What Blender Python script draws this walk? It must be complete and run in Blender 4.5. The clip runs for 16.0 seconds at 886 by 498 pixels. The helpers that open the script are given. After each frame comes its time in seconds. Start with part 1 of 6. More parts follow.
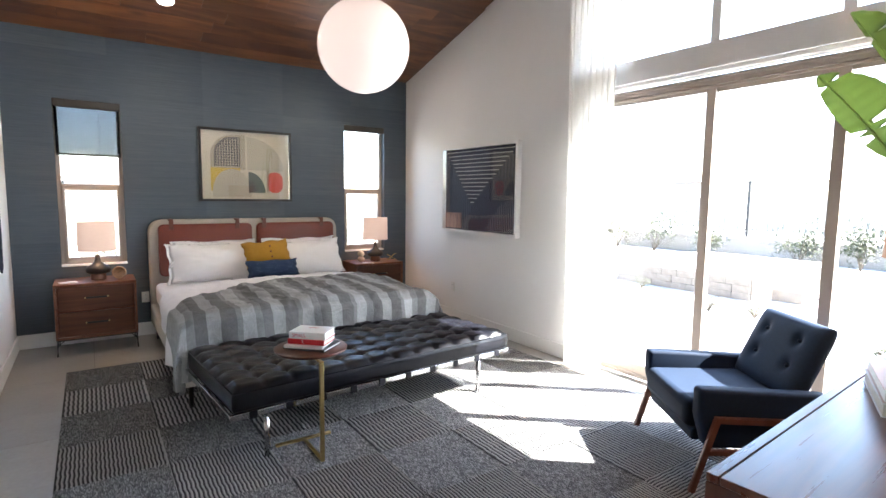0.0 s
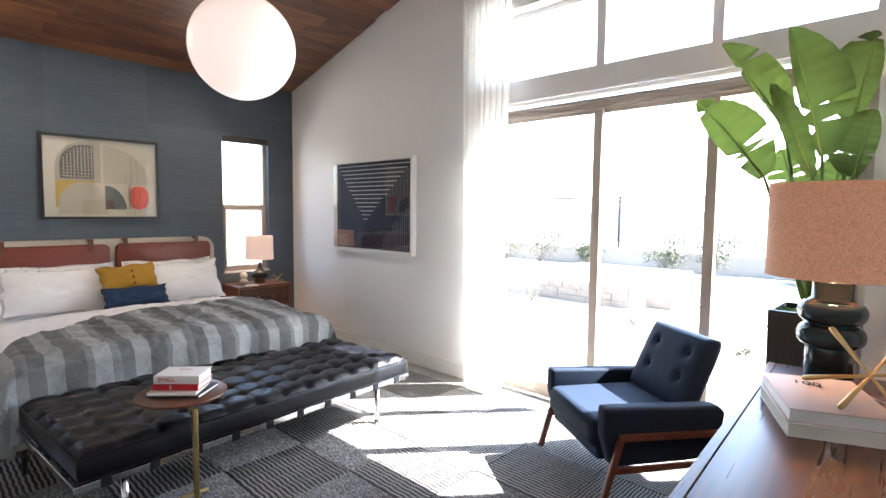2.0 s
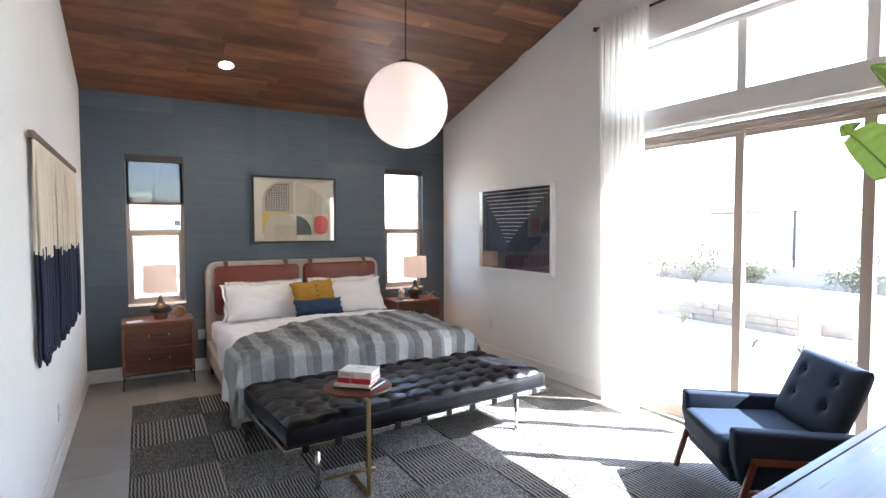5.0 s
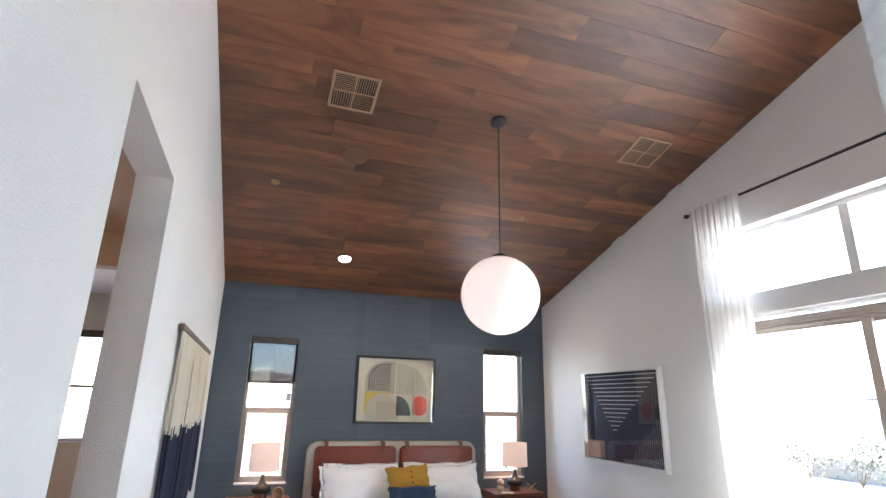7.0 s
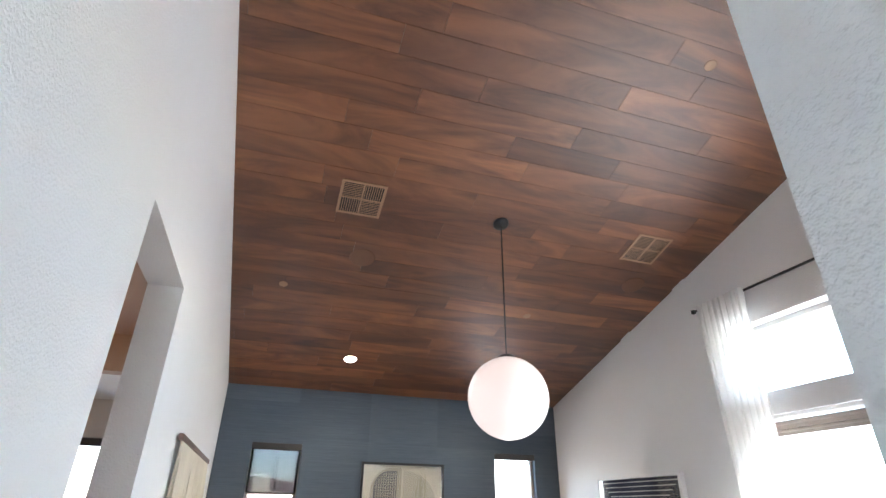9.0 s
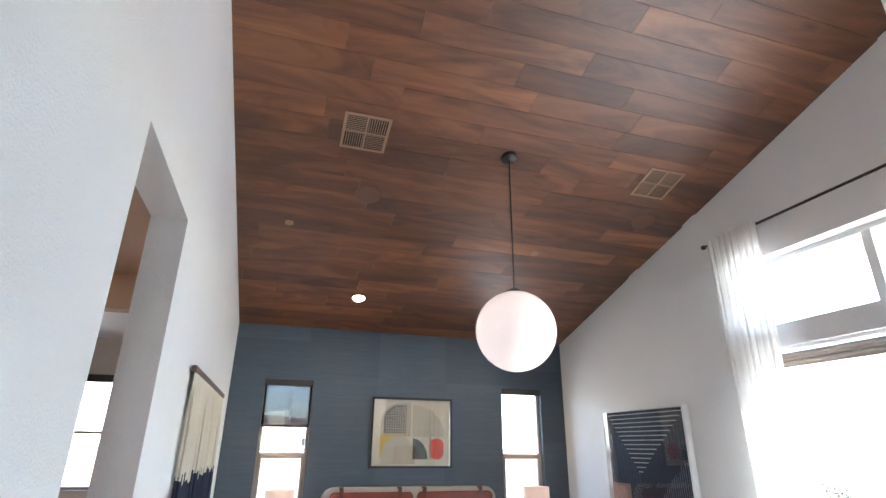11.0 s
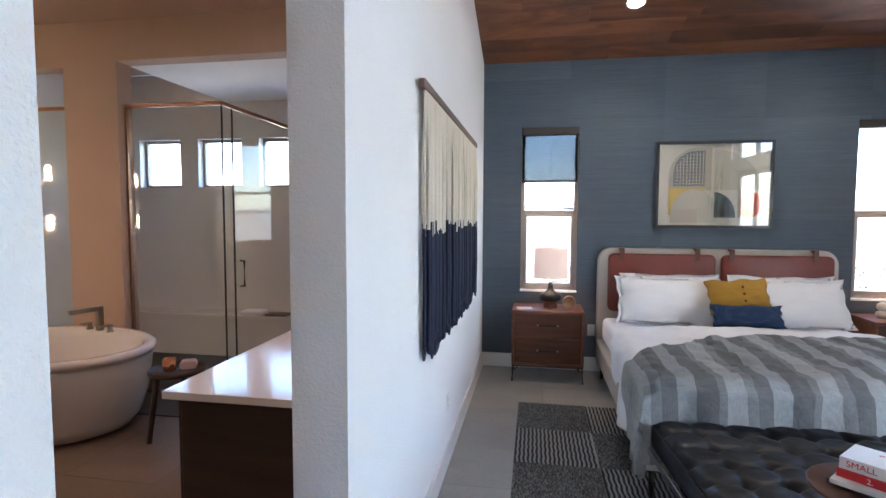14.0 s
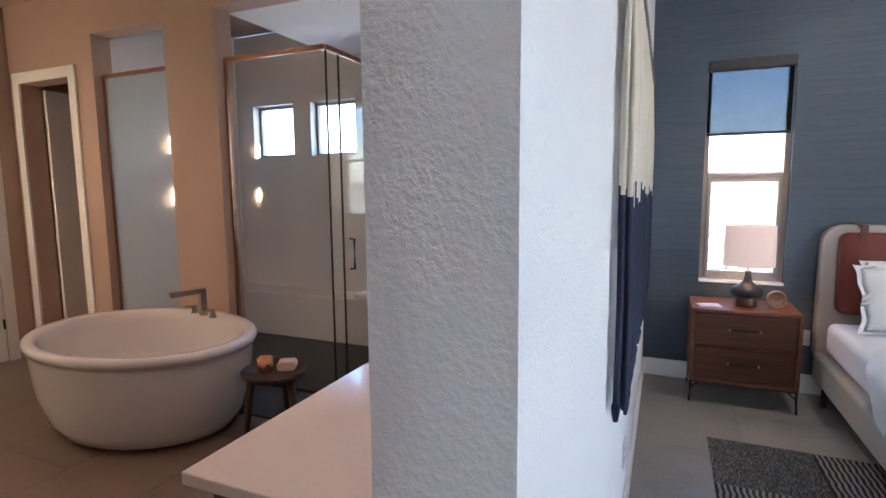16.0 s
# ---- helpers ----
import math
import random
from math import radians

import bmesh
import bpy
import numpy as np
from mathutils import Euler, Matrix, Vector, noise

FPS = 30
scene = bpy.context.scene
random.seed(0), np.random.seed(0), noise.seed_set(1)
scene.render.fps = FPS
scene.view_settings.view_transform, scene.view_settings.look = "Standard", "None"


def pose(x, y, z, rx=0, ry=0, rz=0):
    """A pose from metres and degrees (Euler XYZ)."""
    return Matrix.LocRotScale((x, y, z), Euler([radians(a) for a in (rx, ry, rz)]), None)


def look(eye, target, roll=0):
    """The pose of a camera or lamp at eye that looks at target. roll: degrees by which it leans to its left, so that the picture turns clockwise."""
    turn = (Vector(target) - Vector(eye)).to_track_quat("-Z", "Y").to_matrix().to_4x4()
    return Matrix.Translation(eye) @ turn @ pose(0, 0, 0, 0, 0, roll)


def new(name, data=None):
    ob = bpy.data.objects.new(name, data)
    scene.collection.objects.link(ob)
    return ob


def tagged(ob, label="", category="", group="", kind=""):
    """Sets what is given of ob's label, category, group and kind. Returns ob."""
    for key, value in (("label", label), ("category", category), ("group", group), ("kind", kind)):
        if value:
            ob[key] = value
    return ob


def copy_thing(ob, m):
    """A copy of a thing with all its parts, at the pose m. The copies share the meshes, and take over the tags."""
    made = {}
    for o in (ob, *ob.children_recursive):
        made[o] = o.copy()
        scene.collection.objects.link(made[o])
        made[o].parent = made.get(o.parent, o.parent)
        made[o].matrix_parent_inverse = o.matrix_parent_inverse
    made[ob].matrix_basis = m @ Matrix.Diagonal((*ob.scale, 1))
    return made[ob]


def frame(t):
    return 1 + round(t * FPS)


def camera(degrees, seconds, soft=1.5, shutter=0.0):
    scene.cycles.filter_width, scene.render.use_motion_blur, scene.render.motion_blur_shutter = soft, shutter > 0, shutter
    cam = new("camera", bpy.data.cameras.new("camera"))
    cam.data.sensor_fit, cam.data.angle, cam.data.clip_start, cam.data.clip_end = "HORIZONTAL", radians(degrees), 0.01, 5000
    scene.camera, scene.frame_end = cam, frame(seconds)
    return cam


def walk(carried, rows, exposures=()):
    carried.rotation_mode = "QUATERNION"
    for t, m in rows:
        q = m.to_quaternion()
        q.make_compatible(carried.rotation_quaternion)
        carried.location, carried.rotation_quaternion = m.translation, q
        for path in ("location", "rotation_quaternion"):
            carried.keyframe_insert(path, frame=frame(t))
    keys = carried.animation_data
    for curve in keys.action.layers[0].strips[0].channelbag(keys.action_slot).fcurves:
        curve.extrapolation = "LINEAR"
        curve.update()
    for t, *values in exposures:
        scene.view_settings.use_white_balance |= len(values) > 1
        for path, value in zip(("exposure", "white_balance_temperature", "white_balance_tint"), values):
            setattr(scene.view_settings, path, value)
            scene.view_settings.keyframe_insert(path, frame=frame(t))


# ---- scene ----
cam = camera(80.9, 16.0)
PATH = [
    (0, (0.629, -6.353, 1.539), (1.75, -4.71, 1.334), 0.7),
    (0.5, (0.701, -6.305, 1.551), (1.909, -4.724, 1.346), 0.7),
    (1, (0.754, -6.227, 1.557), (2.041, -4.708, 1.364), 0.7),
    (1.5, (0.756, -6.164, 1.567), (2.129, -4.719, 1.399), 0.6),
    (2, (0.735, -6.15, 1.565), (2.177, -4.773, 1.418), 0.6),
    (2.5, (0.728, -6.158, 1.564), (2.207, -4.819, 1.424), 0.5),
    (3, (0.723, -6.189, 1.567), (2.224, -4.874, 1.431), 0.7),
    (3.2, (0.741, -6.209, 1.573), (2.241, -4.893, 1.435), 0.6),
    (5.3, (0.495, -6.603, 1.658), (1.386, -4.812, 1.62), 0.4),
    (5.5, (0.528, -6.646, 1.667), (1.353, -4.824, 1.686), 0.8),
    (6, (0.508, -6.636, 1.667), (1.22, -4.782, 1.897), 1.0),
    (6.5, (0.507, -6.652, 1.702), (1.153, -4.81, 2.137), 1.3),
    (7, (0.508, -6.663, 1.716), (1.126, -4.846, 2.282), 1.3),
    (7.5, (0.518, -6.682, 1.719), (1.11, -4.899, 2.403), 1.2),
    (8, (0.499, -6.721, 1.751), (1.076, -4.967, 2.52), 1.0),
    (8.5, (0.502, -6.719, 1.754), (1.058, -5.003, 2.618), 1.1),
    (8.7, (0.508, -6.719, 1.756), (1.054, -5.017, 2.655), 1.0),
    (10.8, (0.525, -6.664, 1.714), (1.063, -4.901, 2.49), 0.6),
    (11, (0.532, -6.634, 1.7), (1.079, -4.845, 2.409), 0.6),
    (11.5, (0.559, -6.528, 1.672), (1.094, -4.666, 2.172), 0.9),
    (12, (0.596, -6.396, 1.642), (0.982, -4.461, 1.974), 1.0),
    (12.5, (0.638, -6.221, 1.599), (0.869, -4.241, 1.76), 1.1),
    (13, (0.606, -5.941, 1.582), (0.683, -3.943, 1.592), 1.1),
    (13.5, (0.586, -5.61, 1.569), (0.477, -3.615, 1.47), 0.5),
    (14, (0.517, -5.324, 1.557), (0.173, -3.358, 1.427), 0.2),
    (14.5, (0.417, -5.049, 1.553), (-0.113, -3.128, 1.378), -0.2),
    (15, (0.359, -4.835, 1.532), (-0.289, -2.955, 1.317), -0.5),
    (15.5, (0.266, -4.623, 1.528), (-0.486, -2.784, 1.301), -0.6),
    (16, (0.127, -4.422, 1.515), (-0.654, -2.595, 1.284), -0.5),
]
# exposure and white balance drift with the clip's camera
EXPOSURES = [
    (0.0, 3.75, 6350, 10),
    (3.0, 3.78, 6350, 10),
    (5.5, 3.75, 6150, 10),
    (8.5, 3.85, 5950, 8),
    (11.0, 3.75, 5900, 8),
    (12.5, 3.75, 5750, 8),
    (16.0, 3.65, 5600, 10),
]
walk(cam, [(t, look(eye, target, roll)) for t, eye, target, roll in PATH], EXPOSURES)

# WORLD, SUN AND EXPOSURE
world = bpy.data.worlds.new("sky")
scene.world = world
world.use_nodes = True
wn = world.node_tree
sky = wn.nodes.new("ShaderNodeTexSky")
sky.sky_type, sky.sun_disc = "NISHITA", False
SUN_TO = Vector((0.76, -0.65, 0)).normalized()
SUN_EL = radians(45)
sky.sun_elevation, sky.sun_rotation = SUN_EL, math.atan2(SUN_TO.x, SUN_TO.y)
wn.links.new(sky.outputs[0], wn.nodes["Background"].inputs[0])
wn.nodes["Background"].inputs[1].default_value = 0.15
sun_data = bpy.data.lights.new("sun", "SUN")
sun_data.energy, sun_data.angle, sun_data.color = 5.0, radians(0.5), (1.0, 0.97, 0.92)
sun = new("sun", sun_data)
sun_dir = Vector((SUN_TO.x * math.cos(SUN_EL), SUN_TO.y * math.cos(SUN_EL), math.sin(SUN_EL)))
sun.matrix_world = look(tuple(sun_dir * 30), (0, 0, 0))


def spot_lamp(name, at, watts, colour, spread=120, radius=0.05):
    d = bpy.data.lights.new(name, "SPOT")
    d.energy, d.color, d.spot_size, d.spot_blend, d.shadow_soft_size = watts, colour, radians(spread), 0.6, radius
    ob = new(name, d)
    ob.location = at
    return ob


WARM = (1.0, 0.62, 0.36)
AMBER = (1.0, 0.36, 0.15)


# MATERIALS
def srgb(r, g, b):
    return tuple((c / 12.92 if c <= 0.04045 else ((c + 0.055) / 1.055) ** 2.4) for c in (r, g, b)) + (1.0,)


class Mat:
    """Small builder for a procedural material in object or world space."""

    def __init__(self, name, base, rough=0.5, metal=0.0, space="Object"):
        self.m = bpy.data.materials.new(name)
        self.m.use_nodes = True
        self.t = self.m.node_tree
        self.b = self.t.nodes["Principled BSDF"]
        self.b.inputs["Base Color"].default_value = (*base[:3], 1)
        self.b.inputs["Roughness"].default_value = rough
        self.b.inputs["Metallic"].default_value = metal
        self.tc = self.t.nodes.new("ShaderNodeTexCoord")
        self.vec = self.tc.outputs[space]
        if space == "World":
            self.vec = self.tc.outputs["Object"]
        self.colour = None
        self.height = None

    def link(self, a, b):
        self.t.links.new(a, b)

    def geo(self):
        g = self.t.nodes.new("ShaderNodeNewGeometry")
        self.vec = g.outputs["Position"]
        return g

    def node(self, kind, **kw):
        n = self.t.nodes.new(kind)
        for k, v in kw.items():
            n.inputs[k].default_value = v
        return n

    def scaled(self, s, rot=(0, 0, 0)):
        n = self.t.nodes.new("ShaderNodeMapping")
        n.inputs["Scale"].default_value = s
        n.inputs["Rotation"].default_value = rot
        self.link(self.vec, n.inputs["Vector"])
        return n.outputs[0]

    def noise(self, scale, stretch=(1, 1, 1), detail=4, rough=0.6, distort=0.0, rot=(0, 0, 0)):
        n = self.node("ShaderNodeTexNoise", Scale=scale, Detail=detail, Roughness=rough, Distortion=distort)
        self.link(self.scaled(stretch, rot), n.inputs["Vector"])
        return n.outputs["Fac"]

    def ramp(self, fac, stops):
        n = self.t.nodes.new("ShaderNodeValToRGB")
        e = n.color_ramp.elements
        while len(e) < len(stops):
            e.new(0.5)
        for el, (p, c) in zip(e, stops):
            el.position, el.color = p, (*c[:3], 1)
        self.link(fac, n.inputs["Fac"])
        return n.outputs["Color"]

    def mix(self, fac, a, b, kind="MIX"):
        n = self.t.nodes.new("ShaderNodeMix")
        n.data_type, n.blend_type = "RGBA", kind
        for val, i in ((fac, 0), (a, 6), (b, 7)):
            if hasattr(val, "is_linked"):
                self.link(val, n.inputs[i])
            elif i == 0:
                n.inputs[0].default_value = val
            else:
                n.inputs[i].default_value = (*val[:3], 1)
        return n.outputs[2]

    def math(self, op, a, b=0.0):
        n = self.t.nodes.new("ShaderNodeMath")
        n.operation = op
        for val, i in ((a, 0), (b, 1)):
            if hasattr(val, "is_linked"):
                self.link(val, n.inputs[i])
            else:
                n.inputs[i].default_value = val
        return n.outputs[0]

    def base(self, out):
        self.link(out, self.b.inputs["Base Color"])
        return self

    def rough(self, fac, lo, hi):
        n = self.node("ShaderNodeMapRange")
        n.inputs["To Min"].default_value, n.inputs["To Max"].default_value = lo, hi
        self.link(fac, n.inputs["Value"])
        self.link(n.outputs[0], self.b.inputs["Roughness"])
        return self

    def bump(self, fac, strength=0.2, dist=0.002):
        n = self.node("ShaderNodeBump", Strength=strength, Distance=dist)
        self.link(fac, n.inputs["Height"])
        self.link(n.outputs[0], self.b.inputs["Normal"])
        return self


def speckled(name, c, rough=0.6, amount=0.12, scale=30.0, bump=0.15, dist=0.001, metal=0.0, big=2.0):
    """A material whose colour varies a little at two scales, with fine relief."""
    k = Mat(name, c, rough, metal)
    fine, large = k.noise(scale), k.noise(big, detail=3)
    lo, hi = [v * (1 - amount) for v in c[:3]], [min(1, v * (1 + amount)) for v in c[:3]]
    a = k.ramp(fine, [(0.3, lo), (0.7, hi)])
    b = k.ramp(large, [(0.3, lo), (0.7, hi)])
    k.base(k.mix(0.5, a, b)).bump(fine, bump, dist)
    k.rough(large, max(0.02, rough - 0.07), min(1, rough + 0.07))
    return k.m


def wood(name, dark, light, rough=0.4, grain=(1.2, 16, 16), per_piece=False, knots=True, gloss=0.0):
    """Wood whose grain runs along the first axis."""
    k = Mat(name, dark, rough)
    if per_piece:
        g = k.t.nodes.new("ShaderNodeNewGeometry")
        rnd = g.outputs["Random Per Island"]
        add = k.t.nodes.new("ShaderNodeVectorMath")
        add.operation = "ADD"
        k.link(k.vec, add.inputs[0])
        comb = k.t.nodes.new("ShaderNodeCombineXYZ")
        k.link(k.math("MULTIPLY", rnd, 57.0), comb.inputs[0])
        k.link(k.math("MULTIPLY", rnd, 31.0), comb.inputs[1])
        k.link(comb.outputs[0], add.inputs[1])
        k.vec = add.outputs[0]
    fib = k.noise(1.0, grain, 6, 0.62, 0.3)
    cloud = k.noise(1.0, tuple(v * 0.42 for v in grain), 4, 0.6, 2.6)
    mid = [(a + b) / 2 for a, b in zip(dark, light)]
    col = k.ramp(cloud, [(0.36, dark), (0.5, mid), (0.64, light)])
    fcol = k.ramp(fib, [(0.3, [v * 0.6 for v in mid]), (0.7, [min(1, v * 1.4) for v in mid])])
    col = k.mix(0.35, col, fcol)
    if knots:
        v = k.node("ShaderNodeTexVoronoi", Scale=1.0)
        k.link(k.scaled((1.3, 3.2, 3.2)), v.inputs["Vector"])
        kn = k.ramp(v.outputs["Distance"], [(0.03, (1, 1, 1)), (0.13, (0, 0, 0))])
        col = k.mix(k.math("MULTIPLY", kn, 0.55), col, [v * 0.35 for v in dark])
    if per_piece:
        tone = k.ramp(rnd, [(0.0, (0.50, 0.45, 0.43)), (0.35, (0.78, 0.73, 0.70)), (0.75, (1.0, 0.96, 0.9)), (1.0, (1.42, 1.36, 1.25))])
        col = k.mix(1.0, col, tone, "MULTIPLY")
    k.base(col).bump(fib, 0.15, 0.0006)
    k.rough(fib, rough - 0.06, rough + 0.1)
    return k.m


def glassy(name, tint=(1, 1, 1), frost=0.0, gloss=0.022):
    """A thin sheet of glass: clear straight through, with its Fresnel gloss."""
    m = bpy.data.materials.new(name)
    m.use_nodes = True
    t = m.node_tree
    t.nodes.clear()
    out, tr, gl, mx, fr = [t.nodes.new("ShaderNode" + n) for n in ("OutputMaterial", "BsdfTransparent", "BsdfGlossy", "MixShader", "LayerWeight")]
    tr.inputs[0].default_value = (*tint, 1)
    gl.inputs["Roughness"].default_value = 0.01
    pw_, mr = t.nodes.new("ShaderNodeMath"), t.nodes.new("ShaderNodeMapRange")
    pw_.operation, pw_.inputs[1].default_value = "POWER", 4.5
    fr.inputs[0].default_value = 0.5
    mr.inputs["To Min"].default_value, mr.inputs["To Max"].default_value = gloss, 0.7
    t.links.new(fr.outputs["Facing"], pw_.inputs[0])
    t.links.new(pw_.outputs[0], mr.inputs["Value"])
    t.links.new(mr.outputs[0], mx.inputs[0])
    t.links.new(tr.outputs[0], mx.inputs[1])
    t.links.new(gl.outputs[0], mx.inputs[2])
    if frost:
        df, tl, m2, m3 = [t.nodes.new("ShaderNode" + n) for n in ("BsdfDiffuse", "BsdfTranslucent", "MixShader", "MixShader")]
        df.inputs[0].default_value = tl.inputs[0].default_value = (0.55, 0.60, 0.63, 1)
        m2.inputs[0].default_value, m3.inputs[0].default_value = 0.5, frost
        t.links.new(df.outputs[0], m2.inputs[1])
        t.links.new(tl.outputs[0], m2.inputs[2])
        t.links.new(tr.outputs[0], m3.inputs[1])
        t.links.new(m2.outputs[0], m3.inputs[2])
        t.links.new(m3.outputs[0], mx.inputs[1])
    t.links.new(mx.outputs[0], out.inputs[0])
    return m


def glowing(name, c, strength, c2=None):
    m = bpy.data.materials.new(name)
    m.use_nodes = True
    b = m.node_tree.nodes["Principled BSDF"]
    b.inputs["Base Color"].default_value = (0.8, 0.78, 0.75, 1)
    b.inputs["Emission Color"].default_value = (*c, 1)
    b.inputs["Emission Strength"].default_value = strength
    b.inputs["Roughness"].default_value = 0.25
    return m


def cloth_shade(name, c, glow, strength, contrast=0.2):
    """Linen lampshade that lets some of its bulb's light through."""
    k = Mat(name, c, 0.9)
    w1 = k.noise(1.0, (420, 420, 110), 2)
    w2 = k.noise(1.0, (90, 90, 700), 2)
    f = k.math("ADD", k.math("MULTIPLY", w1, 0.5), k.math("MULTIPLY", w2, 0.5))
    k.base(k.ramp(f, [(0.35, [v * (1 - contrast) for v in c]), (0.65, [min(1, v * (1 + contrast)) for v in c])])).bump(f, 0.2, 0.0006)
    k.b.inputs["Emission Color"].default_value = (*glow, 1)
    k.b.inputs["Emission Strength"].default_value = strength
    return k.m


M = {}
M["white_wall"] = None
k = Mat("white plaster paint", (0.8, 0.78, 0.75), 0.65)
k.geo()
tex = k.noise(105, detail=2)
k.base(k.mix(k.noise(1.5), (0.785, 0.78, 0.77), (0.835, 0.83, 0.82))).bump(tex, 0.7, 0.005)
M["white_wall"] = k.m
k = Mat("warm beige bathroom paint", (0.5, 0.42, 0.35), 0.65)
k.geo()
tex = k.noise(105, detail=2)
k.base(k.mix(k.noise(1.5), (0.43, 0.305, 0.235), (0.47, 0.34, 0.265))).bump(tex, 0.7, 0.005)
M["beige_wall"] = k.m
M["trim"] = speckled("white trim paint", (0.78, 0.775, 0.76), 0.4, 0.02, 40, 0.03)

k = Mat("blue grasscloth", (0.05, 0.07, 0.09), 0.6)
k.geo()
h1 = k.noise(1.0, (1.1, 1, 95), 5, 0.7)
h2 = k.noise(1.0, (5, 1, 260), 4, 0.6)
c1 = k.ramp(h1, [(0.25, (0.040, 0.062, 0.088)), (0.5, (0.070, 0.098, 0.128)), (0.78, (0.125, 0.155, 0.182))])
c2 = k.ramp(h2, [(0.3, (0.045, 0.065, 0.09)), (0.7, (0.11, 0.14, 0.165))])
sep = k.t.nodes.new("ShaderNodeSeparateXYZ")
k.link(k.vec, sep.inputs[0])
sheet = k.math("FLOOR", k.math("DIVIDE", k.math("ADD", sep.outputs[0], 0.03), 0.88))
wnz = k.t.nodes.new("ShaderNodeTexWhiteNoise")
wnz.noise_dimensions = "1D"
k.link(k.math("ADD", sheet, 7.3), wnz.inputs["W"])
band = k.math("FLOOR", k.math("ADD", k.math("MULTIPLY", sep.outputs[2], 1.07), wnz.outputs["Value"]))
w2 = k.t.nodes.new("ShaderNodeTexWhiteNoise")
w2.noise_dimensions = "2D"
cb = k.t.nodes.new("ShaderNodeCombineXYZ")
k.link(sheet, cb.inputs[0])
k.link(band, cb.inputs[1])
k.link(cb.outputs[0], w2.inputs["Vector"])
tone = k.ramp(w2.outputs["Value"], [(0, (0.70, 0.71, 0.75)), (1, (1.12, 1.08, 1.08))])
k.base(k.mix(1.0, k.mix(0.45, c1, c2), tone, "MULTIPLY")).bump(h2, 0.5, 0.0015)
M["blue"] = k.m

M["plank"] = wood("walnut ceiling plank", (0.066, 0.021, 0.010), (0.27, 0.110, 0.045), 0.44, (1.3, 6.5, 6.5), True)
M["plank"].node_tree.nodes["Principled BSDF"].inputs["Specular IOR Level"].default_value = 0.85
M["walnut"] = wood("walnut veneer", (0.062, 0.018, 0.008), (0.145, 0.05, 0.022), 0.34, (1.5, 22, 22), knots=False)
M["walnut_case"] = wood("warm walnut case", (0.11, 0.036, 0.016), (0.24, 0.085, 0.04), 0.32, (1.5, 20, 20), knots=False)
M["console_top"] = wood("oiled walnut top", (0.085, 0.027, 0.012), (0.19, 0.066, 0.028), 0.27, (1.2, 20, 20), knots=False)
M["darkwood"] = wood("dark espresso wood", (0.025, 0.014, 0.010), (0.05, 0.028, 0.018), 0.4, (1.5, 18, 18), knots=False)
M["plumwood"] = wood("copper stained wood", (0.085, 0.026, 0.014), (0.15, 0.052, 0.03), 0.3, (14, 14, 2), knots=False)
M["driftwood"] = wood("grey brown rod wood", (0.12, 0.08, 0.06), (0.22, 0.15, 0.12), 0.6, (14, 1.5, 14), knots=False)

k = Mat("grey porcelain floor", (0.3, 0.29, 0.27), 0.35)
k.geo()
oi = k.t.nodes.new("ShaderNodeObjectInfo")
n1, n2 = k.noise(1.3, (1, 2.2, 1), 5, 0.6, 0.6), k.noise(38, detail=4)
c = k.ramp(n1, [(0.3, (0.27, 0.258, 0.238)), (0.7, (0.37, 0.355, 0.33))])
c = k.mix(0.25, c, k.ramp(n2, [(0.3, (0.24, 0.23, 0.21)), (0.7, (0.40, 0.385, 0.36))]))
c = k.mix(1.0, c, k.ramp(oi.outputs["Random"], [(0, (0.93, 0.93, 0.93)), (1, (1.06, 1.05, 1.04))]), "MULTIPLY")
k.base(c).rough(n1, 0.28, 0.42).bump(n2, 0.05, 0.0005)
M["floor"] = k.m
# same porcelain, with the bathroom's dim warm light put into its colour
k = Mat("porcelain floor tinted for warm light", (0.2, 0.16, 0.13), 0.35)
k.geo()
oi = k.t.nodes.new("ShaderNodeObjectInfo")
n1, n2 = k.noise(1.1, (1, 2.2, 1), 5, 0.6, 0.8), k.noise(30, detail=4)
c = k.ramp(n1, [(0.3, (0.125, 0.092, 0.070)), (0.7, (0.19, 0.142, 0.110))])
c = k.mix(0.2, c, k.ramp(n2, [(0.3, (0.11, 0.085, 0.065)), (0.7, (0.20, 0.155, 0.12))]))
c = k.mix(1.0, c, k.ramp(oi.outputs["Random"], [(0, (0.88, 0.88, 0.88)), (1, (1.1, 1.08, 1.06))]), "MULTIPLY")
k.base(c).rough(n1, 0.26, 0.40).bump(n2, 0.05, 0.0005)
M["floor_warm_lit"] = k.m
M["grout"] = speckled("grey grout", (0.2, 0.195, 0.18), 0.85, 0.1, 90)

M["navy"] = speckled("navy velvet", (0.005, 0.014, 0.034), 0.75, 0.25, 60, 0.25, 0.001, big=3.5)
bpy.data.materials["navy velvet"].node_tree.nodes["Principled BSDF"].inputs["Sheen Weight"].default_value = 0.06
bpy.data.materials["navy velvet"].node_tree.nodes["Principled BSDF"].inputs["Specular IOR Level"].default_value = 0.25
bpy.data.materials["navy velvet"].node_tree.nodes["Principled BSDF"].inputs["Sheen Tint"].default_value = (0.25, 0.38, 0.6, 1)
k = Mat("black leather", (0.006, 0.006, 0.007), 0.33)
v = k.node("ShaderNodeTexVoronoi", Scale=230.0)
k.link(k.vec, v.inputs["Vector"])
wr = k.noise(9, detail=6, rough=0.7, distort=1.0)
k.base(k.ramp(wr, [(0.3, (0.004, 0.005, 0.008)), (0.75, (0.010, 0.010, 0.014))]))
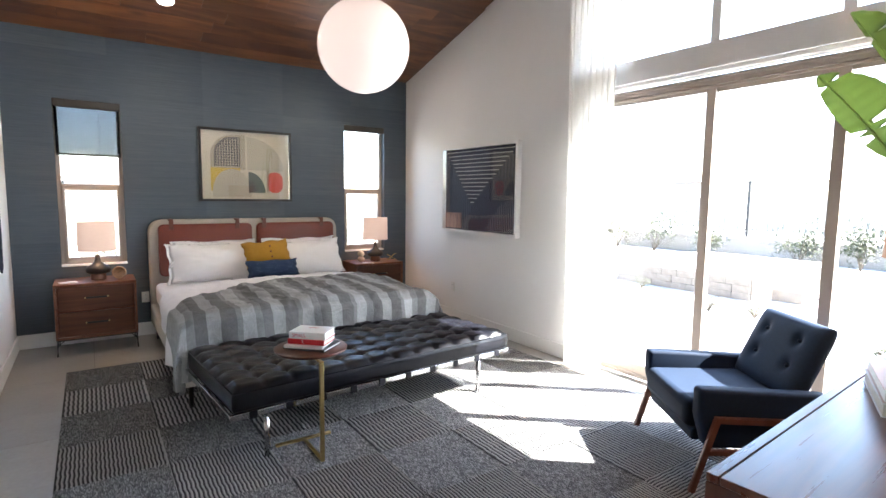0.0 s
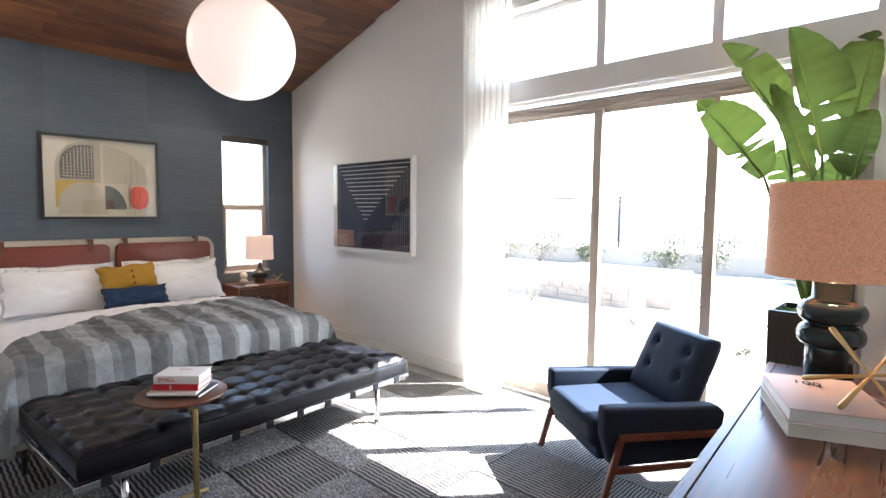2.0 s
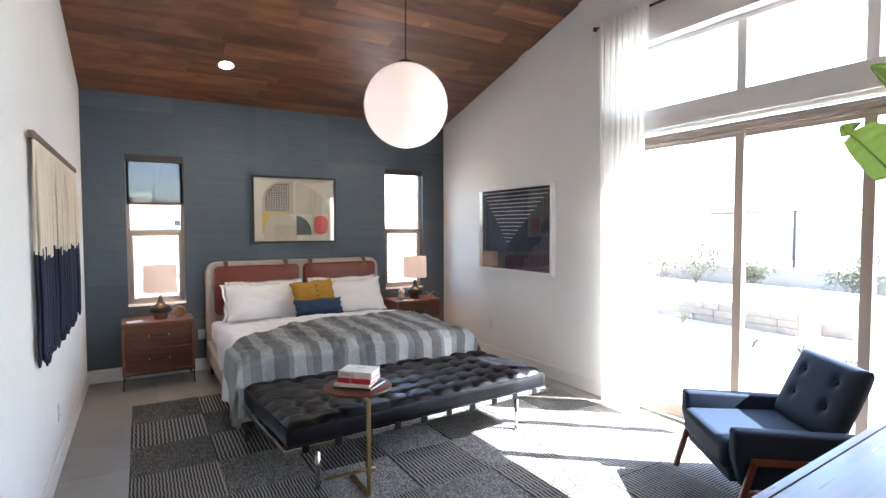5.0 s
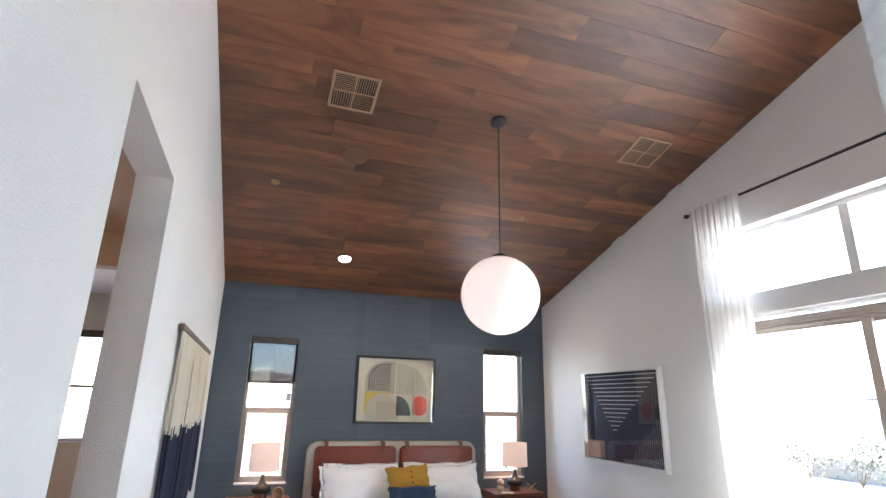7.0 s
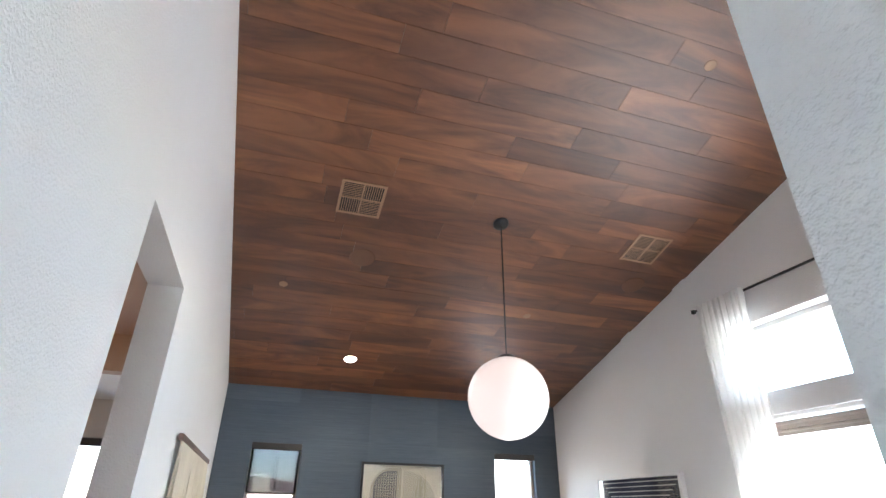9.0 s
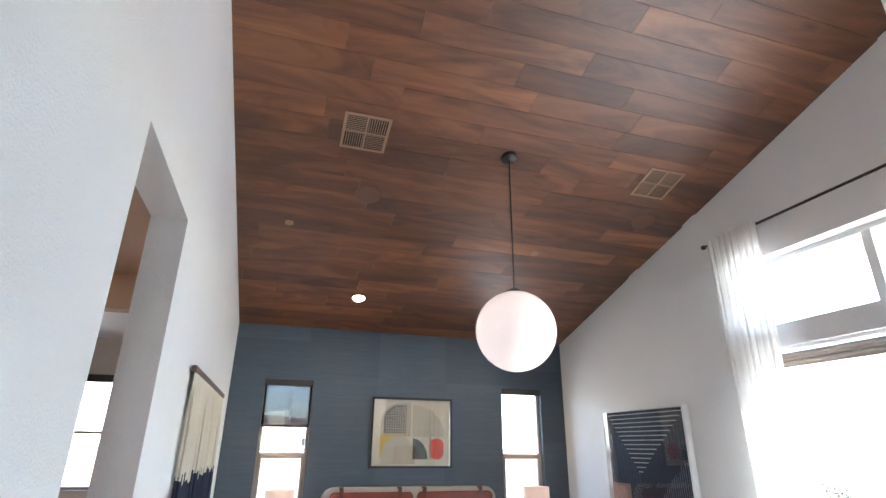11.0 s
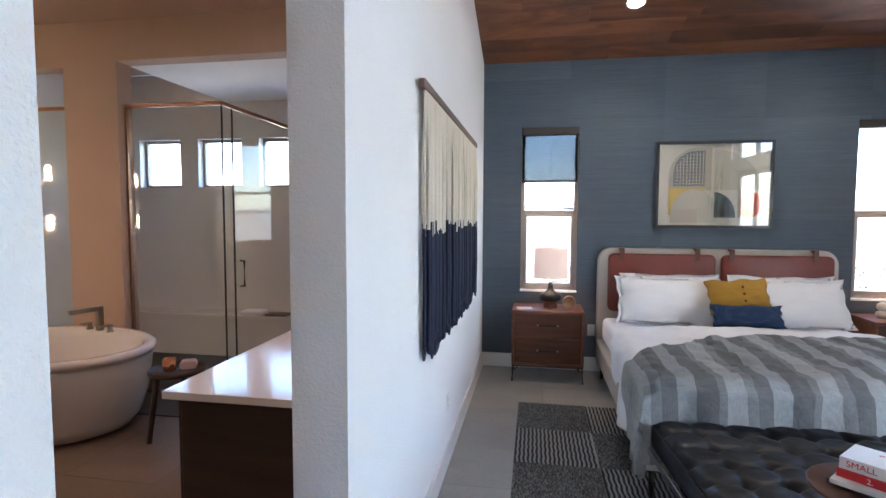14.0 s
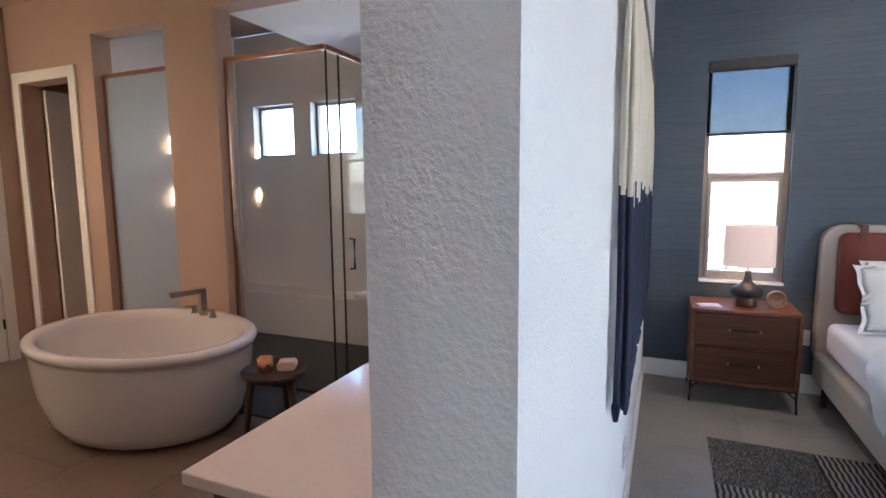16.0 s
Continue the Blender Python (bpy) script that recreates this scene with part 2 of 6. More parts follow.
k.bump(k.math("ADD", k.math("MULTIPLY", v.outputs["Distance"], 0.3), k.math("MULTIPLY", wr, 1.5)), 0.3, 0.002).rough(wr, 0.26, 0.42)
k.b.inputs["Specular IOR Level"].default_value = 0.28
M["leather"] = k.m
M["rust"] = speckled("rust leather", (0.17, 0.026, 0.011), 0.42, 0.15, 45, 0.2, 0.0015)
M["tan_strap"] = speckled("dark brown leather strap", (0.11, 0.028, 0.014), 0.45, 0.15, 60)
M["linen"] = speckled("oatmeal linen", (0.46, 0.42, 0.365), 0.9, 0.12, 240, 0.5, 0.001)
M["pillow_cloth"] = M["white_cloth"] = speckled("white cotton", (0.80, 0.79, 0.80), 0.85, 0.025, 180, 0.25, 0.0008)
M["curtain"] = None
k = Mat("white sheer curtain", (0.86, 0.85, 0.83), 0.9)
wv = k.noise(1.0, (300, 300, 40), 2)
k.base(k.ramp(wv, [(0.3, (0.88, 0.87, 0.86)), (0.7, (0.95, 0.94, 0.93))])).bump(wv, 0.2, 0.0008)
tl = k.t.nodes.new("ShaderNodeBsdfTranslucent")
tl.inputs[0].default_value = (0.94, 0.93, 0.90, 1)
ms = k.t.nodes.new("ShaderNodeMixShader")
ms.inputs[0].default_value = 0.65
k.link(k.b.outputs[0], ms.inputs[1])
k.link(tl.outputs[0], ms.inputs[2])
k.link(ms.outputs[0], k.t.nodes["Material Output"].inputs[0])
M["curtain"] = k.m

# striped coverlet: bands across the bed with a fine woven slub
k = Mat("grey striped coverlet", (0.2, 0.22, 0.22), 0.9)
sep = k.t.nodes.new("ShaderNodeSeparateXYZ")
k.geo()
k.link(k.vec, sep.inputs[0])
wob = k.math("MULTIPLY", k.math("SUBTRACT", k.noise(1.5, detail=2), 0.5), 0.10)
pos = k.math("FRACT", k.math("DIVIDE", k.math("ADD", sep.outputs[0], wob), 0.46))
bands = k.t.nodes.new("ShaderNodeValToRGB")
bands.color_ramp.interpolation = "CONSTANT"
e = bands.color_ramp.elements
while len(e) < 6:
    e.new(0.5)
for el, (p, c) in zip(e, [(0, (0.120, 0.121, 0.122)), (0.22, (0.185, 0.190, 0.190)), (0.30, (0.32, 0.33, 0.33)), (0.50, (0.19, 0.195, 0.195)), (0.62, (0.120, 0.121, 0.122)), (0.80, (0.26, 0.27, 0.27))]):
    el.position, el.color = p, (*c, 1)
k.link(pos, bands.inputs["Fac"])
sl = k.noise(1.0, (420, 18, 18), 3)
sl2 = k.noise(1.0, (20, 420, 20), 2)
wv = k.math("ADD", k.math("MULTIPLY", sl, 0.6), k.math("MULTIPLY", sl2, 0.4))
k.base(k.mix(1.0, bands.outputs[0], k.ramp(wv, [(0.3, (0.72, 0.72, 0.72)), (0.7, (1.25, 1.25, 1.25))]), "MULTIPLY"))
crs = k.math("ABSOLUTE", k.math("SUBTRACT", k.noise(1.0, (5, 11, 7), 3, 0.55, 0.8, (0, 0, 0.6)), 0.5))
k.bump(k.math("ADD", k.math("MULTIPLY", wv, 0.06), k.math("MULTIPLY", crs, 1.2)), 0.7, 0.02)
M["coverlet"] = k.m
M["mustard"] = speckled("mustard linen", (0.36, 0.19, 0.015), 0.85, 0.15, 200, 0.5, 0.001)
k = Mat("navy dotted weave", (0.01, 0.03, 0.07), 0.8)
v = k.node("ShaderNodeTexVoronoi", Scale=60.0, Randomness=0.1)
k.link(k.vec, v.inputs["Vector"])
k.base(k.ramp(v.outputs["Distance"], [(0.12, (0.07, 0.12, 0.2)), (0.3, (0.006, 0.025, 0.075))])).bump(v.outputs["Distance"], 0.6, 0.003)
M["dotted"] = k.m
M["chrome"] = speckled("polished chrome", (0.62, 0.62, 0.63), 0.12, 0.03, 20, 0.02, metal=1.0)
M["steel"] = speckled("brushed nickel", (0.35, 0.31, 0.27), 0.3, 0.05, 30, 0.03, metal=1.0)
M["brass"] = speckled("brushed brass", (0.55, 0.40, 0.17), 0.3, 0.1, 40, 0.05, metal=1.0)
M["copper"] = speckled("hammered copper", (0.62, 0.33, 0.18), 0.25, 0.12, 40, 0.1, metal=1.0)
M["copper_rail"] = speckled("brushed copper rail", (0.36, 0.19, 0.11), 0.38, 0.08, 30, 0.03, metal=1.0)
M["bronze"] = speckled("taupe bronze window frame", (0.40, 0.34, 0.29), 0.45, 0.06, 40, 0.05)
M["black"] = speckled("matt black metal", (0.011, 0.011, 0.012), 0.45, 0.1, 40, 0.05)
M["shade_grey"] = speckled("charcoal blind cassette", (0.05, 0.045, 0.043), 0.7, 0.08, 60)
M["art_frame"] = speckled("black picture frame", (0.014, 0.014, 0.015), 0.35, 0.1, 40)
M["white_frame"] = speckled("white picture frame", (0.8, 0.79, 0.78), 0.35, 0.02, 40)
M["paper"] = speckled("book paper", (0.72, 0.69, 0.62), 0.85, 0.05, 120)
M["red"] = speckled("red book cloth", (0.55, 0.012, 0.018), 0.5, 0.06, 80)
M["offwhite"] = speckled("white book jacket", (0.78, 0.77, 0.75), 0.45, 0.02, 60)
M["blush"] = speckled("blush book cover", (0.62, 0.47, 0.42), 0.5, 0.03, 60)
M["charcoal"] = speckled("charcoal book cover", (0.04, 0.04, 0.042), 0.5, 0.08, 60)
M["ink"] = speckled("black print", (0.02, 0.02, 0.02), 0.6, 0.05)
M["redink"] = speckled("red print", (0.55, 0.03, 0.03), 0.6, 0.05)
M["glaze"] = speckled("deep teal ceramic glaze", (0.010, 0.028, 0.034), 0.1, 0.3, 6, 0.03, 0.002)
M["blackclay"] = speckled("black stoneware", (0.008, 0.008, 0.009), 0.5, 0.15, 60)
M["brownclay"] = speckled("brown glazed stoneware", (0.13, 0.05, 0.025), 0.3, 0.15, 60)
M["cork"] = speckled("light clock wood", (0.30, 0.17, 0.09), 0.6, 0.15, 60)
M["cream"] = speckled("cream ceramic", (0.62, 0.57, 0.48), 0.4, 0.08, 30)
M["plate"] = speckled("white plastic plate", (0.75, 0.74, 0.71), 0.4, 0.02, 30)
M["slot"] = speckled("dark slot", (0.012, 0.012, 0.012), 0.6, 0.05)
M["vent"] = speckled("tan metal grille", (0.36, 0.22, 0.14), 0.55, 0.06, 50)
M["speaker"] = speckled("brown speaker grille", (0.16, 0.085, 0.055), 0.7, 0.1, 300, 0.4, 0.001)
M["pane"] = glassy("window glass")
M["pane_tint"] = glassy("solar screen", (0.20, 0.20, 0.21))
M["shower_glass"] = glassy("shower glass", (0.97, 0.985, 0.98))
M["frosted"] = glassy("frosted glass", (0.8, 0.85, 0.86), frost=0.75, gloss=0.06)
M["art_glass"] = glassy("picture glazing", gloss=0.075)
M["globe"] = glowing("opal glass globe", (1.0, 0.78, 0.68), 0.054)
M["bulb"] = glowing("downlight lens", (1.0, 0.88, 0.72), 14.0)
M["sconce"] = glowing("sconce lens", (1.0, 0.72, 0.42), 14.0)
M["shade_small"] = cloth_shade("white linen lampshade", (0.56, 0.46, 0.40), (1.0, 0.66, 0.52), 0.036, 0.12)
M["shade_big"] = cloth_shade("natural linen lampshade", (0.40, 0.26, 0.19), (1.0, 0.40, 0.20), 0.016, 0.5)
M["porcelain"] = speckled("white glazed acrylic", (0.66, 0.65, 0.64), 0.12, 0.01, 10, 0.01)
M["quartz"] = speckled("white quartz", (0.72, 0.69, 0.65), 0.12, 0.03, 50, 0.01)
M["shower_tile"] = speckled("cream shower tile", (0.68, 0.66, 0.64), 0.25, 0.03, 12, 0.03)
M["dark_tile"] = speckled("charcoal tile", (0.022, 0.022, 0.025), 0.45, 0.15, 40)
M["cordwhite"] = speckled("cream cotton cord", (0.66, 0.60, 0.49), 0.95, 0.12, 200, 0.6, 0.002)
M["cordnavy"] = speckled("indigo dyed cord", (0.018, 0.022, 0.045), 0.95, 0.25, 200, 0.6, 0.002)
M["rug_dark"] = speckled("charcoal wool loop", (0.026, 0.026, 0.028), 0.98, 0.3, 260, 0.8, 0.004)
M["rug_light"] = speckled("pale wool loop", (0.29, 0.285, 0.275), 0.98, 0.2, 260, 0.8, 0.004)
k = Mat("mixed wool loop", (0.1, 0.1, 0.1), 0.98)
g1 = k.noise(1.0, (45, 190, 60), 3, 0.7)
k.base(k.ramp(g1, [(0.36, (0.028, 0.028, 0.028)), (0.50, (0.105, 0.103, 0.10)), (0.63, (0.31, 0.30, 0.29))])).bump(g1, 0.9, 0.005)
M["rug_mix"] = k.m
k = Mat("strelitzia leaf", (0.05, 0.16, 0.02), 0.32)
rb = k.noise(1.0, (140, 6, 6), 2)
bl = k.noise(3.0, detail=3)
lc = k.mix(bl, (0.014, 0.040, 0.012), (0.042, 0.085, 0.024))
k.base(k.mix(1.0, lc, k.ramp(rb, [(0.3, (0.85, 0.85, 0.85)), (0.7, (1.15, 1.15, 1.15))]), "MULTIPLY")).bump(rb, 0.4, 0.002)
tl = k.t.nodes.new("ShaderNodeBsdfTranslucent")
tl.inputs[0].default_value = (0.14, 0.21, 0.04, 1)
ms = k.t.nodes.new("ShaderNodeMixShader")
ms.inputs[0].default_value = 0.4
k.link(k.b.outputs[0], ms.inputs[1])
k.link(tl.outputs[0], ms.inputs[2])
k.link(ms.outputs[0], k.t.nodes["Material Output"].inputs[0])
M["leaf"] = k.m
M["stem"] = speckled("pale green stem", (0.16, 0.26, 0.06), 0.5, 0.2, 30)
M["moss"] = speckled("green moss", (0.06, 0.16, 0.02), 0.95, 0.4, 60, 0.8, 0.01)
M["gravel"] = speckled("pale decomposed granite", (0.46, 0.445, 0.42), 0.95, 0.15, 60, 0.6, 0.01, big=0.8)
M["stone"] = speckled("tan stacked stone", (0.16, 0.14, 0.12), 0.9, 0.25, 12, 0.7, 0.01, big=3)
M["coping"] = speckled("pale concrete coping", (0.30, 0.285, 0.26), 0.8, 0.08, 20, 0.3)
M["stucco"] = speckled("pale stucco", (0.26, 0.245, 0.225), 0.9, 0.05, 60, 0.4, 0.004)
M["shrub"] = speckled("sage shrub leaf", (0.04, 0.045, 0.016), 0.7, 0.3, 8)
M["bark"] = speckled("grey bark", (0.10, 0.08, 0.06), 0.9, 0.3, 20, 0.6, 0.01)
M["roof_tile"] = speckled("brown roof tile", (0.17, 0.12, 0.09), 0.9, 0.2, 20, 0.5, 0.01)
k = Mat("pool water", (0.20, 0.22, 0.22), 0.05)
k.bump(k.noise(6, detail=2), 0.3, 0.02)
M["water"] = k.m


# MESH HELPERS
def box_bm(bm, lo, hi, mat=0, bevel=0.0, seg=2):
    x0, y0, z0 = lo
    x1, y1, z1 = hi
    vs = [bm.verts.new(p) for p in ((x0, y0, z0), (x1, y0, z0), (x1, y1, z0), (x0, y1, z0), (x0, y0, z1), (x1, y0, z1), (x1, y1, z1), (x0, y1, z1))]
    fs = [bm.faces.new([vs[i] for i in f]) for f in ((3, 2, 1, 0), (4, 5, 6, 7), (0, 1, 5, 4), (1, 2, 6, 5), (2, 3, 7, 6), (3, 0, 4, 7))]
    for f in fs:
        f.material_index = mat
    if bevel:
        es = list({e for f in fs for e in f.edges})
        r = bmesh.ops.bevel(bm, geom=es, offset=bevel, segments=seg, profile=0.5, affect="EDGES")
        for f in r["faces"]:
            f.material_index = mat
            f.smooth = True
    return vs


def tube_bm(bm, pts, r, sides=8, mat=0, caps=True, radii=None):
    """A round bar along points."""
    pts = [Vector(p) for p in pts]
    rings = []
    for i, p in enumerate(pts):
        d = (pts[min(i + 1, len(pts) - 1)] - pts[max(i - 1, 0)]).normalized()
        a = d.cross(Vector((0, 0, 1)))
        if a.length < 0.05:
            a = d.cross(Vector((0, 1, 0)))
        a.normalize()
        b = d.cross(a).normalized()
        rr = radii[i] if radii else r
        rings.append([bm.verts.new(p + (a * math.cos(q) + b * math.sin(q)) * rr) for q in [2 * math.pi * j / sides for j in range(sides)]])
    for r0, r1 in zip(rings, rings[1:]):
        for j in range(sides):
            f = bm.faces.new((r0[j], r0[(j + 1) % sides], r1[(j + 1) % sides], r1[j]))
            f.smooth, f.material_index = True, mat
    if caps:
        for ring in (rings[0][::-1], rings[-1]):
            f = bm.faces.new(ring)
            f.material_index = mat


def lathe_bm(bm, profile, sides=32, centre=(0, 0, 0), mat=0, sx=1.0, sy=1.0):
    """Turn a profile of (radius, height) about z."""
    cx, cy, cz = centre
    rings = []
    for r, z in profile:
        if r < 1e-5:
            rings.append([bm.verts.new((cx, cy, cz + z))])
        else:
            rings.append([bm.verts.new((cx + sx * r * math.cos(2 * math.pi * j / sides), cy + sy * r * math.sin(2 * math.pi * j / sides), cz + z)) for j in range(sides)])
    for a, b in zip(rings, rings[1:]):
        for j in range(sides):
            n = (j + 1) % sides
            if len(a) == 1 and len(b) == 1:
                continue
            if len(a) == 1:
                f = bm.faces.new((a[0], b[n], b[j]))
            elif len(b) == 1:
                f = bm.faces.new((a[j], a[n], b[0]))
            else:
                f = bm.faces.new((a[j], a[n], b[n], b[j]))
            f.smooth, f.material_index = True, mat


def grid_bm(bm, nu, nv, fn, mat=0, smooth=True, closed_u=False):
    vs = [[bm.verts.new(fn(i / nu, j / nv)) for j in range(nv + 1)] for i in range(nu if closed_u else nu + 1)]
    for i in range(nu):
        for j in range(nv):
            a, b = vs[i], vs[(i + 1) % len(vs)]
            f = bm.faces.new((a[j], b[j], b[j + 1], a[j + 1]))
            f.smooth, f.material_index = smooth, mat
    return vs


def rounded(x0, x1, z0, z1, r, n=6):
    """Outline of a rounded rectangle, anticlockwise."""
    out = []
    for cx, cz, a0 in ((x1 - r, z1 - r, 0), (x0 + r, z1 - r, 90), (x0 + r, z0 + r, 180), (x1 - r, z0 + r, 270)):
        for i in range(n + 1):
            a = radians(a0 + 90 * i / n)
            out.append((cx + r * math.cos(a), cz + r * math.sin(a)))
    return out


def slab_bm(bm, outline, d0, d1, axis="y", mat=0, puff=0.0, edge=0.0):
    """A plate of a given outline between two depths; edge rounds its rim, puff swells its front (d0)."""
    n = len(outline)
    cx, cz = sum(p[0] for p in outline) / n, sum(p[1] for p in outline) / n

    def put(u, v, d):
        return {"y": (u, d, v), "x": (d, u, v), "z": (u, v, d)}[axis]

    def ring(inset, d):
        out = []
        for u, v in outline:
            du, dv = cx - u, cz - v
            ln = math.hypot(du, dv) or 1
            out.append(bm.verts.new(put(u + du / ln * inset, v + dv / ln * inset, d)))
        return out
    s = 1 if d1 > d0 else -1
    rings = [ring(0, d1)]
    if edge:
        for q in (0.0, 0.35, 0.7, 1.0):
            a = q * math.pi / 2
            rings.append(ring(edge * (1 - math.cos(a)), d0 + s * edge * (1 - math.sin(a))))
    else:
        rings.append(ring(0, d0))
    if puff:
        for q in (0.25, 0.5, 0.75):
            rr = []
            for u, v in outline:
                rr.append(bm.verts.new(put(u + (cx - u) * q, v + (cz - v) * q, d0 - s * puff * math.sin(q * math.pi / 2))))
            rings.append(rr)
    for a, b in zip(rings, rings[1:]):
        for j in range(n):
            f = bm.faces.new((a[j], a[(j + 1) % n], b[(j + 1) % n], b[j]))
            f.smooth, f.material_index = bool(edge or puff), mat
    for rg in (rings[0][::-1], rings[-1]):
        f = bm.faces.new(rg)
        f.material_index = mat
        f.smooth = bool(puff)
    bmesh.ops.recalc_face_normals(bm, faces=bm.faces)


def mesh_of(bm, name, mats):
    me = bpy.data.meshes.new(name)
    bm.to_mesh(me)
    bm.free()
    for m in (mats if isinstance(mats, (list, tuple)) else [mats]):
        me.materials.append(m)
    return me


def part(name, bm, material, parent=None, label=""):
    """Link a bmesh as one mesh object, a part of its parent."""
    bmesh.ops.recalc_face_normals(bm, faces=bm.faces)
    ob = new(name, mesh_of(bm, name, material))
    ob.parent = parent
    if label:
        ob["label"] = label
    return ob


def thing(name, at, label, category, group="", turn=0.0, kind=""):
    """An empty at a thing's base, which parents its parts."""
    e = new(name)
    e.matrix_basis = pose(*at, 0, 0, turn)
    e.empty_display_size = 0.1
    return tagged(e, label, category, group, kind)


def solo(name, bm, material, label, category="", group="", kind=""):
    return tagged(part(name, bm, material), label, category, group, kind)


def box_part(name, lo, hi, material, parent=None, label="", bevel=0.0):
    bm = bmesh.new()
    box_bm(bm, lo, hi, 0, bevel)
    return part(name, bm, material, parent, label)


def structure(name, bm, material, label, category="wall"):
    return tagged(part(name, bm, material), label, category, kind="structure")


def wall_bm(bm, axis, d0, d1, us, vs, holes, top=None):
    """A wall in the plane across axis between depths d0 and d1, over cuts us and vs, with holes (u0, u1, v0, v1). top: the height of its last row as a function of u."""
    us, vs = sorted(set(us) | {h[i] for h in holes for i in (0, 1)}), sorted(set(vs) | {h[i] for h in holes for i in (2, 3)})
    cache = {}

    def vert(u, j, d):
        key = (u, j, d)
        if key not in cache:
            z = top(u) if top and j == len(vs) - 1 else vs[j]
            cache[key] = bm.verts.new((u, d, z) if axis == "y" else (d, u, z))
        return cache[key]

    def solid(i, j):
        if not (0 <= i < len(us) - 1 and 0 <= j < len(vs) - 1):
            return False
        cu, cv = (us[i] + us[i + 1]) / 2, (vs[j] + vs[j + 1]) / 2
        return not any(h[0] < cu < h[1] and h[2] < cv < h[3] for h in holes)
    for i in range(len(us) - 1):
        for j in range(len(vs) - 1):
            if not solid(i, j):
                continue
            a, b = us[i], us[i + 1]
            for d in (d0, d1):
                bm.faces.new((vert(a, j, d), vert(b, j, d), vert(b, j + 1, d), vert(a, j + 1, d)))
            if not solid(i - 1, j):
                bm.faces.new((vert(a, j, d0), vert(a, j + 1, d0), vert(a, j + 1, d1), vert(a, j, d1)))
            if not solid(i + 1, j):
                bm.faces.new((vert(b, j, d0), vert(b, j + 1, d0), vert(b, j + 1, d1), vert(b, j, d1)))
            if not solid(i, j - 1):
                bm.faces.new((vert(a, j, d0), vert(b, j, d0), vert(b, j, d1), vert(a, j, d1)))
            if not solid(i, j + 1):
                bm.faces.new((vert(a, j + 1, d0), vert(b, j + 1, d0), vert(b, j + 1, d1), vert(a, j + 1, d1)))


# ROOM SIZES
W = 4.318             # bedroom width
H0 = 3.083            # wall height at the headboard wall
SLOPE = 0.285        # ceiling pitch, rising away from the bed
SOUTH = -6.46        # wall behind the console
HALL_X = 0.90        # right side of the entry
END = -9.0           # closed end of the entry hall
T = 0.17             # inner wall thickness
OP0, OP1, OPZ = -4.85, -3.94, 2.76   # opening to the bathroom
WY0, WY1 = -5.88, -3.17             # window wall opening
BATH_X = -5.28
BATH_Z = 3.12
PART = -1.55         # tiled partition plane in the bathroom


def ceil_z(y):
    return H0 - y * SLOPE


# LARGE STRUCTURE
WIN = [(0.383, 0.945, 0.785, 2.43), (3.396, 3.975, 0.785, 2.43)]
bm = bmesh.new()
wall_bm(bm, "y", 0.0, 0.2, [-T / 2, W + 0.2], [0, H0], WIN)
structure("wall_north", bm, M["blue"], "wall covered in slate blue grasscloth with two narrow windows")
bm = bmesh.new()
wall_bm(bm, "x", W, W + 0.2, [END, 0.0], [0, 3.3, 3.4], [(WY0, WY1, -1, 2.465), (WY0, WY1, 2.64, 3.225)], top=ceil_z)
structure("wall_east", bm, M["white_wall"], "white textured wall with a wide patio door and clerestory")
bm = bmesh.new()
wall_bm(bm, "x", -T, 0.0, [END, 0.0], [0, 3.0, 3.05], [(OP0, OP1, -1, OPZ)], top=ceil_z)
structure("wall_west", bm, M["white_wall"], "white textured wall with a tall cased opening to the bathroom")
bm = bmesh.new()
wall_bm(bm, "y", SOUTH - 0.2, SOUTH, [HALL_X, W], [0, 3.0, ceil_z(SOUTH)], [])
structure("wall_south", bm, M["white_wall"], "white textured wall behind the console")
bm = bmesh.new()
wall_bm(bm, "x", HALL_X, HALL_X + 0.2, [END, SOUTH - 0.2], [0, 3.0, 3.4], [], top=ceil_z)
structure("wall_hall", bm, M["white_wall"], "white side wall of the entry hall")
# the hole is added out of view to let daylight into the hall
bm = bmesh.new()
wall_bm(bm, "y", END - 0.2, END, [BATH_X, W + 0.2], [0, 3.6, ceil_z(END)], [(0.35, 0.85, 1.2, 2.6)])
structure("wall_end", bm, M["white_wall"], "white wall closing the entry hall")

# ceiling of walnut planks, one mesh
rng = random.Random(11)
bm = bmesh.new()
pw = 0.19
nrows = int((abs(END)) / pw) + 1
cs = math.sqrt(1 + SLOPE ** 2)
for r in range(nrows):
    s0, s1 = r * pw, (r + 1) * pw - 0.0025
    y0, y1 = -s0, max(-s1, END)
    x = -rng.uniform(0, 1.4)
    while x < W:
        ln = rng.choice((0.9, 1.22, 1.22, 1.6, 1.83))
        a, b = max(0.0, x), min(W, x + ln - 0.0025)
        x += ln
        if b - a < 0.03:
            continue
        drop = rng.uniform(0, 0.0012)
        vs = []
        for yy in (y0, y1):
            for xx in (a, b):
                vs.append(bm.verts.new((xx, yy, ceil_z(yy) - 0.012 - drop)))
                vs.append(bm.verts.new((xx, yy, ceil_z(yy) + 0.004)))
        A0, A1, B0, B1, C0, C1, D0, D1 = vs
        for f in ((A0, B0, D0, C0), (A0, A1, B1, B0), (C0, D0, D1, C1), (A0, C0, C1, A1), (B0, B1, D1, D0)):
            bm.faces.new(f)
ceiling = structure("ceiling", bm, M["plank"], "sloping ceiling of mixed-tone walnut planks", "ceiling")
# roof slab out of view, added to block light above the planks
bm = bmesh.new()
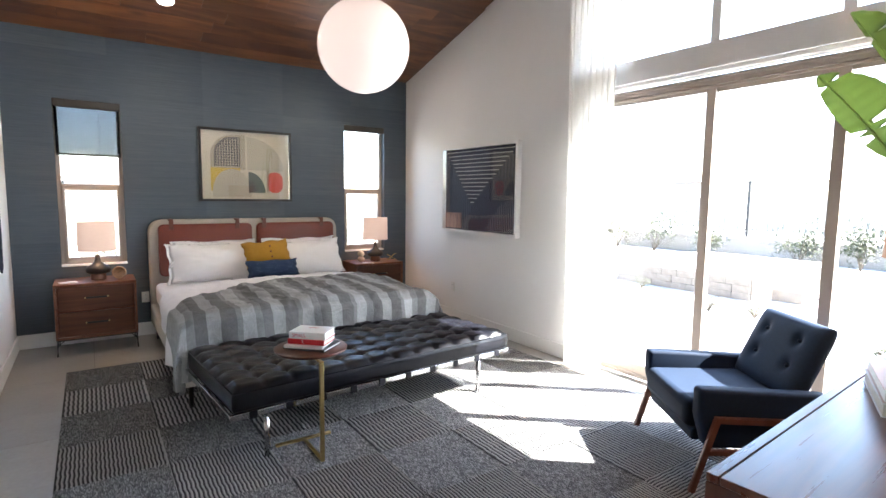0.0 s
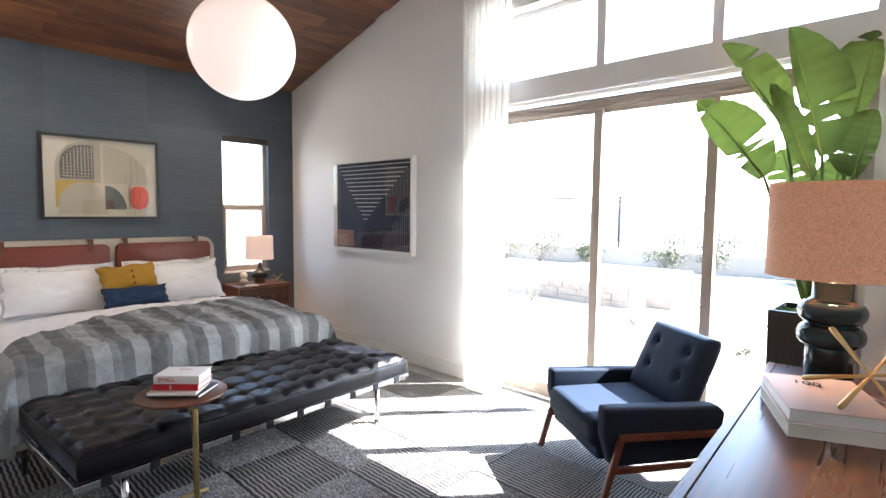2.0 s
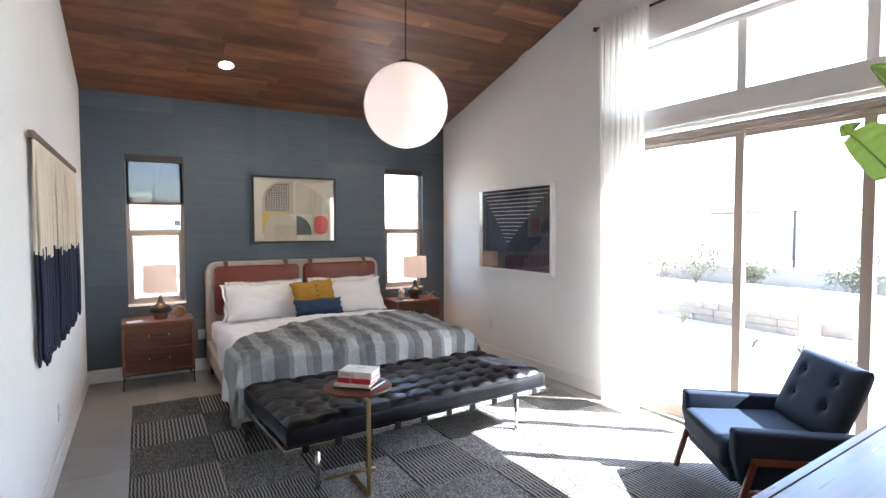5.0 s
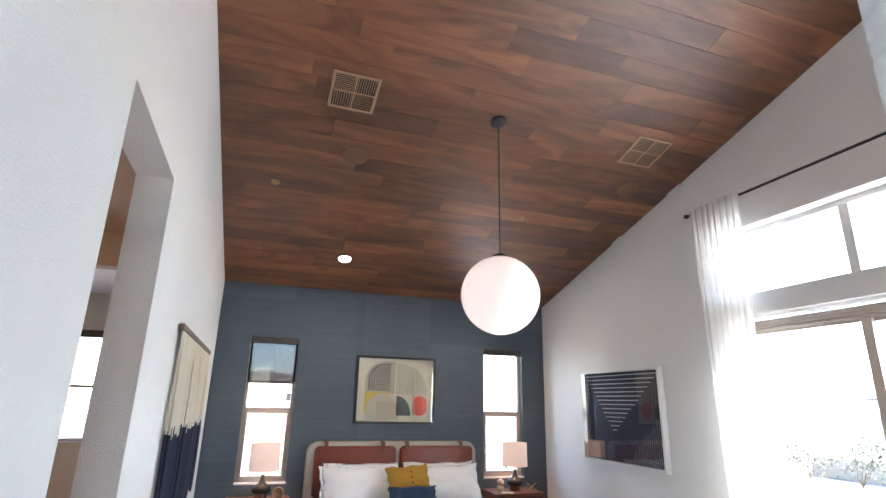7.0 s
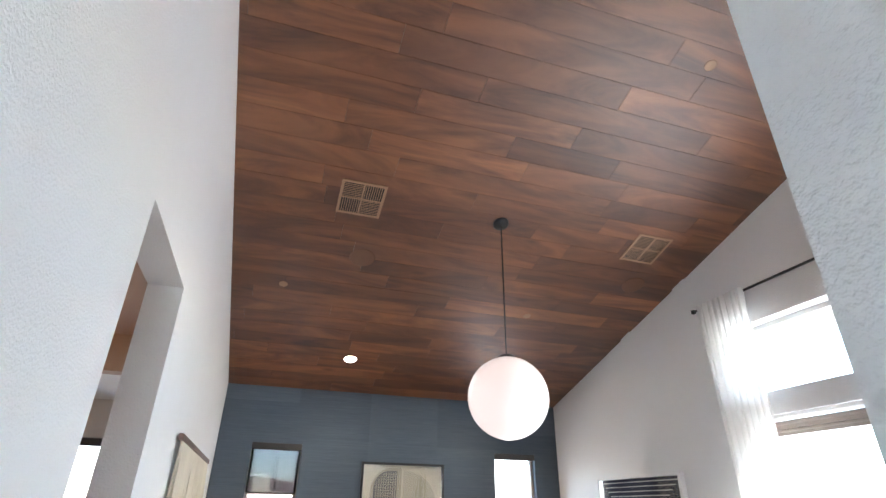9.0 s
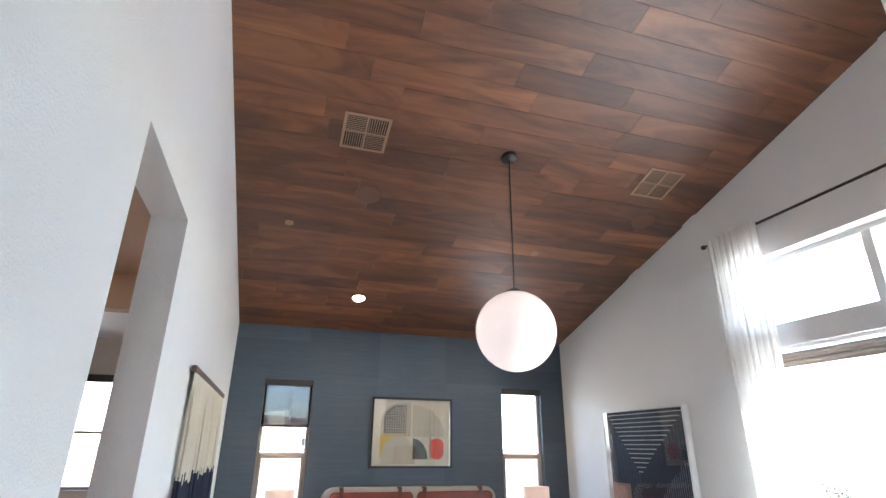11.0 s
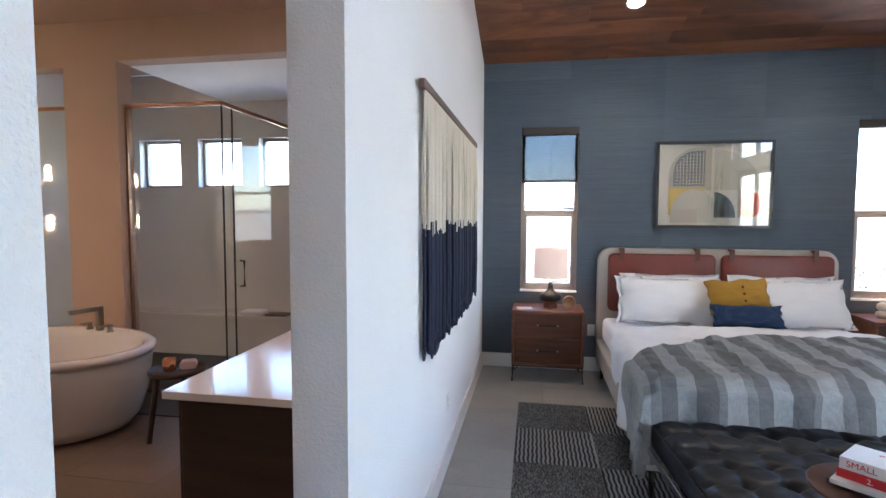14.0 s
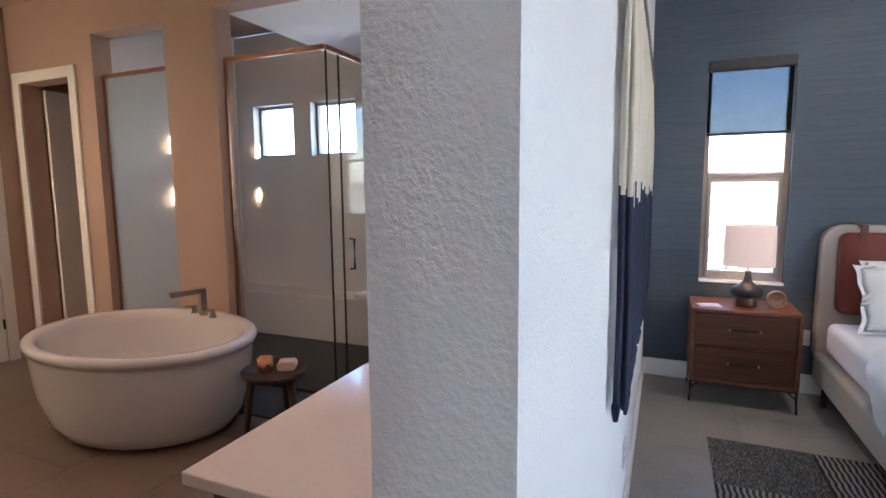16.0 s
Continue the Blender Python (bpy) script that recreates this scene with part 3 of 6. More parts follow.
for y0, y1, xa, xb in ((0.9, END - 0.2, -T, W + 0.75),):
    v = [bm.verts.new((x, y, ceil_z(y) + dz)) for x in (xa, xb) for y in (y0, y1) for dz in (0.006, 0.2)]
    for f in ((0, 1, 3, 2), (4, 6, 7, 5), (0, 2, 6, 4), (1, 5, 7, 3), (0, 4, 5, 1), (2, 3, 7, 6)):
        bm.faces.new([v[i] for i in f])
structure("roof", bm, M["black"], "unseen dark roof deck over the planks, blocks light", "roof")
# overhang out of view, its depth set to shade the clerestory
bm = bmesh.new()
box_bm(bm, (W + 0.2, WY0 - 1.2, 3.24), (W + 0.80, WY1 + 1.2, 3.36))
structure("eave", bm, M["stucco"], "unseen stucco eave that keeps sun off the clerestory", "roof")

# floor slab
bm = bmesh.new()
box_bm(bm, (BATH_X, END, -0.12), (W + 0.12, 0.1, -0.007))
structure("floor", bm, M["grout"], "grey grouted floor bed under large tiles", "floor")
floor = bpy.data.objects["floor"]


def floor_tiles():
    """Large porcelain tiles, sharing their meshes."""
    meshes = {}
    tw, tl = 0.61, 1.22

    def tile(x0, x1, y0, y1):
        key = (round(x1 - x0, 3), round(y1 - y0, 3), x0 < -0.1)
        if key not in meshes:
            b = bmesh.new()
            g = 0.0015
            box_bm(b, (g, g, -0.007), (key[0] - g, key[1] - g, 0.0), 0)
            meshes[key] = mesh_of(b, "floor_tile", M["floor_warm_lit" if key[2] else "floor"])
        ob = new("floor_tile", meshes[key])
        ob.location = (x0, y0, 0)
        ob.parent = floor
    for xa, xb, off in ((0.0, W, 0.0), (BATH_X, -T, 0.3)):
        col, x = 0, xa
        while x < xb - 0.01:
            xe = min(x + tw, xb)
            y = 0.0 + (tl / 2 if col % 2 else 0) + off
            while y > END:
                yt, yb = min(y, 0.0), max(y - tl, END)
                if yt - yb > 0.02:
                    tile(x, xe, yb, yt)
                y -= tl
            col += 1
            x = xe
    tile(-T, 0.0, OP0, OP1)


# baseboards
def base_run(p0, p1, side):
    (xa, ya), (xb, yb) = p0, p1
    nx, ny = side
    return (min(xa, xb, xa + nx * 0.015, xb + nx * 0.015), min(ya, yb, ya + ny * 0.015, yb + ny * 0.015), 0.0), (max(xa, xb, xa + nx * 0.015, xb + nx * 0.015), max(ya, yb, ya + ny * 0.015, yb + ny * 0.015), 0.14)


for n_, a, b, s in (("north", (0.0, 0.0), (W, 0.0), (0, -1)), ("east", (W, -0.016), (W, WY1 + 0.02), (-1, 0)), ("east_south", (W, WY0 - 0.02), (W, SOUTH), (-1, 0)),
                    ("west", (0.0, -0.016), (0.0, OP1), (1, 0)), ("west_south", (0.0, OP0), (0.0, END), (1, 0)), ("south", (HALL_X, SOUTH), (W - 0.016, SOUTH), (0, 1)), ("hall", (HALL_X, SOUTH), (HALL_X, END), (-1, 0))):
    lo, hi = base_run(a, b, s)
    bm = bmesh.new()
    box_bm(bm, lo, hi, 0, 0.004, 1)
    structure("baseboard", bm, M["trim"], "white painted baseboard", "baseboard")


# WINDOWS
def narrow_window(x0, x1, z0, z1, shade_drop, name):
    """A recessed single-hung window with a roller blind cassette."""
    w = thing(name, (x0, 0.07, z0), "narrow single-hung window with taupe frame and charcoal roller blind cassette", "window", "headboard wall windows", kind="structure")
    ww, hh = x1 - x0, z1 - z0
    fr = 0.035
    bm = bmesh.new()
    for lo, hi in (((0, 0, 0), (fr, 0.06, hh)), ((ww - fr, 0, 0), (ww, 0.06, hh)), ((fr, 0, 0), (ww - fr, 0.06, fr)), ((fr, 0, hh - fr), (ww - fr, 0.06, hh)), ((fr, -0.008, hh * 0.475), (ww - fr, 0.05, hh * 0.475 + 0.035))):
        box_bm(bm, lo, hi, 0, 0.003, 1)
    part("window_frame", bm, M["bronze"], w)
    bm = bmesh.new()
    q = hh * 0.475
    for lo, hi in (((fr, -0.012, fr), (fr + 0.028, 0.03, q)), ((ww - fr - 0.028, -0.012, fr), (ww - fr, 0.03, q)), ((fr + 0.028, -0.012, fr), (ww - fr - 0.028, 0.03, fr + 0.03)), ((fr + 0.028, -0.012, q - 0.03), (ww - fr - 0.028, 0.03, q))):
        box_bm(bm, lo, hi, 0, 0.003, 1)
    part("sash", bm, M["bronze"], w)
    for a, b in ((fr, q), (q + 0.035, hh - fr)):
        p = box_part("pane", (fr, 0.035, a), (ww - fr, 0.041, b), M["pane"], w)
        p.visible_shadow = False
    bm = bmesh.new()
    box_bm(bm, (0.002, -0.075, hh - 0.075), (ww - 0.002, -0.005, hh - 0.002), 0, 0.006)
    part("blind_cassette", bm, M["shade_grey"], w, "charcoal roller blind cassette")
    if shade_drop:
        s = box_part("blind", (0.012, -0.030, hh - shade_drop), (ww - 0.012, -0.028, hh - 0.06), M["pane_tint"], w, "lowered translucent solar blind")
        bm = bmesh.new()
        box_bm(bm, (0.012, -0.038, hh - shade_drop - 0.022), (ww - 0.012, -0.020, hh - shade_drop), 0, 0.004)
        part("bottom_bar", bm, M["shade_grey"], w)
    bm = bmesh.new()
    box_bm(bm, (-0.0, -0.078, -0.018), (ww, 0.0, 0.0), 0, 0.003)
    part("window_sill", bm, M["trim"], w, "pale sill")
    return w


narrow_window(0.383, 0.945, 0.803, 2.43, 0.52, "window_1")
narrow_window(3.396, 3.975, 0.803, 2.43, 0.0, "window_2")


def patio_doors():
    d = thing("patio_door", (W + 0.13, WY0, 0), "wide sliding glass patio door with taupe metal frame", "sliding door", kind="structure")
    ln = WY1 - WY0
    bm = bmesh.new()
    for lo, hi in (((0, 0, 2.37), (0.07, ln, 2.435)), ((0, 0, 0.0), (0.07, ln, 0.035)), ((0, 0, 0.035), (0.07, 0.045, 2.37)), ((0, ln - 0.045, 0.035), (0.07, ln, 2.37))):
        box_bm(bm, lo, hi, 0, 0.003, 1)
    part("door_frame", bm, M["bronze"], d)
    bm = bmesh.new()
    box_bm(bm, (-0.012, 0.05, 2.345), (0.0, ln - 0.05, 2.362), 0, 0.002, 1)
    box_bm(bm, (-0.012, 0.05, 2.40), (-0.001, ln - 0.05, 2.412), 0, 0.002, 1)
    part("track", bm, M["bronze"], d)
    edges = [0.045, 0.84, 1.66, ln - 0.045]
    for i, (a, b) in enumerate(zip(edges, edges[1:])):
        dx = 0.004 + 0.03 * (i % 2)
        lo_, hi_ = a - (0.035 if i else 0), b + (0.035 if i < 2 else 0)
        bm = bmesh.new()
        for lo, hi in (((dx, lo_, 0.036), (dx + 0.028, lo_ + 0.07, 2.369)), ((dx, hi_ - 0.07, 0.036), (dx + 0.028, hi_, 2.369)), ((dx, lo_ + 0.07, 0.036), (dx + 0.028, hi_ - 0.07, 0.12)), ((dx, lo_ + 0.07, 2.32), (dx + 0.028, hi_ - 0.07, 2.369))):
            box_bm(bm, lo, hi, 0, 0.003, 1)
        leaf = part("door_panel", bm, M["bronze"], d, "sliding door leaf")
        p = box_part("pane", (dx + 0.011, lo_ + 0.07, 0.12), (dx + 0.017, hi_ - 0.07, 2.32), M["pane"], leaf)
        p.visible_shadow = False
    c = thing("window_3", (W + 0.13, WY0, 2.645), "clerestory window of three lights over the patio door", "window", kind="structure")
    bm = bmesh.new()
    for lo, hi in (((0, 0, 0.54), (0.06, ln, 0.58)), ((0, 0, 0.0), (0.06, ln, 0.03)), ((0, 0, 0.03), (0.06, 0.04, 0.54)), ((0, ln - 0.04, 0.03), (0.06, ln, 0.54)), ((0, 0.805, 0.03), (0.06, 0.875, 0.54)), ((0, 1.62, 0.03), (0.06, 1.69, 0.54))):
        box_bm(bm, lo, hi, 0, 0.003, 1)
    part("window_frame", bm, M["trim"], c)
    for a, b in ((0.04, 0.805), (0.875, 1.62), (1.69, ln - 0.04)):
        p = box_part("pane", (0.025, a, 0.03), (0.031, b, 0.54), M["pane"], c)
        p.visible_shadow = False
    # stepped beam between door and clerestory
    bm = bmesh.new()
    box_bm(bm, (W + 0.03, WY0, 2.437), (W + 0.13, WY1, 2.62), 0, 0.004, 1)
    structure("beam", bm, M["white_wall"], "white painted beam between patio door and clerestory", "beam")


patio_doors()


# BATHROOM SHELL
def bathroom():
    bm = bmesh.new()
    holes = [(-3.95, -3.43, 1.86, 2.395), (-3.21, -2.68, 1.86, 2.395), (-2.47, -1.97, 1.86, 2.395), (-1.60, -1.05, 1.24, 2.395)]
    wall_bm(bm, "y", 0.002, 0.2, [BATH_X, -T / 2], [0, BATH_Z], holes)
    structure("wall_shower", bm, M["shower_tile"], "cream tiled shower wall with small square windows")
    bm = bmesh.new()
    wall_bm(bm, "y", PART, PART + 0.16, [BATH_X, -T - 0.001], [0, BATH_Z], [(-4.15, -3.34, -1, 2.765), (-2.84, -T - 0.001, -1, 2.795), (-5.125, -4.45, -1, 2.46)])
    structure("wall_partition", bm, M["beige_wall"], "beige partition wall with openings to the shower")
    bm = bmesh.new()
    wall_bm(bm, "x", BATH_X - 0.15, BATH_X, [END, 0.2], [0, BATH_Z], [])
    structure("wall_bath_west", bm, M["beige_wall"], "beige far wall of the bathroom")
    bm = bmesh.new()
    box_bm(bm, (BATH_X, END, BATH_Z), (-T - 0.001, 0.0, BATH_Z + 0.1))
    structure("bathroom_ceiling", bm, M["beige_wall"], "flat beige bathroom ceiling", "ceiling")
    bm = bmesh.new()
    box_bm(bm, (-4.42, PART + 0.16, 0), (-4.27, 0.0, BATH_Z))
    structure("wall_closet", bm, M["beige_wall"], "beige side wall between shower and closet")
    for i, (a, b, c, e) in enumerate(holes):
        w = thing("window_%d" % (4 + i), (a, 0.09, c), "small white-trimmed bathroom window" if i < 3 else "single-hung bathroom window with dark blind cassette", "window", "bathroom windows", kind="structure")
        bm = bmesh.new()
        ww, hh, fr = b - a, e - c, 0.03
        for lo, hi in (((0, 0, 0), (fr, 0.05, hh)), ((ww - fr, 0, 0), (ww, 0.05, hh)), ((fr, 0, 0), (ww - fr, 0.05, fr)), ((fr, 0, hh - fr), (ww - fr, 0.05, hh))):
            box_bm(bm, lo, hi, 0, 0.003, 1)
        if i == 3:
            box_bm(bm, (fr, -0.005, hh * 0.47), (ww - fr, 0.04, hh * 0.47 + 0.03), 0, 0.003, 1)
        part("window_frame", bm, M["bronze"], w)
        p = box_part("pane", (fr, 0.02, fr), (ww - fr, 0.026, hh - fr), M["pane"], w)
        p.visible_shadow = False
        if i == 3:
            bm = bmesh.new()
            box_bm(bm, (0.0, -0.08, hh - 0.08), (ww, -0.01, hh - 0.004), 0, 0.006)
            part("blind_cassette", bm, M["shade_grey"], w)


bathroom()


# window added behind the viewpoint to brighten hall walls and ceiling
def hall_fill_window():
    w = thing("window_8", (0.35, END - 0.12, 1.2), "added entry window, unseen, that lets daylight into the hall", "window", kind="structure")
    bm = bmesh.new()
    for lo, hi in (((0, 0, 0), (0.04, 0.06, 1.4)), ((0.46, 0, 0), (0.5, 0.06, 1.4)), ((0.04, 0, 0), (0.46, 0.06, 0.04)), ((0.04, 0, 1.36), (0.46, 0.06, 1.4))):
        box_bm(bm, lo, hi, 0, 0.003, 1)
    part("window_frame", bm, M["bronze"], w)
    p = box_part("pane", (0.04, 0.025, 0.04), (0.46, 0.031, 1.36), M["pane"], w)
    p.visible_shadow = False


hall_fill_window()


def bar_part(name, pts, r, material, parent, label="", sides=10):
    bm = bmesh.new()
    tube_bm(bm, pts, r, sides)
    return part(name, bm, material, parent, label)


def lathe_part(name, profile, material, parent=None, at=(0, 0, 0), label="", sides=32):
    bm = bmesh.new()
    lathe_bm(bm, profile, sides, at)
    return part(name, bm, material, parent, label)


def text_part(name, words, size, at, rot, material, parent):
    c = bpy.data.curves.new(name, "FONT")
    c.body, c.size, c.extrude, c.align_x, c.align_y = words, size, 0.0006, "CENTER", "CENTER"
    c.materials.append(material)
    ob = new(name, c)
    ob.parent = parent
    ob.matrix_basis = pose(*at, *rot)
    return ob


# BEDROOM: BED
BX0, BX1 = 1.155, 3.215
BCX = (BX0 + BX1) / 2


def bed():
    b = thing("bed", (0, 0, 0), "king bed with oatmeal linen frame and rust leather headboard cushions", "bed")
    bm = bmesh.new()
    slab_bm(bm, rounded(1.137, 3.236, 0.22, 1.245, 0.13, 8), -0.115, -0.01, "y", 0, 0, 0.02)
    part("headboard", bm, M["linen"], b, "oatmeal linen headboard with rounded corners")
    for x0, x1 in ((1.225, 2.185), (2.237, 3.178)):
        bm = bmesh.new()
        slab_bm(bm, rounded(x0, x1, 0.64, 1.197, 0.055, 6), -0.165, -0.116, "y", 0, 0.018, 0.02)
        part("headboard_cushion", bm, M["rust"], b, "rust leather cushion strapped to the headboard")
    for x in (1.348, 2.02, 2.317, 3.015):
        bm = bmesh.new()
        for lo, hi in (((x - 0.022, -0.172, 1.14), (x + 0.022, -0.166, 1.23)), ((x - 0.022, -0.172, 1.23), (x + 0.022, -0.004, 1.251)), ((x - 0.022, -0.008, 1.08), (x + 0.022, -0.003, 1.23))):
            box_bm(bm, lo, hi, 0, 0.002, 1)
        part("strap", bm, M["tan_strap"], b, "brown leather strap over the headboard")
    bm = bmesh.new()
    box_bm(bm, (BX0 - 0.03, -2.42, 0.16), (BX1 + 0.03, -0.12, 0.36), 0, 0.025, 3)
    part("side_rail", bm, M["linen"], b, "oatmeal linen rail")
    for x in (BX0 + 0.02, BX1 - 0.02):
        for y in (-0.25, -2.385):
            bar_part("leg", [(x, y, 0.17), (x, y, 0.0)], 0.016, M["black"], b)
    bm = bmesh.new()
    box_bm(bm, (BX0 + 0.02, -2.34, 0.361), (BX1 - 0.02, -0.18, 0.585), 0, 0.05, 4)
    part("mattress", bm, M["white_cloth"], b, "white mattress")


bed()


def drape_grid(name, mat_, s_half, v0, v1, lift, hem, seed, label, cat, edge_fn=None, nu=150, nv=110, foot=-2.42, off=0.0, wr=0.012):
    """Bedding that lies on the mattress and hangs over its sides and foot; s and v are lengths along the cloth."""
    half = (BX1 - BX0) / 2 + 0.015
    rc = 0.09
    bm = bmesh.new()
    uv = bm.loops.layers.uv.new("cloth")
    pts = {}

    def fold(d, lim):
        """distance along cloth -> (outward, drop)"""
        if d <= lim - rc:
            return d, 0.0
        a = (d - (lim - rc)) / rc
        if a < math.pi / 2:
            return lim - rc + rc * math.sin(a), rc * (1 - math.cos(a))
        return lim, rc + (d - (lim - rc) - rc * math.pi / 2)

    def fn(i, j):
        s = (i / nu * 2 - 1) * s_half
        vv0 = v0 if not edge_fn else edge_fn(s)
        v = vv0 + (v1 - vv0) * (j / nv)
        ox, dx = fold(abs(s), half)
        oy, dy = fold(v, -foot)
        out = max(dx, dy)
        ph = s * 5.0 if dy > dx else v * 5.0
        ripple = 0.022 * min(1.0, out / 0.25) * math.sin(ph * 2.1 + 1.3) + 0.012 * min(1, out / 0.3) * math.sin(ph * 5.3 + 2.6)
        x = BCX + math.copysign(ox + (ripple + 0.06 * out + off if dx > 0.05 else 0), s)
        y = -(oy + (ripple + 0.03 * out + off if dy > 0.05 else 0))
        z = 0.585 + lift - min(math.hypot(dx, dy), max(dx, dy) + 0.06) + 0.035 * (1 - min(1, abs(s) / half) ** 2.2) * 1.0
        p = Vector((s * 2.3 + seed, v * 2.0, 0))
        amp = wr * (1.0 if dx < 0.05 and dy < 0.05 else 0.6)
        n = noise.noise(p * 1.1) * 1.4 + abs(noise.noise(p * 2.4 + Vector((3, 1, 0)))) * 1.4 + noise.noise(p * 6.0) * 0.45 + (0.5 - abs(noise.noise(Vector((p.x * 1.2 + p.y * 1.6, p.y * 4.0 - p.x * 3, 2))))) * 1.1 + (0.4 - abs(noise.noise(Vector((p.x * 3.1 - p.y * 1.2, p.y * 3.3 + p.x * 2.2, 9))))) * 0.9
        z += n * amp
        zmin = hem + 0.03 * noise.noise(Vector((s * 3, v * 3, 5)))
        if z < zmin:
            z = zmin
        return Vector((x, y, z)), (s, v)
    vs = []
    for i in range(nu + 1):
        row = []
        for j in range(nv + 1):
            p, q = fn(i, j)
            vert = bm.verts.new(p)
            pts[vert] = q
            row.append(vert)
        vs.append(row)
    for i in range(nu):
        for j in range(nv):
            f = bm.faces.new((vs[i][j], vs[i + 1][j], vs[i + 1][j + 1], vs[i][j + 1]))
            f.smooth = True
            for lp in f.loops:
                lp[uv].uv = pts[lp.vert]
    ob = solo(name, bm, mat_, label, cat)
    md = ob.modifiers.new("thick", "SOLIDIFY")
    md.thickness, md.offset = 0.012, 1
    return ob


def coverlet_edge(s):
    """How far down the bed the coverlet's head end lies, across the cloth."""
    pts = [(-1.47, 1.98), (-1.05, 1.86), (-0.80, 1.66), (-0.40, 1.44), (0.0, 1.35), (0.45, 1.22), (0.90, 1.16), (1.05, 1.24), (1.47, 1.50)]
    for (a, va), (b, vb) in zip(pts, pts[1:]):
        if s <= b:
            q = min(1.0, max(0.0, (s - a) / (b - a)))
            return va + (vb - va) * (q * q * (3 - 2 * q)) + 0.018 * math.sin(s * 7)
    return pts[-1][1]


def duvet_edge(s):
    q = max(0.0, (abs(s) - 0.90) / 0.55)
    return 0.86 + 0.03 * math.sin(s * 4 + 1) + 0.62 * q ** 1.2 + (0.12 if s < 0 else 0.0) * min(1.0, max(0.0, -s))


drape_grid("duvet", M["white_cloth"], 1.44, 0.86, 2.05, 0.034, 0.14, 1.3, "white cotton duvet turned back over the bed", "duvet",
           edge_fn=duvet_edge, nu=170, nv=110, wr=0.010)
drape_grid("coverlet", M["coverlet"], 1.47, 0.72, 2.82, 0.074, 0.06, 4.1, "rumpled grey striped coverlet spread over the white duvet", "blanket",
           edge_fn=coverlet_edge, nu=220, nv=170, off=0.022, wr=0.018)


def pillow(name, w, h, t, at, tilt, yaw, mat_, label, flange=0.0, seed=1.0, roll=0.0):
    """A plump pillow standing in its own x-z plane."""
    bm = bmesh.new()
    n = 30

    def surf(side):
        def fn(a, b):
            u, v = a * 2 - 1, b * 2 - 1
            pinch = 1 - 0.07 * (1 - abs(v) ** 2) * abs(u) ** 3
            pinch2 = 1 - 0.07 * (1 - abs(u) ** 2) * abs(v) ** 3
            iu, iv = min(1, abs(u) * (1 + flange)), min(1, abs(v) * (1 + flange))
            th = max(0.0, (1 - iu ** 2.6)) ** 0.5 * max(0.0, (1 - iv ** 2.6)) ** 0.5
            p = Vector((u * 3 + seed, v * 3, side))
            wrk = (noise.noise(p) * 0.5 + noise.noise(p * 2.7) * 0.35 + abs(noise.noise(p * 1.7)) * 0.5) * 0.011
            edge = 1 - th
            return (u * w / 2 * pinch + 0.006 * math.sin(v * 9 + seed) * edge, side * (th * t / 2 + wrk * (0.25 + th)) + 0.012 * edge * math.sin(u * 7 + seed), v * h / 2 * pinch2 + 0.006 * math.sin(u * 7) * edge)
        return fn
    grid_bm(bm, n, n, surf(-1))
    grid_bm(bm, n, n, surf(1))
    bmesh.ops.remove_doubles(bm, verts=bm.verts, dist=0.0015)
    ob = solo(name, bm, mat_, label, "pillow")
    ob.matrix_basis = pose(*at, tilt, roll, yaw)
    return ob


for x, s in ((1.76, 1.0), (2.70, 4.0)):
    tagged(pillow("sleeping_pillow", 0.88, 0.46, 0.17, (x, -0.27, 0.80), -14, 0, M["white_cloth"], "plump white pillow leaning against the headboard", 0.12, s), group="bed pillows")
for x, s in ((1.71, 7.0), (2.70, 11.0)):
    tagged(pillow("sleeping_pillow", 0.92, 0.46, 0.20, (x, -0.44, 0.80), -30, 0, M["white_cloth"], "plump white pillow with a flanged edge", 0.12, s, roll=(1 if x < 2 else -1)), group="bed pillows")
mp = pillow("mustard_pillow", 0.50, 0.30, 0.13, (2.22, -0.62, 0.885), -24, 3, M["mustard"], "mustard yellow linen pillow with a row of buttons", 0.02, 3.0, roll=-4)
for q in (-0.06, 0.0, 0.06):
    bm = bmesh.new()
    bmesh.ops.create_uvsphere(bm, u_segments=10, v_segments=6, radius=0.011)
    o = part("button", bm, M["tan_strap"], mp)
    o.location = (0.02, -0.075, q)
pillow("lumbar_pillow", 0.56, 0.20, 0.12, (2.225, -0.80, 0.745), -32, 2, M["dotted"], "small navy dotted lumbar pillow", 0.02, 5.0)


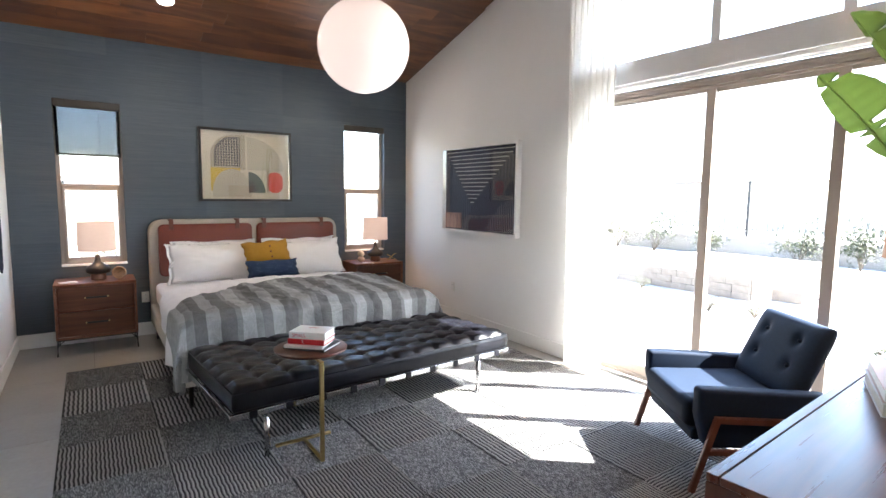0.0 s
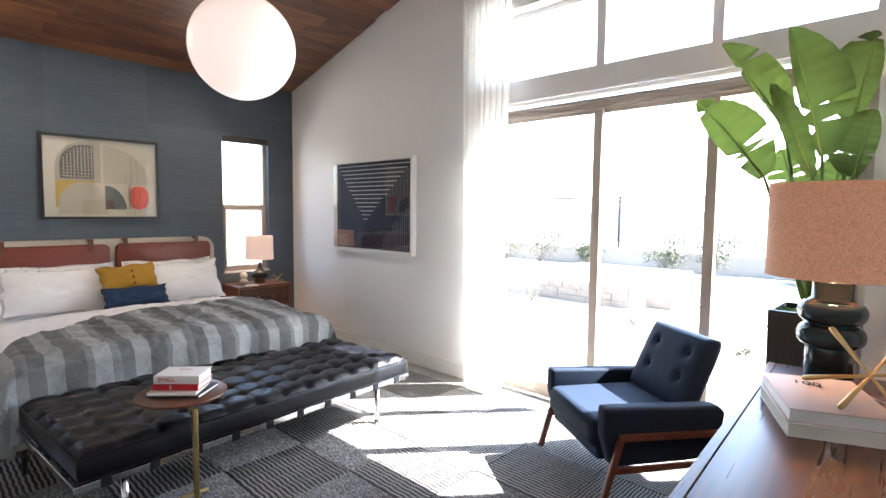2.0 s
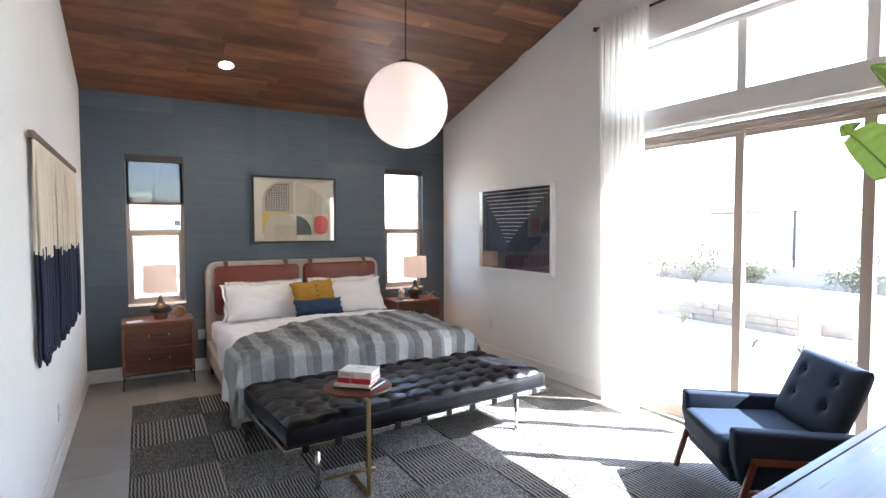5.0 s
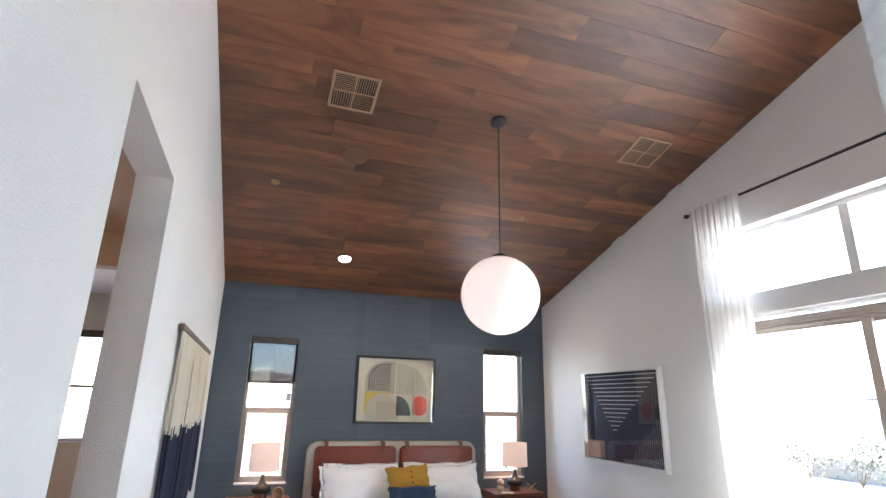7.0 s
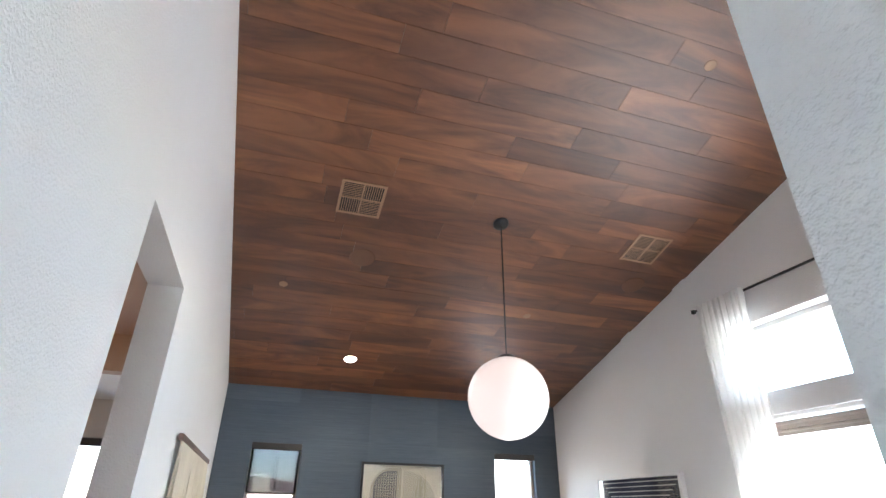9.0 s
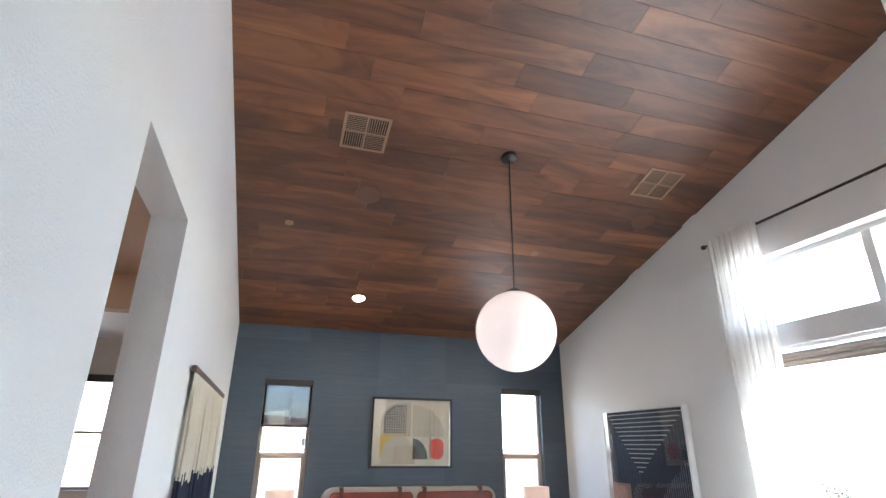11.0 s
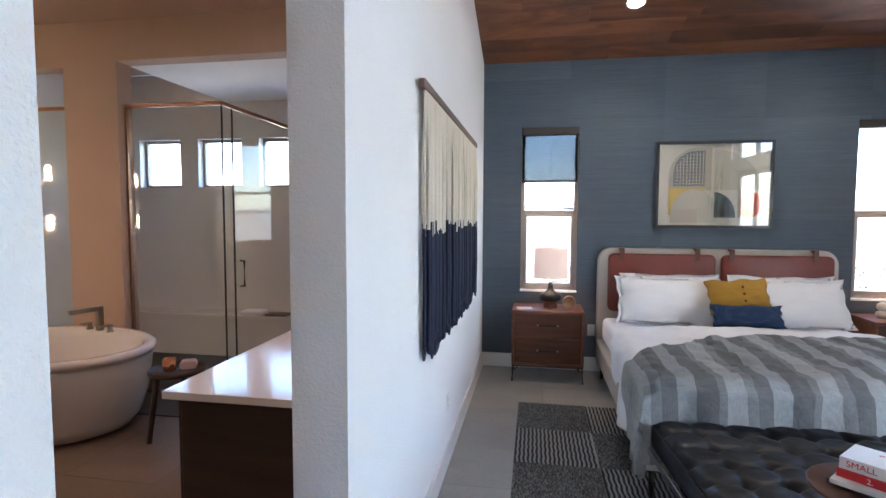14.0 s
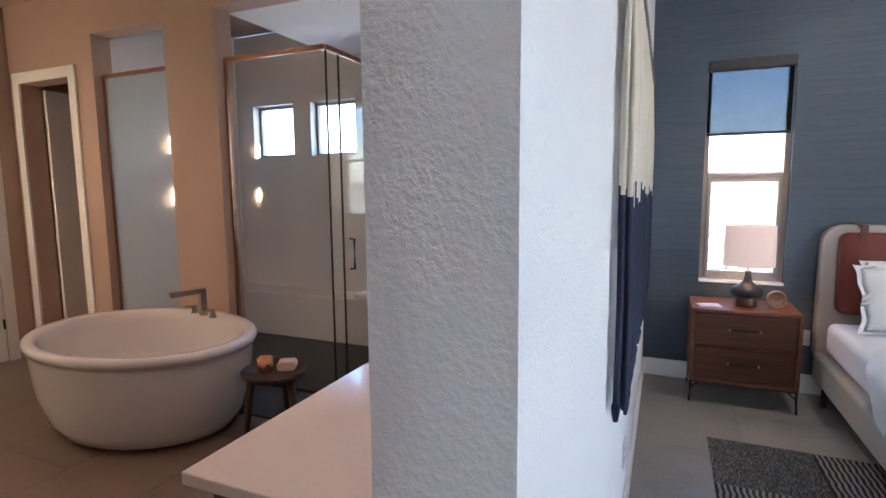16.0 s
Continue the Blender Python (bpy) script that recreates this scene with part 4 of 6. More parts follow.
# NIGHTSTANDS
def nightstand(x0):
    w_, d_ = 0.66, 0.44
    n = thing("nightstand", (x0, -0.035, 0), "walnut two-drawer nightstand on slim black metal legs", "nightstand", "nightstands beside the bed")
    bm = bmesh.new()
    box_bm(bm, (0, -d_, 0.155), (w_, 0, 0.175), 0, 0.002, 1)
    box_bm(bm, (0, -d_, 0.655), (w_, 0, 0.675), 0, 0.002, 1)
    box_bm(bm, (0, -d_, 0.175), (0.02, 0, 0.655), 0, 0.002, 1)
    box_bm(bm, (w_ - 0.02, -d_, 0.175), (w_, 0, 0.655), 0, 0.002, 1)
    box_bm(bm, (0.02, -0.012, 0.175), (w_ - 0.02, 0, 0.655), 0)
    box_bm(bm, (0.02, -d_ + 0.03, 0.175), (w_ - 0.02, -d_ + 0.034, 0.655), 0)
    part("body", bm, M["walnut_case"], n)
    for z0, z1 in ((0.184, 0.404), (0.422, 0.644)):
        dr = box_part("drawer", (0.029, -d_ + 0.010, z0), (w_ - 0.029, -d_ + 0.029, z1), M["walnut"], n, "walnut drawer front", 0.004)
        bm = bmesh.new()
        zc = (z0 + z1) / 2 + 0.005
        box_bm(bm, (w_ / 2 - 0.085, -d_ - 0.016, zc - 0.007), (w_ / 2 + 0.085, -d_ - 0.004, zc + 0.009), 0, 0.004, 2)
        for xx in (-0.06, 0.05):
            box_bm(bm, (w_ / 2 + xx, -d_ - 0.005, zc - 0.003), (w_ / 2 + xx + 0.01, -d_ + 0.006, zc + 0.004), 0)
        part("handle", bm, M["black"], dr, "slim black bar handle")
        for xx in (-0.096, 0.086):
            box_part("handle_tip", (w_ / 2 + xx, -d_ - 0.014, zc - 0.005), (w_ / 2 + xx + 0.010, -d_ + 0.010, zc + 0.007), M["brass"], dr, "small brass handle end", 0.002)
    for x in (0.012, w_ - 0.012):
        for y in (-d_ + 0.012, -0.015):
            bar_part("leg", [(x, y, 0.165), (x, y, 0.10), (x + (0.006 if x > 0.3 else -0.006), y - 0.004, 0.0)], 0.008, M["black"], n, "", 8)
    bm = bmesh.new()
    for y in (-d_ + 0.012, -0.015):
        box_bm(bm, (0.012, y - 0.005, 0.142), (w_ - 0.012, y + 0.005, 0.154))
    for x in (0.012, w_ - 0.012):
        box_bm(bm, (x - 0.005, -d_ + 0.018, 0.142), (x + 0.005, -0.02, 0.154))
    for x, s in ((0.012, 1), (w_ - 0.012, -1)):
        tube_bm(bm, [(x, -d_ + 0.010, 0.10), (x + s * 0.05, -d_ + 0.010, 0.145)], 0.005, 6)
    part("base_frame", bm, M["black"], n)
    return n


nightstand(0.325)
nightstand(3.345)


def bedside_lamp(x, y):
    z = 0.675
    l = thing("table_lamp", (x, y, z), "black and brown stoneware bedside lamp with a lit white drum shade", "lamp", "bedside lamps")
    lathe_part("base", [(0, 0), (0.062, 0), (0.066, 0.006), (0.064, 0.06), (0.060, 0.064)], M["brownclay"], l)
    lathe_part("body", [(0.058, 0.062), (0.088, 0.066), (0.102, 0.078), (0.104, 0.105), (0.092, 0.128), (0.055, 0.15), (0.030, 0.175), (0.022, 0.205), (0.019, 0.245), (0, 0.245)], M["blackclay"], l)
    lathe_part("stem", [(0.006, 0.24), (0.006, 0.50), (0, 0.50)], M["brass"], l, sides=12)
    bm = bmesh.new()
    lathe_bm(bm, [(0.160, 0.287), (0.156, 0.567), (0.153, 0.567), (0.157, 0.287), (0.160, 0.287)], 48)
    part("shade", bm, M["shade_small"], l, "white linen drum shade")
    d = bpy.data.lights.new("bedside_bulb", "POINT")
    d.energy, d.color, d.shadow_soft_size = 0.6, WARM, 0.04
    o = new("bedside_bulb", d)
    o.location = (x, y, z + 0.42)
    return l


bedside_lamp(0.681, -0.26)
bedside_lamp(3.712, -0.26)


def small_things():
    c = thing("table_clock", (0.855, -0.30, 0.675), "small round wooden clock on the nightstand", "clock", turn=-8)
    bm = bmesh.new()
    lathe_bm(bm, [(0, -0.02), (0.054, -0.02), (0.062, -0.012), (0.062, 0.012), (0.054, 0.02), (0.05, 0.012), (0, 0.012)], 32)
    for v in bm.verts:
        v.co = Vector((v.co.x, -v.co.z, v.co.y + 0.062))
    part("case", bm, M["cork"], c)
    bm = bmesh.new()
    for k_ in range(12):
        a = 2 * math.pi * k_ / 12
        box_bm(bm, (0.04 * math.cos(a) - 0.003, -0.016, 0.062 + 0.04 * math.sin(a) - 0.003), (0.04 * math.cos(a) + 0.003, -0.0125, 0.062 + 0.04 * math.sin(a) + 0.003))
    part("dial_marks", bm, M["slot"], c)
    bm = bmesh.new()
    tube_bm(bm, [(0, -0.016, 0.062), (0.02, -0.016, 0.085)], 0.0018, 6)
    tube_bm(bm, [(0, -0.016, 0.062), (-0.028, -0.016, 0.07)], 0.0014, 6)
    part("pointers", bm, M["slot"], c)
    for x, y, t_, g in ((0.44, -0.36, 12, "nightstand papers"), (3.53, -0.42, -20, "nightstand papers")):
        p = thing("notepad", (x, y, 0.675), "small pale notepad lying on the nightstand", "notepad", g, t_)
        box_part("pad", (-0.07, -0.05, 0), (0.07, 0.05, 0.007), M["offwhite"], p, bevel=0.001)
        box_part("cover_card", (-0.055, -0.035, 0.007), (0.045, 0.03, 0.009), M["plate"], p)
    s = thing("knot_sculpture", (3.51, -0.26, 0.675), "small stacked cream ceramic sculpture", "ornament")
    lathe_part("lower_lobe", [(0, 0), (0.03, 0.002), (0.05, 0.028), (0.046, 0.05), (0.022, 0.066), (0, 0.066)], M["cream"], s, sides=20)
    lathe_part("upper_lobe", [(0.0, 0.062), (0.03, 0.07), (0.045, 0.095), (0.038, 0.125), (0.012, 0.142), (0, 0.142)], M["cream"], s, sides=20)
    j = thing("brass_jack", (3.93, -0.30, 0.675), "small brass jack ornament of crossed rods", "ornament")
    for a, b in (((-0.07, 0, 0.0), (0.07, 0.01, 0.09)), ((0.06, -0.03, 0.0), (-0.05, 0.03, 0.08)), ((0.0, 0.06, 0.0), (0.01, -0.05, 0.085))):
        a, b = Vector(a) + Vector((0, 0, 0.004)), Vector(b)
        bar_part("rod", [a, b], 0.0045, M["brass"], j)


small_things()


def outlet(name, at, axis, s, switch=False):
    """A wall plate with its sockets, facing away from the wall."""
    o = thing(name, at, "white wall socket plate" if not switch else "white wall switch plate", "outlet", "wall sockets", kind="structure")
    def fit_(lo, hi):
        if axis == "y":
            return (lo[0], s * hi[1] if s < 0 else lo[1], lo[2]), (hi[0], s * lo[1] if s < 0 else hi[1], hi[2])
        return (s * hi[1] if s < 0 else lo[1], lo[0], lo[2]), (s * lo[1] if s < 0 else hi[1], hi[0], hi[2])
    lo, hi = fit_((-0.036, 0.0, -0.058), (0.036, 0.006, 0.058))
    box_part("plate", lo, hi, M["plate"], o, bevel=0.002)
    for zc in (-0.022, 0.022):
        lo, hi = fit_((-0.016, 0.006, zc - 0.014), (0.016, 0.009, zc + 0.014))
        box_part("socket", lo, hi, M["trim"], o)
        bm = bmesh.new()
        for u in (-0.007, 0.005):
            lo, hi = fit_((u, 0.009, zc - 0.004), (u + 0.002, 0.0095, zc + 0.006))
            box_bm(bm, lo, hi)
        part("slots", bm, M["slot"], o)


outlet("outlet", (1.094, 0.0, 0.414), "y", -1)
outlet("outlet", (W, -1.18, 0.42), "x", -1)
outlet("outlet", (0.0, -2.18, 0.385), "x", 1)


# ARTWORK
def framed(name, w_, h_, fw, depth, frame_mat, label, at, turn):
    """A picture frame lying in its own x-z plane with its front towards -y."""
    a = thing(name, at, label, "picture", "framed artwork", turn)
    bm = bmesh.new()
    for lo, hi in (((0, -depth, 0), (w_, 0, fw)), ((0, -depth, h_ - fw), (w_, 0, h_)), ((0, -depth, fw), (fw, 0, h_ - fw)), ((w_ - fw, -depth, fw), (w_, 0, h_ - fw))):
        box_bm(bm, lo, hi, 0, 0.0015, 1)
    part("frame", bm, frame_mat, a)
    g = box_part("glazing", (fw, -depth + 0.006, fw), (w_ - fw, -depth + 0.008, h_ - fw), M["art_glass"], a)
    g.visible_shadow = False
    return a


def flat(name, pts, y, mat_, parent):
    bm = bmesh.new()
    a = [bm.verts.new((x, y, z)) for x, z in pts]
    b = [bm.verts.new((x, y - 0.0008, z)) for x, z in pts]
    bm.faces.new(a)
    bm.faces.new(b[::-1])
    for i in range(len(pts)):
        j = (i + 1) % len(pts)
        bm.faces.new((a[i], b[i], b[j], a[j]))
    return part(name, bm, mat_, parent)


def arch(x0, x1, z0, z1, r, corner="tl", n=12):
    pts = [(x0, z0), (x1, z0), (x1, z1)]
    if corner == "tl":
        pts += [(x0 + r - r * math.sin(radians(90 * i / n)), z1 - r + r * math.cos(radians(90 * i / n))) for i in range(n + 1)]
    return pts


def disc(cx, cz, rx, rz, a0=0, a1=360, n=28):
    return [(cx + rx * math.cos(radians(a0 + (a1 - a0) * i / n)), cz + rz * math.sin(radians(a0 + (a1 - a0) * i / n))) for i in range(n + (0 if a1 - a0 == 360 else 1))]


def flatcol(name, c):
    return speckled(name, c, 0.8, 0.06, 90, 0.05)


def art_over_bed():
    w_, h_ = 1.033, 0.82
    a = framed("abstract_print", w_, h_, 0.027, 0.035, M["art_frame"], "abstract print of rounded colour blocks in a black frame", (1.663, -0.004, 1.443), 0)
    C = {n: flatcol("print " + n, c) for n, c in dict(cream=(0.55, 0.52, 0.42), sand=(0.36, 0.33, 0.25), ink=(0.035, 0.04, 0.045), ochre=(0.50, 0.35, 0.03), slate=(0.06, 0.09, 0.09), red=(0.60, 0.07, 0.045), stone=(0.42, 0.40, 0.32)).items()}
    flat("sheet", [(0.02, 0.02), (w_ - 0.02, 0.02), (w_ - 0.02, h_ - 0.02), (0.02, h_ - 0.02)], -0.004, C["cream"], a)
    flat("sand_arch", arch(0.12, 0.5, 0.36, 0.76, 0.26), -0.006, C["sand"], a)
    flat("grid_field", arch(0.16, 0.44, 0.40, 0.73, 0.2), -0.008, C["ink"], a)
    bm = bmesh.new()
    for i in range(9):
        x = 0.19 + i * 0.029
        box_bm(bm, (x, -0.0098, 0.405), (x + 0.005, -0.009, 0.60 + 0.12 * min(1, i / 4)))
    for i in range(10):
        z = 0.42 + i * 0.030
        box_bm(bm, (0.165 + max(0, (i - 5)) * 0.016, -0.0106, z), (0.435, -0.0099, z + 0.004))
    part("grid_lines", bm, C["cream"], a)
    flat("stone_quarter", [(0.52, 0.36)] + disc(0.52, 0.36, 0.42, 0.38, 0, 90), -0.006, C["stone"], a)
    flat("ochre_block", [(0.12, 0.12), (0.44, 0.12), (0.44, 0.38), (0.12, 0.38)], -0.0075, C["ochre"], a)
    flat("stone_arch", [(0.14, 0.05), (0.56, 0.05)] + disc(0.35, 0.12, 0.21, 0.25, 0, 180, 20), -0.009, C["stone"], a)
    flat("slate_arch", disc(0.53, 0.10, 0.19, 0.24, 0, 90, 14) + [(0.53, 0.10)], -0.0105, C["slate"], a)
    flat("slate_inner", disc(0.53, 0.10, 0.10, 0.15, 0, 90, 10) + [(0.53, 0.10)], -0.012, C["ink"], a)
    flat("red_shape", rounded(0.745, 0.93, 0.10, 0.345, 0.085), -0.0075, C["red"], a)
    flat("sand_stripe", [(0.74, 0.10), (0.765, 0.10), (0.765, 0.36), (0.74, 0.36)], -0.0075, C["sand"], a)


def art_chevron():
    w_, h_ = 1.375, 1.007
    a = framed("line_print", w_, h_, 0.030, 0.06, M["white_frame"], "navy line print with nested white angles in a white frame", (W - 0.004, -0.985, 1.105), -90)
    navy, pale, blush = flatcol("print navy", (0.014, 0.018, 0.045)), flatcol("print pale line", (0.62, 0.62, 0.62)), flatcol("print blush", (0.36, 0.20, 0.17))
    white = flatcol("print mount", (0.75, 0.74, 0.72))
    flat("mount", [(0.02, 0.02), (w_ - 0.02, 0.02), (w_ - 0.02, h_ - 0.02), (0.02, h_ - 0.02)], -0.004, white, a)
    flat("sheet", [(0.031, 0.031), (w_ - 0.031, 0.031), (w_ - 0.031, h_ - 0.031), (0.031, h_ - 0.031)], -0.006, navy, a)
    U, V = (lambda u: 0.03 + u * (w_ - 0.06)), (lambda v: h_ - 0.03 - v * (h_ - 0.06))
    bm, fine = bmesh.new(), bmesh.new()
    rg = random.Random(5)
    for i in range(14):
        u0, u1, v = 0.02 + i * 0.0275, 0.965 - i * 0.0405, 0.035 + i * 0.0475
        box_bm(bm, (U(u0), -0.0078, V(v) - 0.0045), (U(u1), -0.007, V(v) + 0.0045))
        box_bm(fine, (U(u0), -0.0078, V(0.97)), (U(u0) + 0.006, -0.007, V(v) - 0.01))
        if i < 9:
            box_bm(fine, (U(u1) - 0.004, -0.0078, V(0.36 + rg.uniform(-0.02, 0.03))), (U(u1) + 0.004, -0.007, V(v) - 0.006))
    part("white_lines", bm, pale, a)
    tagged(part("blue_lines", fine, flatcol("print slate line", (0.10, 0.12, 0.17)), a), kind="stuff")
    flat("deep_wedge", [(U(0.32), V(0.97)), (U(0.41), V(0.68)), (U(0.64), V(0.40)), (U(0.97), V(0.40)), (U(0.97), V(0.50)), (U(0.60), V(0.97))], -0.0085, navy, a)
    bm = bmesh.new()
    for i in range(17):
        u = 0.60 + i * 0.0225
        box_bm(bm, (U(u), -0.0102, V(0.96)), (U(u) + 0.007, -0.0095, V(max(0.52, 0.93 - i * 0.028) + rg.uniform(-0.03, 0.03))))
    tagged(part("dashes", bm, flatcol("print grey line", (0.22, 0.23, 0.27)), a), kind="stuff")
    flat("blush_block", [(U(0.0), V(0.98)), (U(0.25), V(0.98)), (U(0.25), V(0.79)), (U(0.0), V(0.79))], -0.0085, blush, a)
    bm = bmesh.new()
    for i in range(11):
        box_bm(bm, (U(0.012 + i * 0.0225), -0.0102, V(0.97)), (U(0.012 + i * 0.0225) + 0.005, -0.0095, V(0.80)))
    part("blush_stripes", bm, navy, a)


art_over_bed()
art_chevron()


def wall_hanging():
    h = thing("wall_hanging", (0, 0, 0), "fringed cord wall hanging dyed cream to indigo on wooden rod", "wall hanging")
    bm = bmesh.new()
    box_bm(bm, (0.014, -3.08, 2.112), (0.044, -0.98, 2.152), 0, 0.006, 2)
    part("rod", bm, M["driftwood"], h)
    rg = random.Random(3)
    a, b, c = bmesh.new(), bmesh.new(), bmesh.new()
    n = 118
    for i in range(n):
        t = i / (n - 1)
        y = -3.02 + t * 2.0
        x = 0.030 + rg.uniform(-0.009, 0.016)
        split = 1.485 + rg.uniform(-0.035, 0.045)
        base = 0.885 + rg.uniform(-0.03, 0.06)
        w1, w2 = rg.uniform(-0.01, 0.01), rg.uniform(-0.012, 0.012)
        r = rg.uniform(0.0065, 0.009)
        tube_bm(a, [(0.030, y, 2.13), (x, y + w1 * 0.4, 1.8), (x, y + w1, split)], r, 5, caps=False)
        tube_bm(b, [(x, y + w1, split + 0.002), (x + 0.003, y + w1 + w2 * 0.5, 1.2), (x, y + w1 + w2, base + 0.03)], r * 1.05, 5, caps=False)
        tube_bm(c, [(x, y + w1 + w2, base + 0.05), (x, y + w1 + w2, base + 0.034), (x, y + w1 + w2 + w2 * 0.3, base)], r, 5, radii=[r * 1.5, r * 1.5, r * 0.7])
    tagged(part("cord_fringe", a, M["cordwhite"], h, "cream cotton cords"), kind="stuff")
    tagged(part("dyed_fringe", b, M["cordnavy"], h, "indigo dyed cord ends"), kind="stuff")
    tagged(part("knot_fringe", c, M["cordnavy"], h, "indigo knots and tassels"), kind="stuff")


wall_hanging()


# BENCH
def bench():
    x0, x1, y0, y1 = -1.06, 1.06, -0.50, 0.50
    b = thing("daybed_bench", (2.26, -2.85, 0), "long black tufted leather bench on a chrome frame", "bench", turn=4.6)
    nx, ny, per = 12, 6, 10

    def top(a, c):
        u, v = a * nx, c * ny
        su, sv = abs(math.sin(math.pi * u)), abs(math.sin(math.pi * v))
        # pillowed squares between deep buttons, creases along the lines
        crease = min(su, sv)
        diag = abs(math.sin(math.pi * (u + v))) * abs(math.sin(math.pi * (u - v)))
        node = math.exp(-((1 - abs(math.cos(math.pi * u))) + (1 - abs(math.cos(math.pi * v)))) * 7)
        h = 0.015 * (crease ** 0.35) + 0.004 * diag - 0.026 * node
        e = min(a, 1 - a) * (x1 - x0)
        e2 = min(c, 1 - c) * (y1 - y0)
        rim = min(1, e / 0.03) ** 0.5 * min(1, e2 / 0.03) ** 0.5
        p = Vector((a * 22, c * 11, 0))
        z = 0.440 + rim * (0.016 + h) + 0.004 * noise.noise(p * 2)
        return (x0 + a * (x1 - x0), y0 + c * (y1 - y0), z)
    bm = bmesh.new()
    vs = grid_bm(bm, nx * per, ny * per, top)
    n0, n1 = nx * per, ny * per
    loop = [vs[i][0] for i in range(n0 + 1)] + [vs[n0][j] for j in range(1, n1 + 1)] + [vs[i][n1] for i in range(n0 - 1, -1, -1)] + [vs[0][j] for j in range(n1 - 1, 0, -1)]
    rings = [loop]
    for z, o in ((0.425, 0.010), (0.40, 0.012), (0.345, 0.012), (0.325, 0.004)):
        ring = []
        for v in loop:
            cx, cy = v.co.x, v.co.y
            dx = -o if cx < x0 + 1e-4 else (o if cx > x1 - 1e-4 else 0)
            dy = -o if cy < y0 + 1e-4 else (o if cy > y1 - 1e-4 else 0)
            wob = 0.003 * noise.noise(Vector((cx * 9, cy * 9, z * 20)))
            ring.append(bm.verts.new((cx + dx + wob, cy + dy + wob, z)))
        rings.append(ring)
    for a, c in zip(rings, rings[1:]):
        for i in range(len(loop)):
            f = bm.faces.new((a[i], a[(i + 1) % len(loop)], c[(i + 1) % len(loop)], c[i]))
            f.smooth = True
    bm.faces.new(rings[-1])
    part("cushion", bm, M["leather"], b, "black tufted leather cushion")
    for z in (0.437, 0.328):
        bm = bmesh.new()
        o = 0.010
        pts = [(x0 - o, y0 - o, z), (x1 + o, y0 - o, z), (x1 + o, y1 + o, z), (x0 - o, y1 + o, z), (x0 - o, y0 - o, z)]
        for p, q in zip(pts, pts[1:]):
            tube_bm(bm, [p, q], 0.004, 6)
        bmesh.ops.remove_doubles(bm, verts=bm.verts, dist=0.0045)
        part("piping", bm, M["leather"], b)
    sb = bmesh.new()
    bmesh.ops.create_uvsphere(sb, u_segments=10, v_segments=6, radius=0.011)
    for v in sb.verts:
        v.co.z *= 0.6
    bme = mesh_of(sb, "button", M["leather"])
    for i in range(1, nx):
        for j in range(1, ny):
            o = new("button", bme)
            o.parent = b
            o.location = (x0 + i * (x1 - x0) / nx, y0 + j * (y1 - y0) / ny, 0.434)
    bm = bmesh.new()
    zr0, zr1 = 0.282, 0.318
    for lo, hi in (((x0 - 0.03, y0 - 0.004, zr0), (x1 + 0.03, y0 + 0.010, zr1)), ((x0 - 0.03, y1 - 0.010, zr0), (x1 + 0.03, y1 + 0.004, zr1)), ((x0 - 0.03, y0 + 0.010, zr0), (x0 - 0.016, y1 - 0.010, zr1)), ((x1 + 0.016, y0 + 0.010, zr0), (x1 + 0.03, y1 - 0.010, zr1))):
        box_bm(bm, lo, hi, 0, 0.004, 2)
    part("frame", bm, M["chrome"], b, "polished chrome rail")
    for i in range(10):
        x = x0 + 0.10 + i * (x1 - x0 - 0.2) / 9
        bm = bmesh.new()
        box_bm(bm, (x - 0.022, y0 - 0.010, zr0 - 0.006), (x + 0.022, y0 - 0.0045, zr1 + 0.004), 0, 0.001, 1)
        box_bm(bm, (x - 0.022, y0 - 0.0045, zr1 + 0.0005), (x + 0.022, y1, zr1 + 0.005), 0)
        box_bm(bm, (x - 0.022, y0 - 0.0045, zr0 - 0.006), (x + 0.022, y0 + 0.03, zr0 - 0.0005), 0)
        part("strap", bm, M["leather"], b, "black leather support strap")
    for x in (-0.87, 0.80):
        for y in (-0.46, 0.43):
            bar_part("leg", [(x, y, 0.284), (x, y, 0.0)], 0.0165, M["chrome"], b, "round chrome leg", 14)


bench()


def book(name, sx, sy, h, at, turn, cover, label, group, edge=None):
    b = thing(name, at, label, "book", group, turn)
    bm = bmesh.new()
    box_bm(bm, (-sx / 2, -sy / 2, 0), (sx / 2, sy / 2, 0.003), 0, 0.0008, 1)
    box_bm(bm, (-sx / 2, -sy / 2, h - 0.003), (sx / 2, sy / 2, h), 0, 0.0008, 1)
    box_bm(bm, (-sx / 2, -sy / 2, 0.003), (sx / 2, -sy / 2 + 0.003, h - 0.003), 0)
    part("cover", bm, cover, b)
    box_part("page_block", (-sx / 2 + 0.004, -sy / 2 + 0.003, 0.003), (sx / 2 - 0.004, sy / 2 - 0.005, h - 0.003), edge or M["paper"], b)
    return b


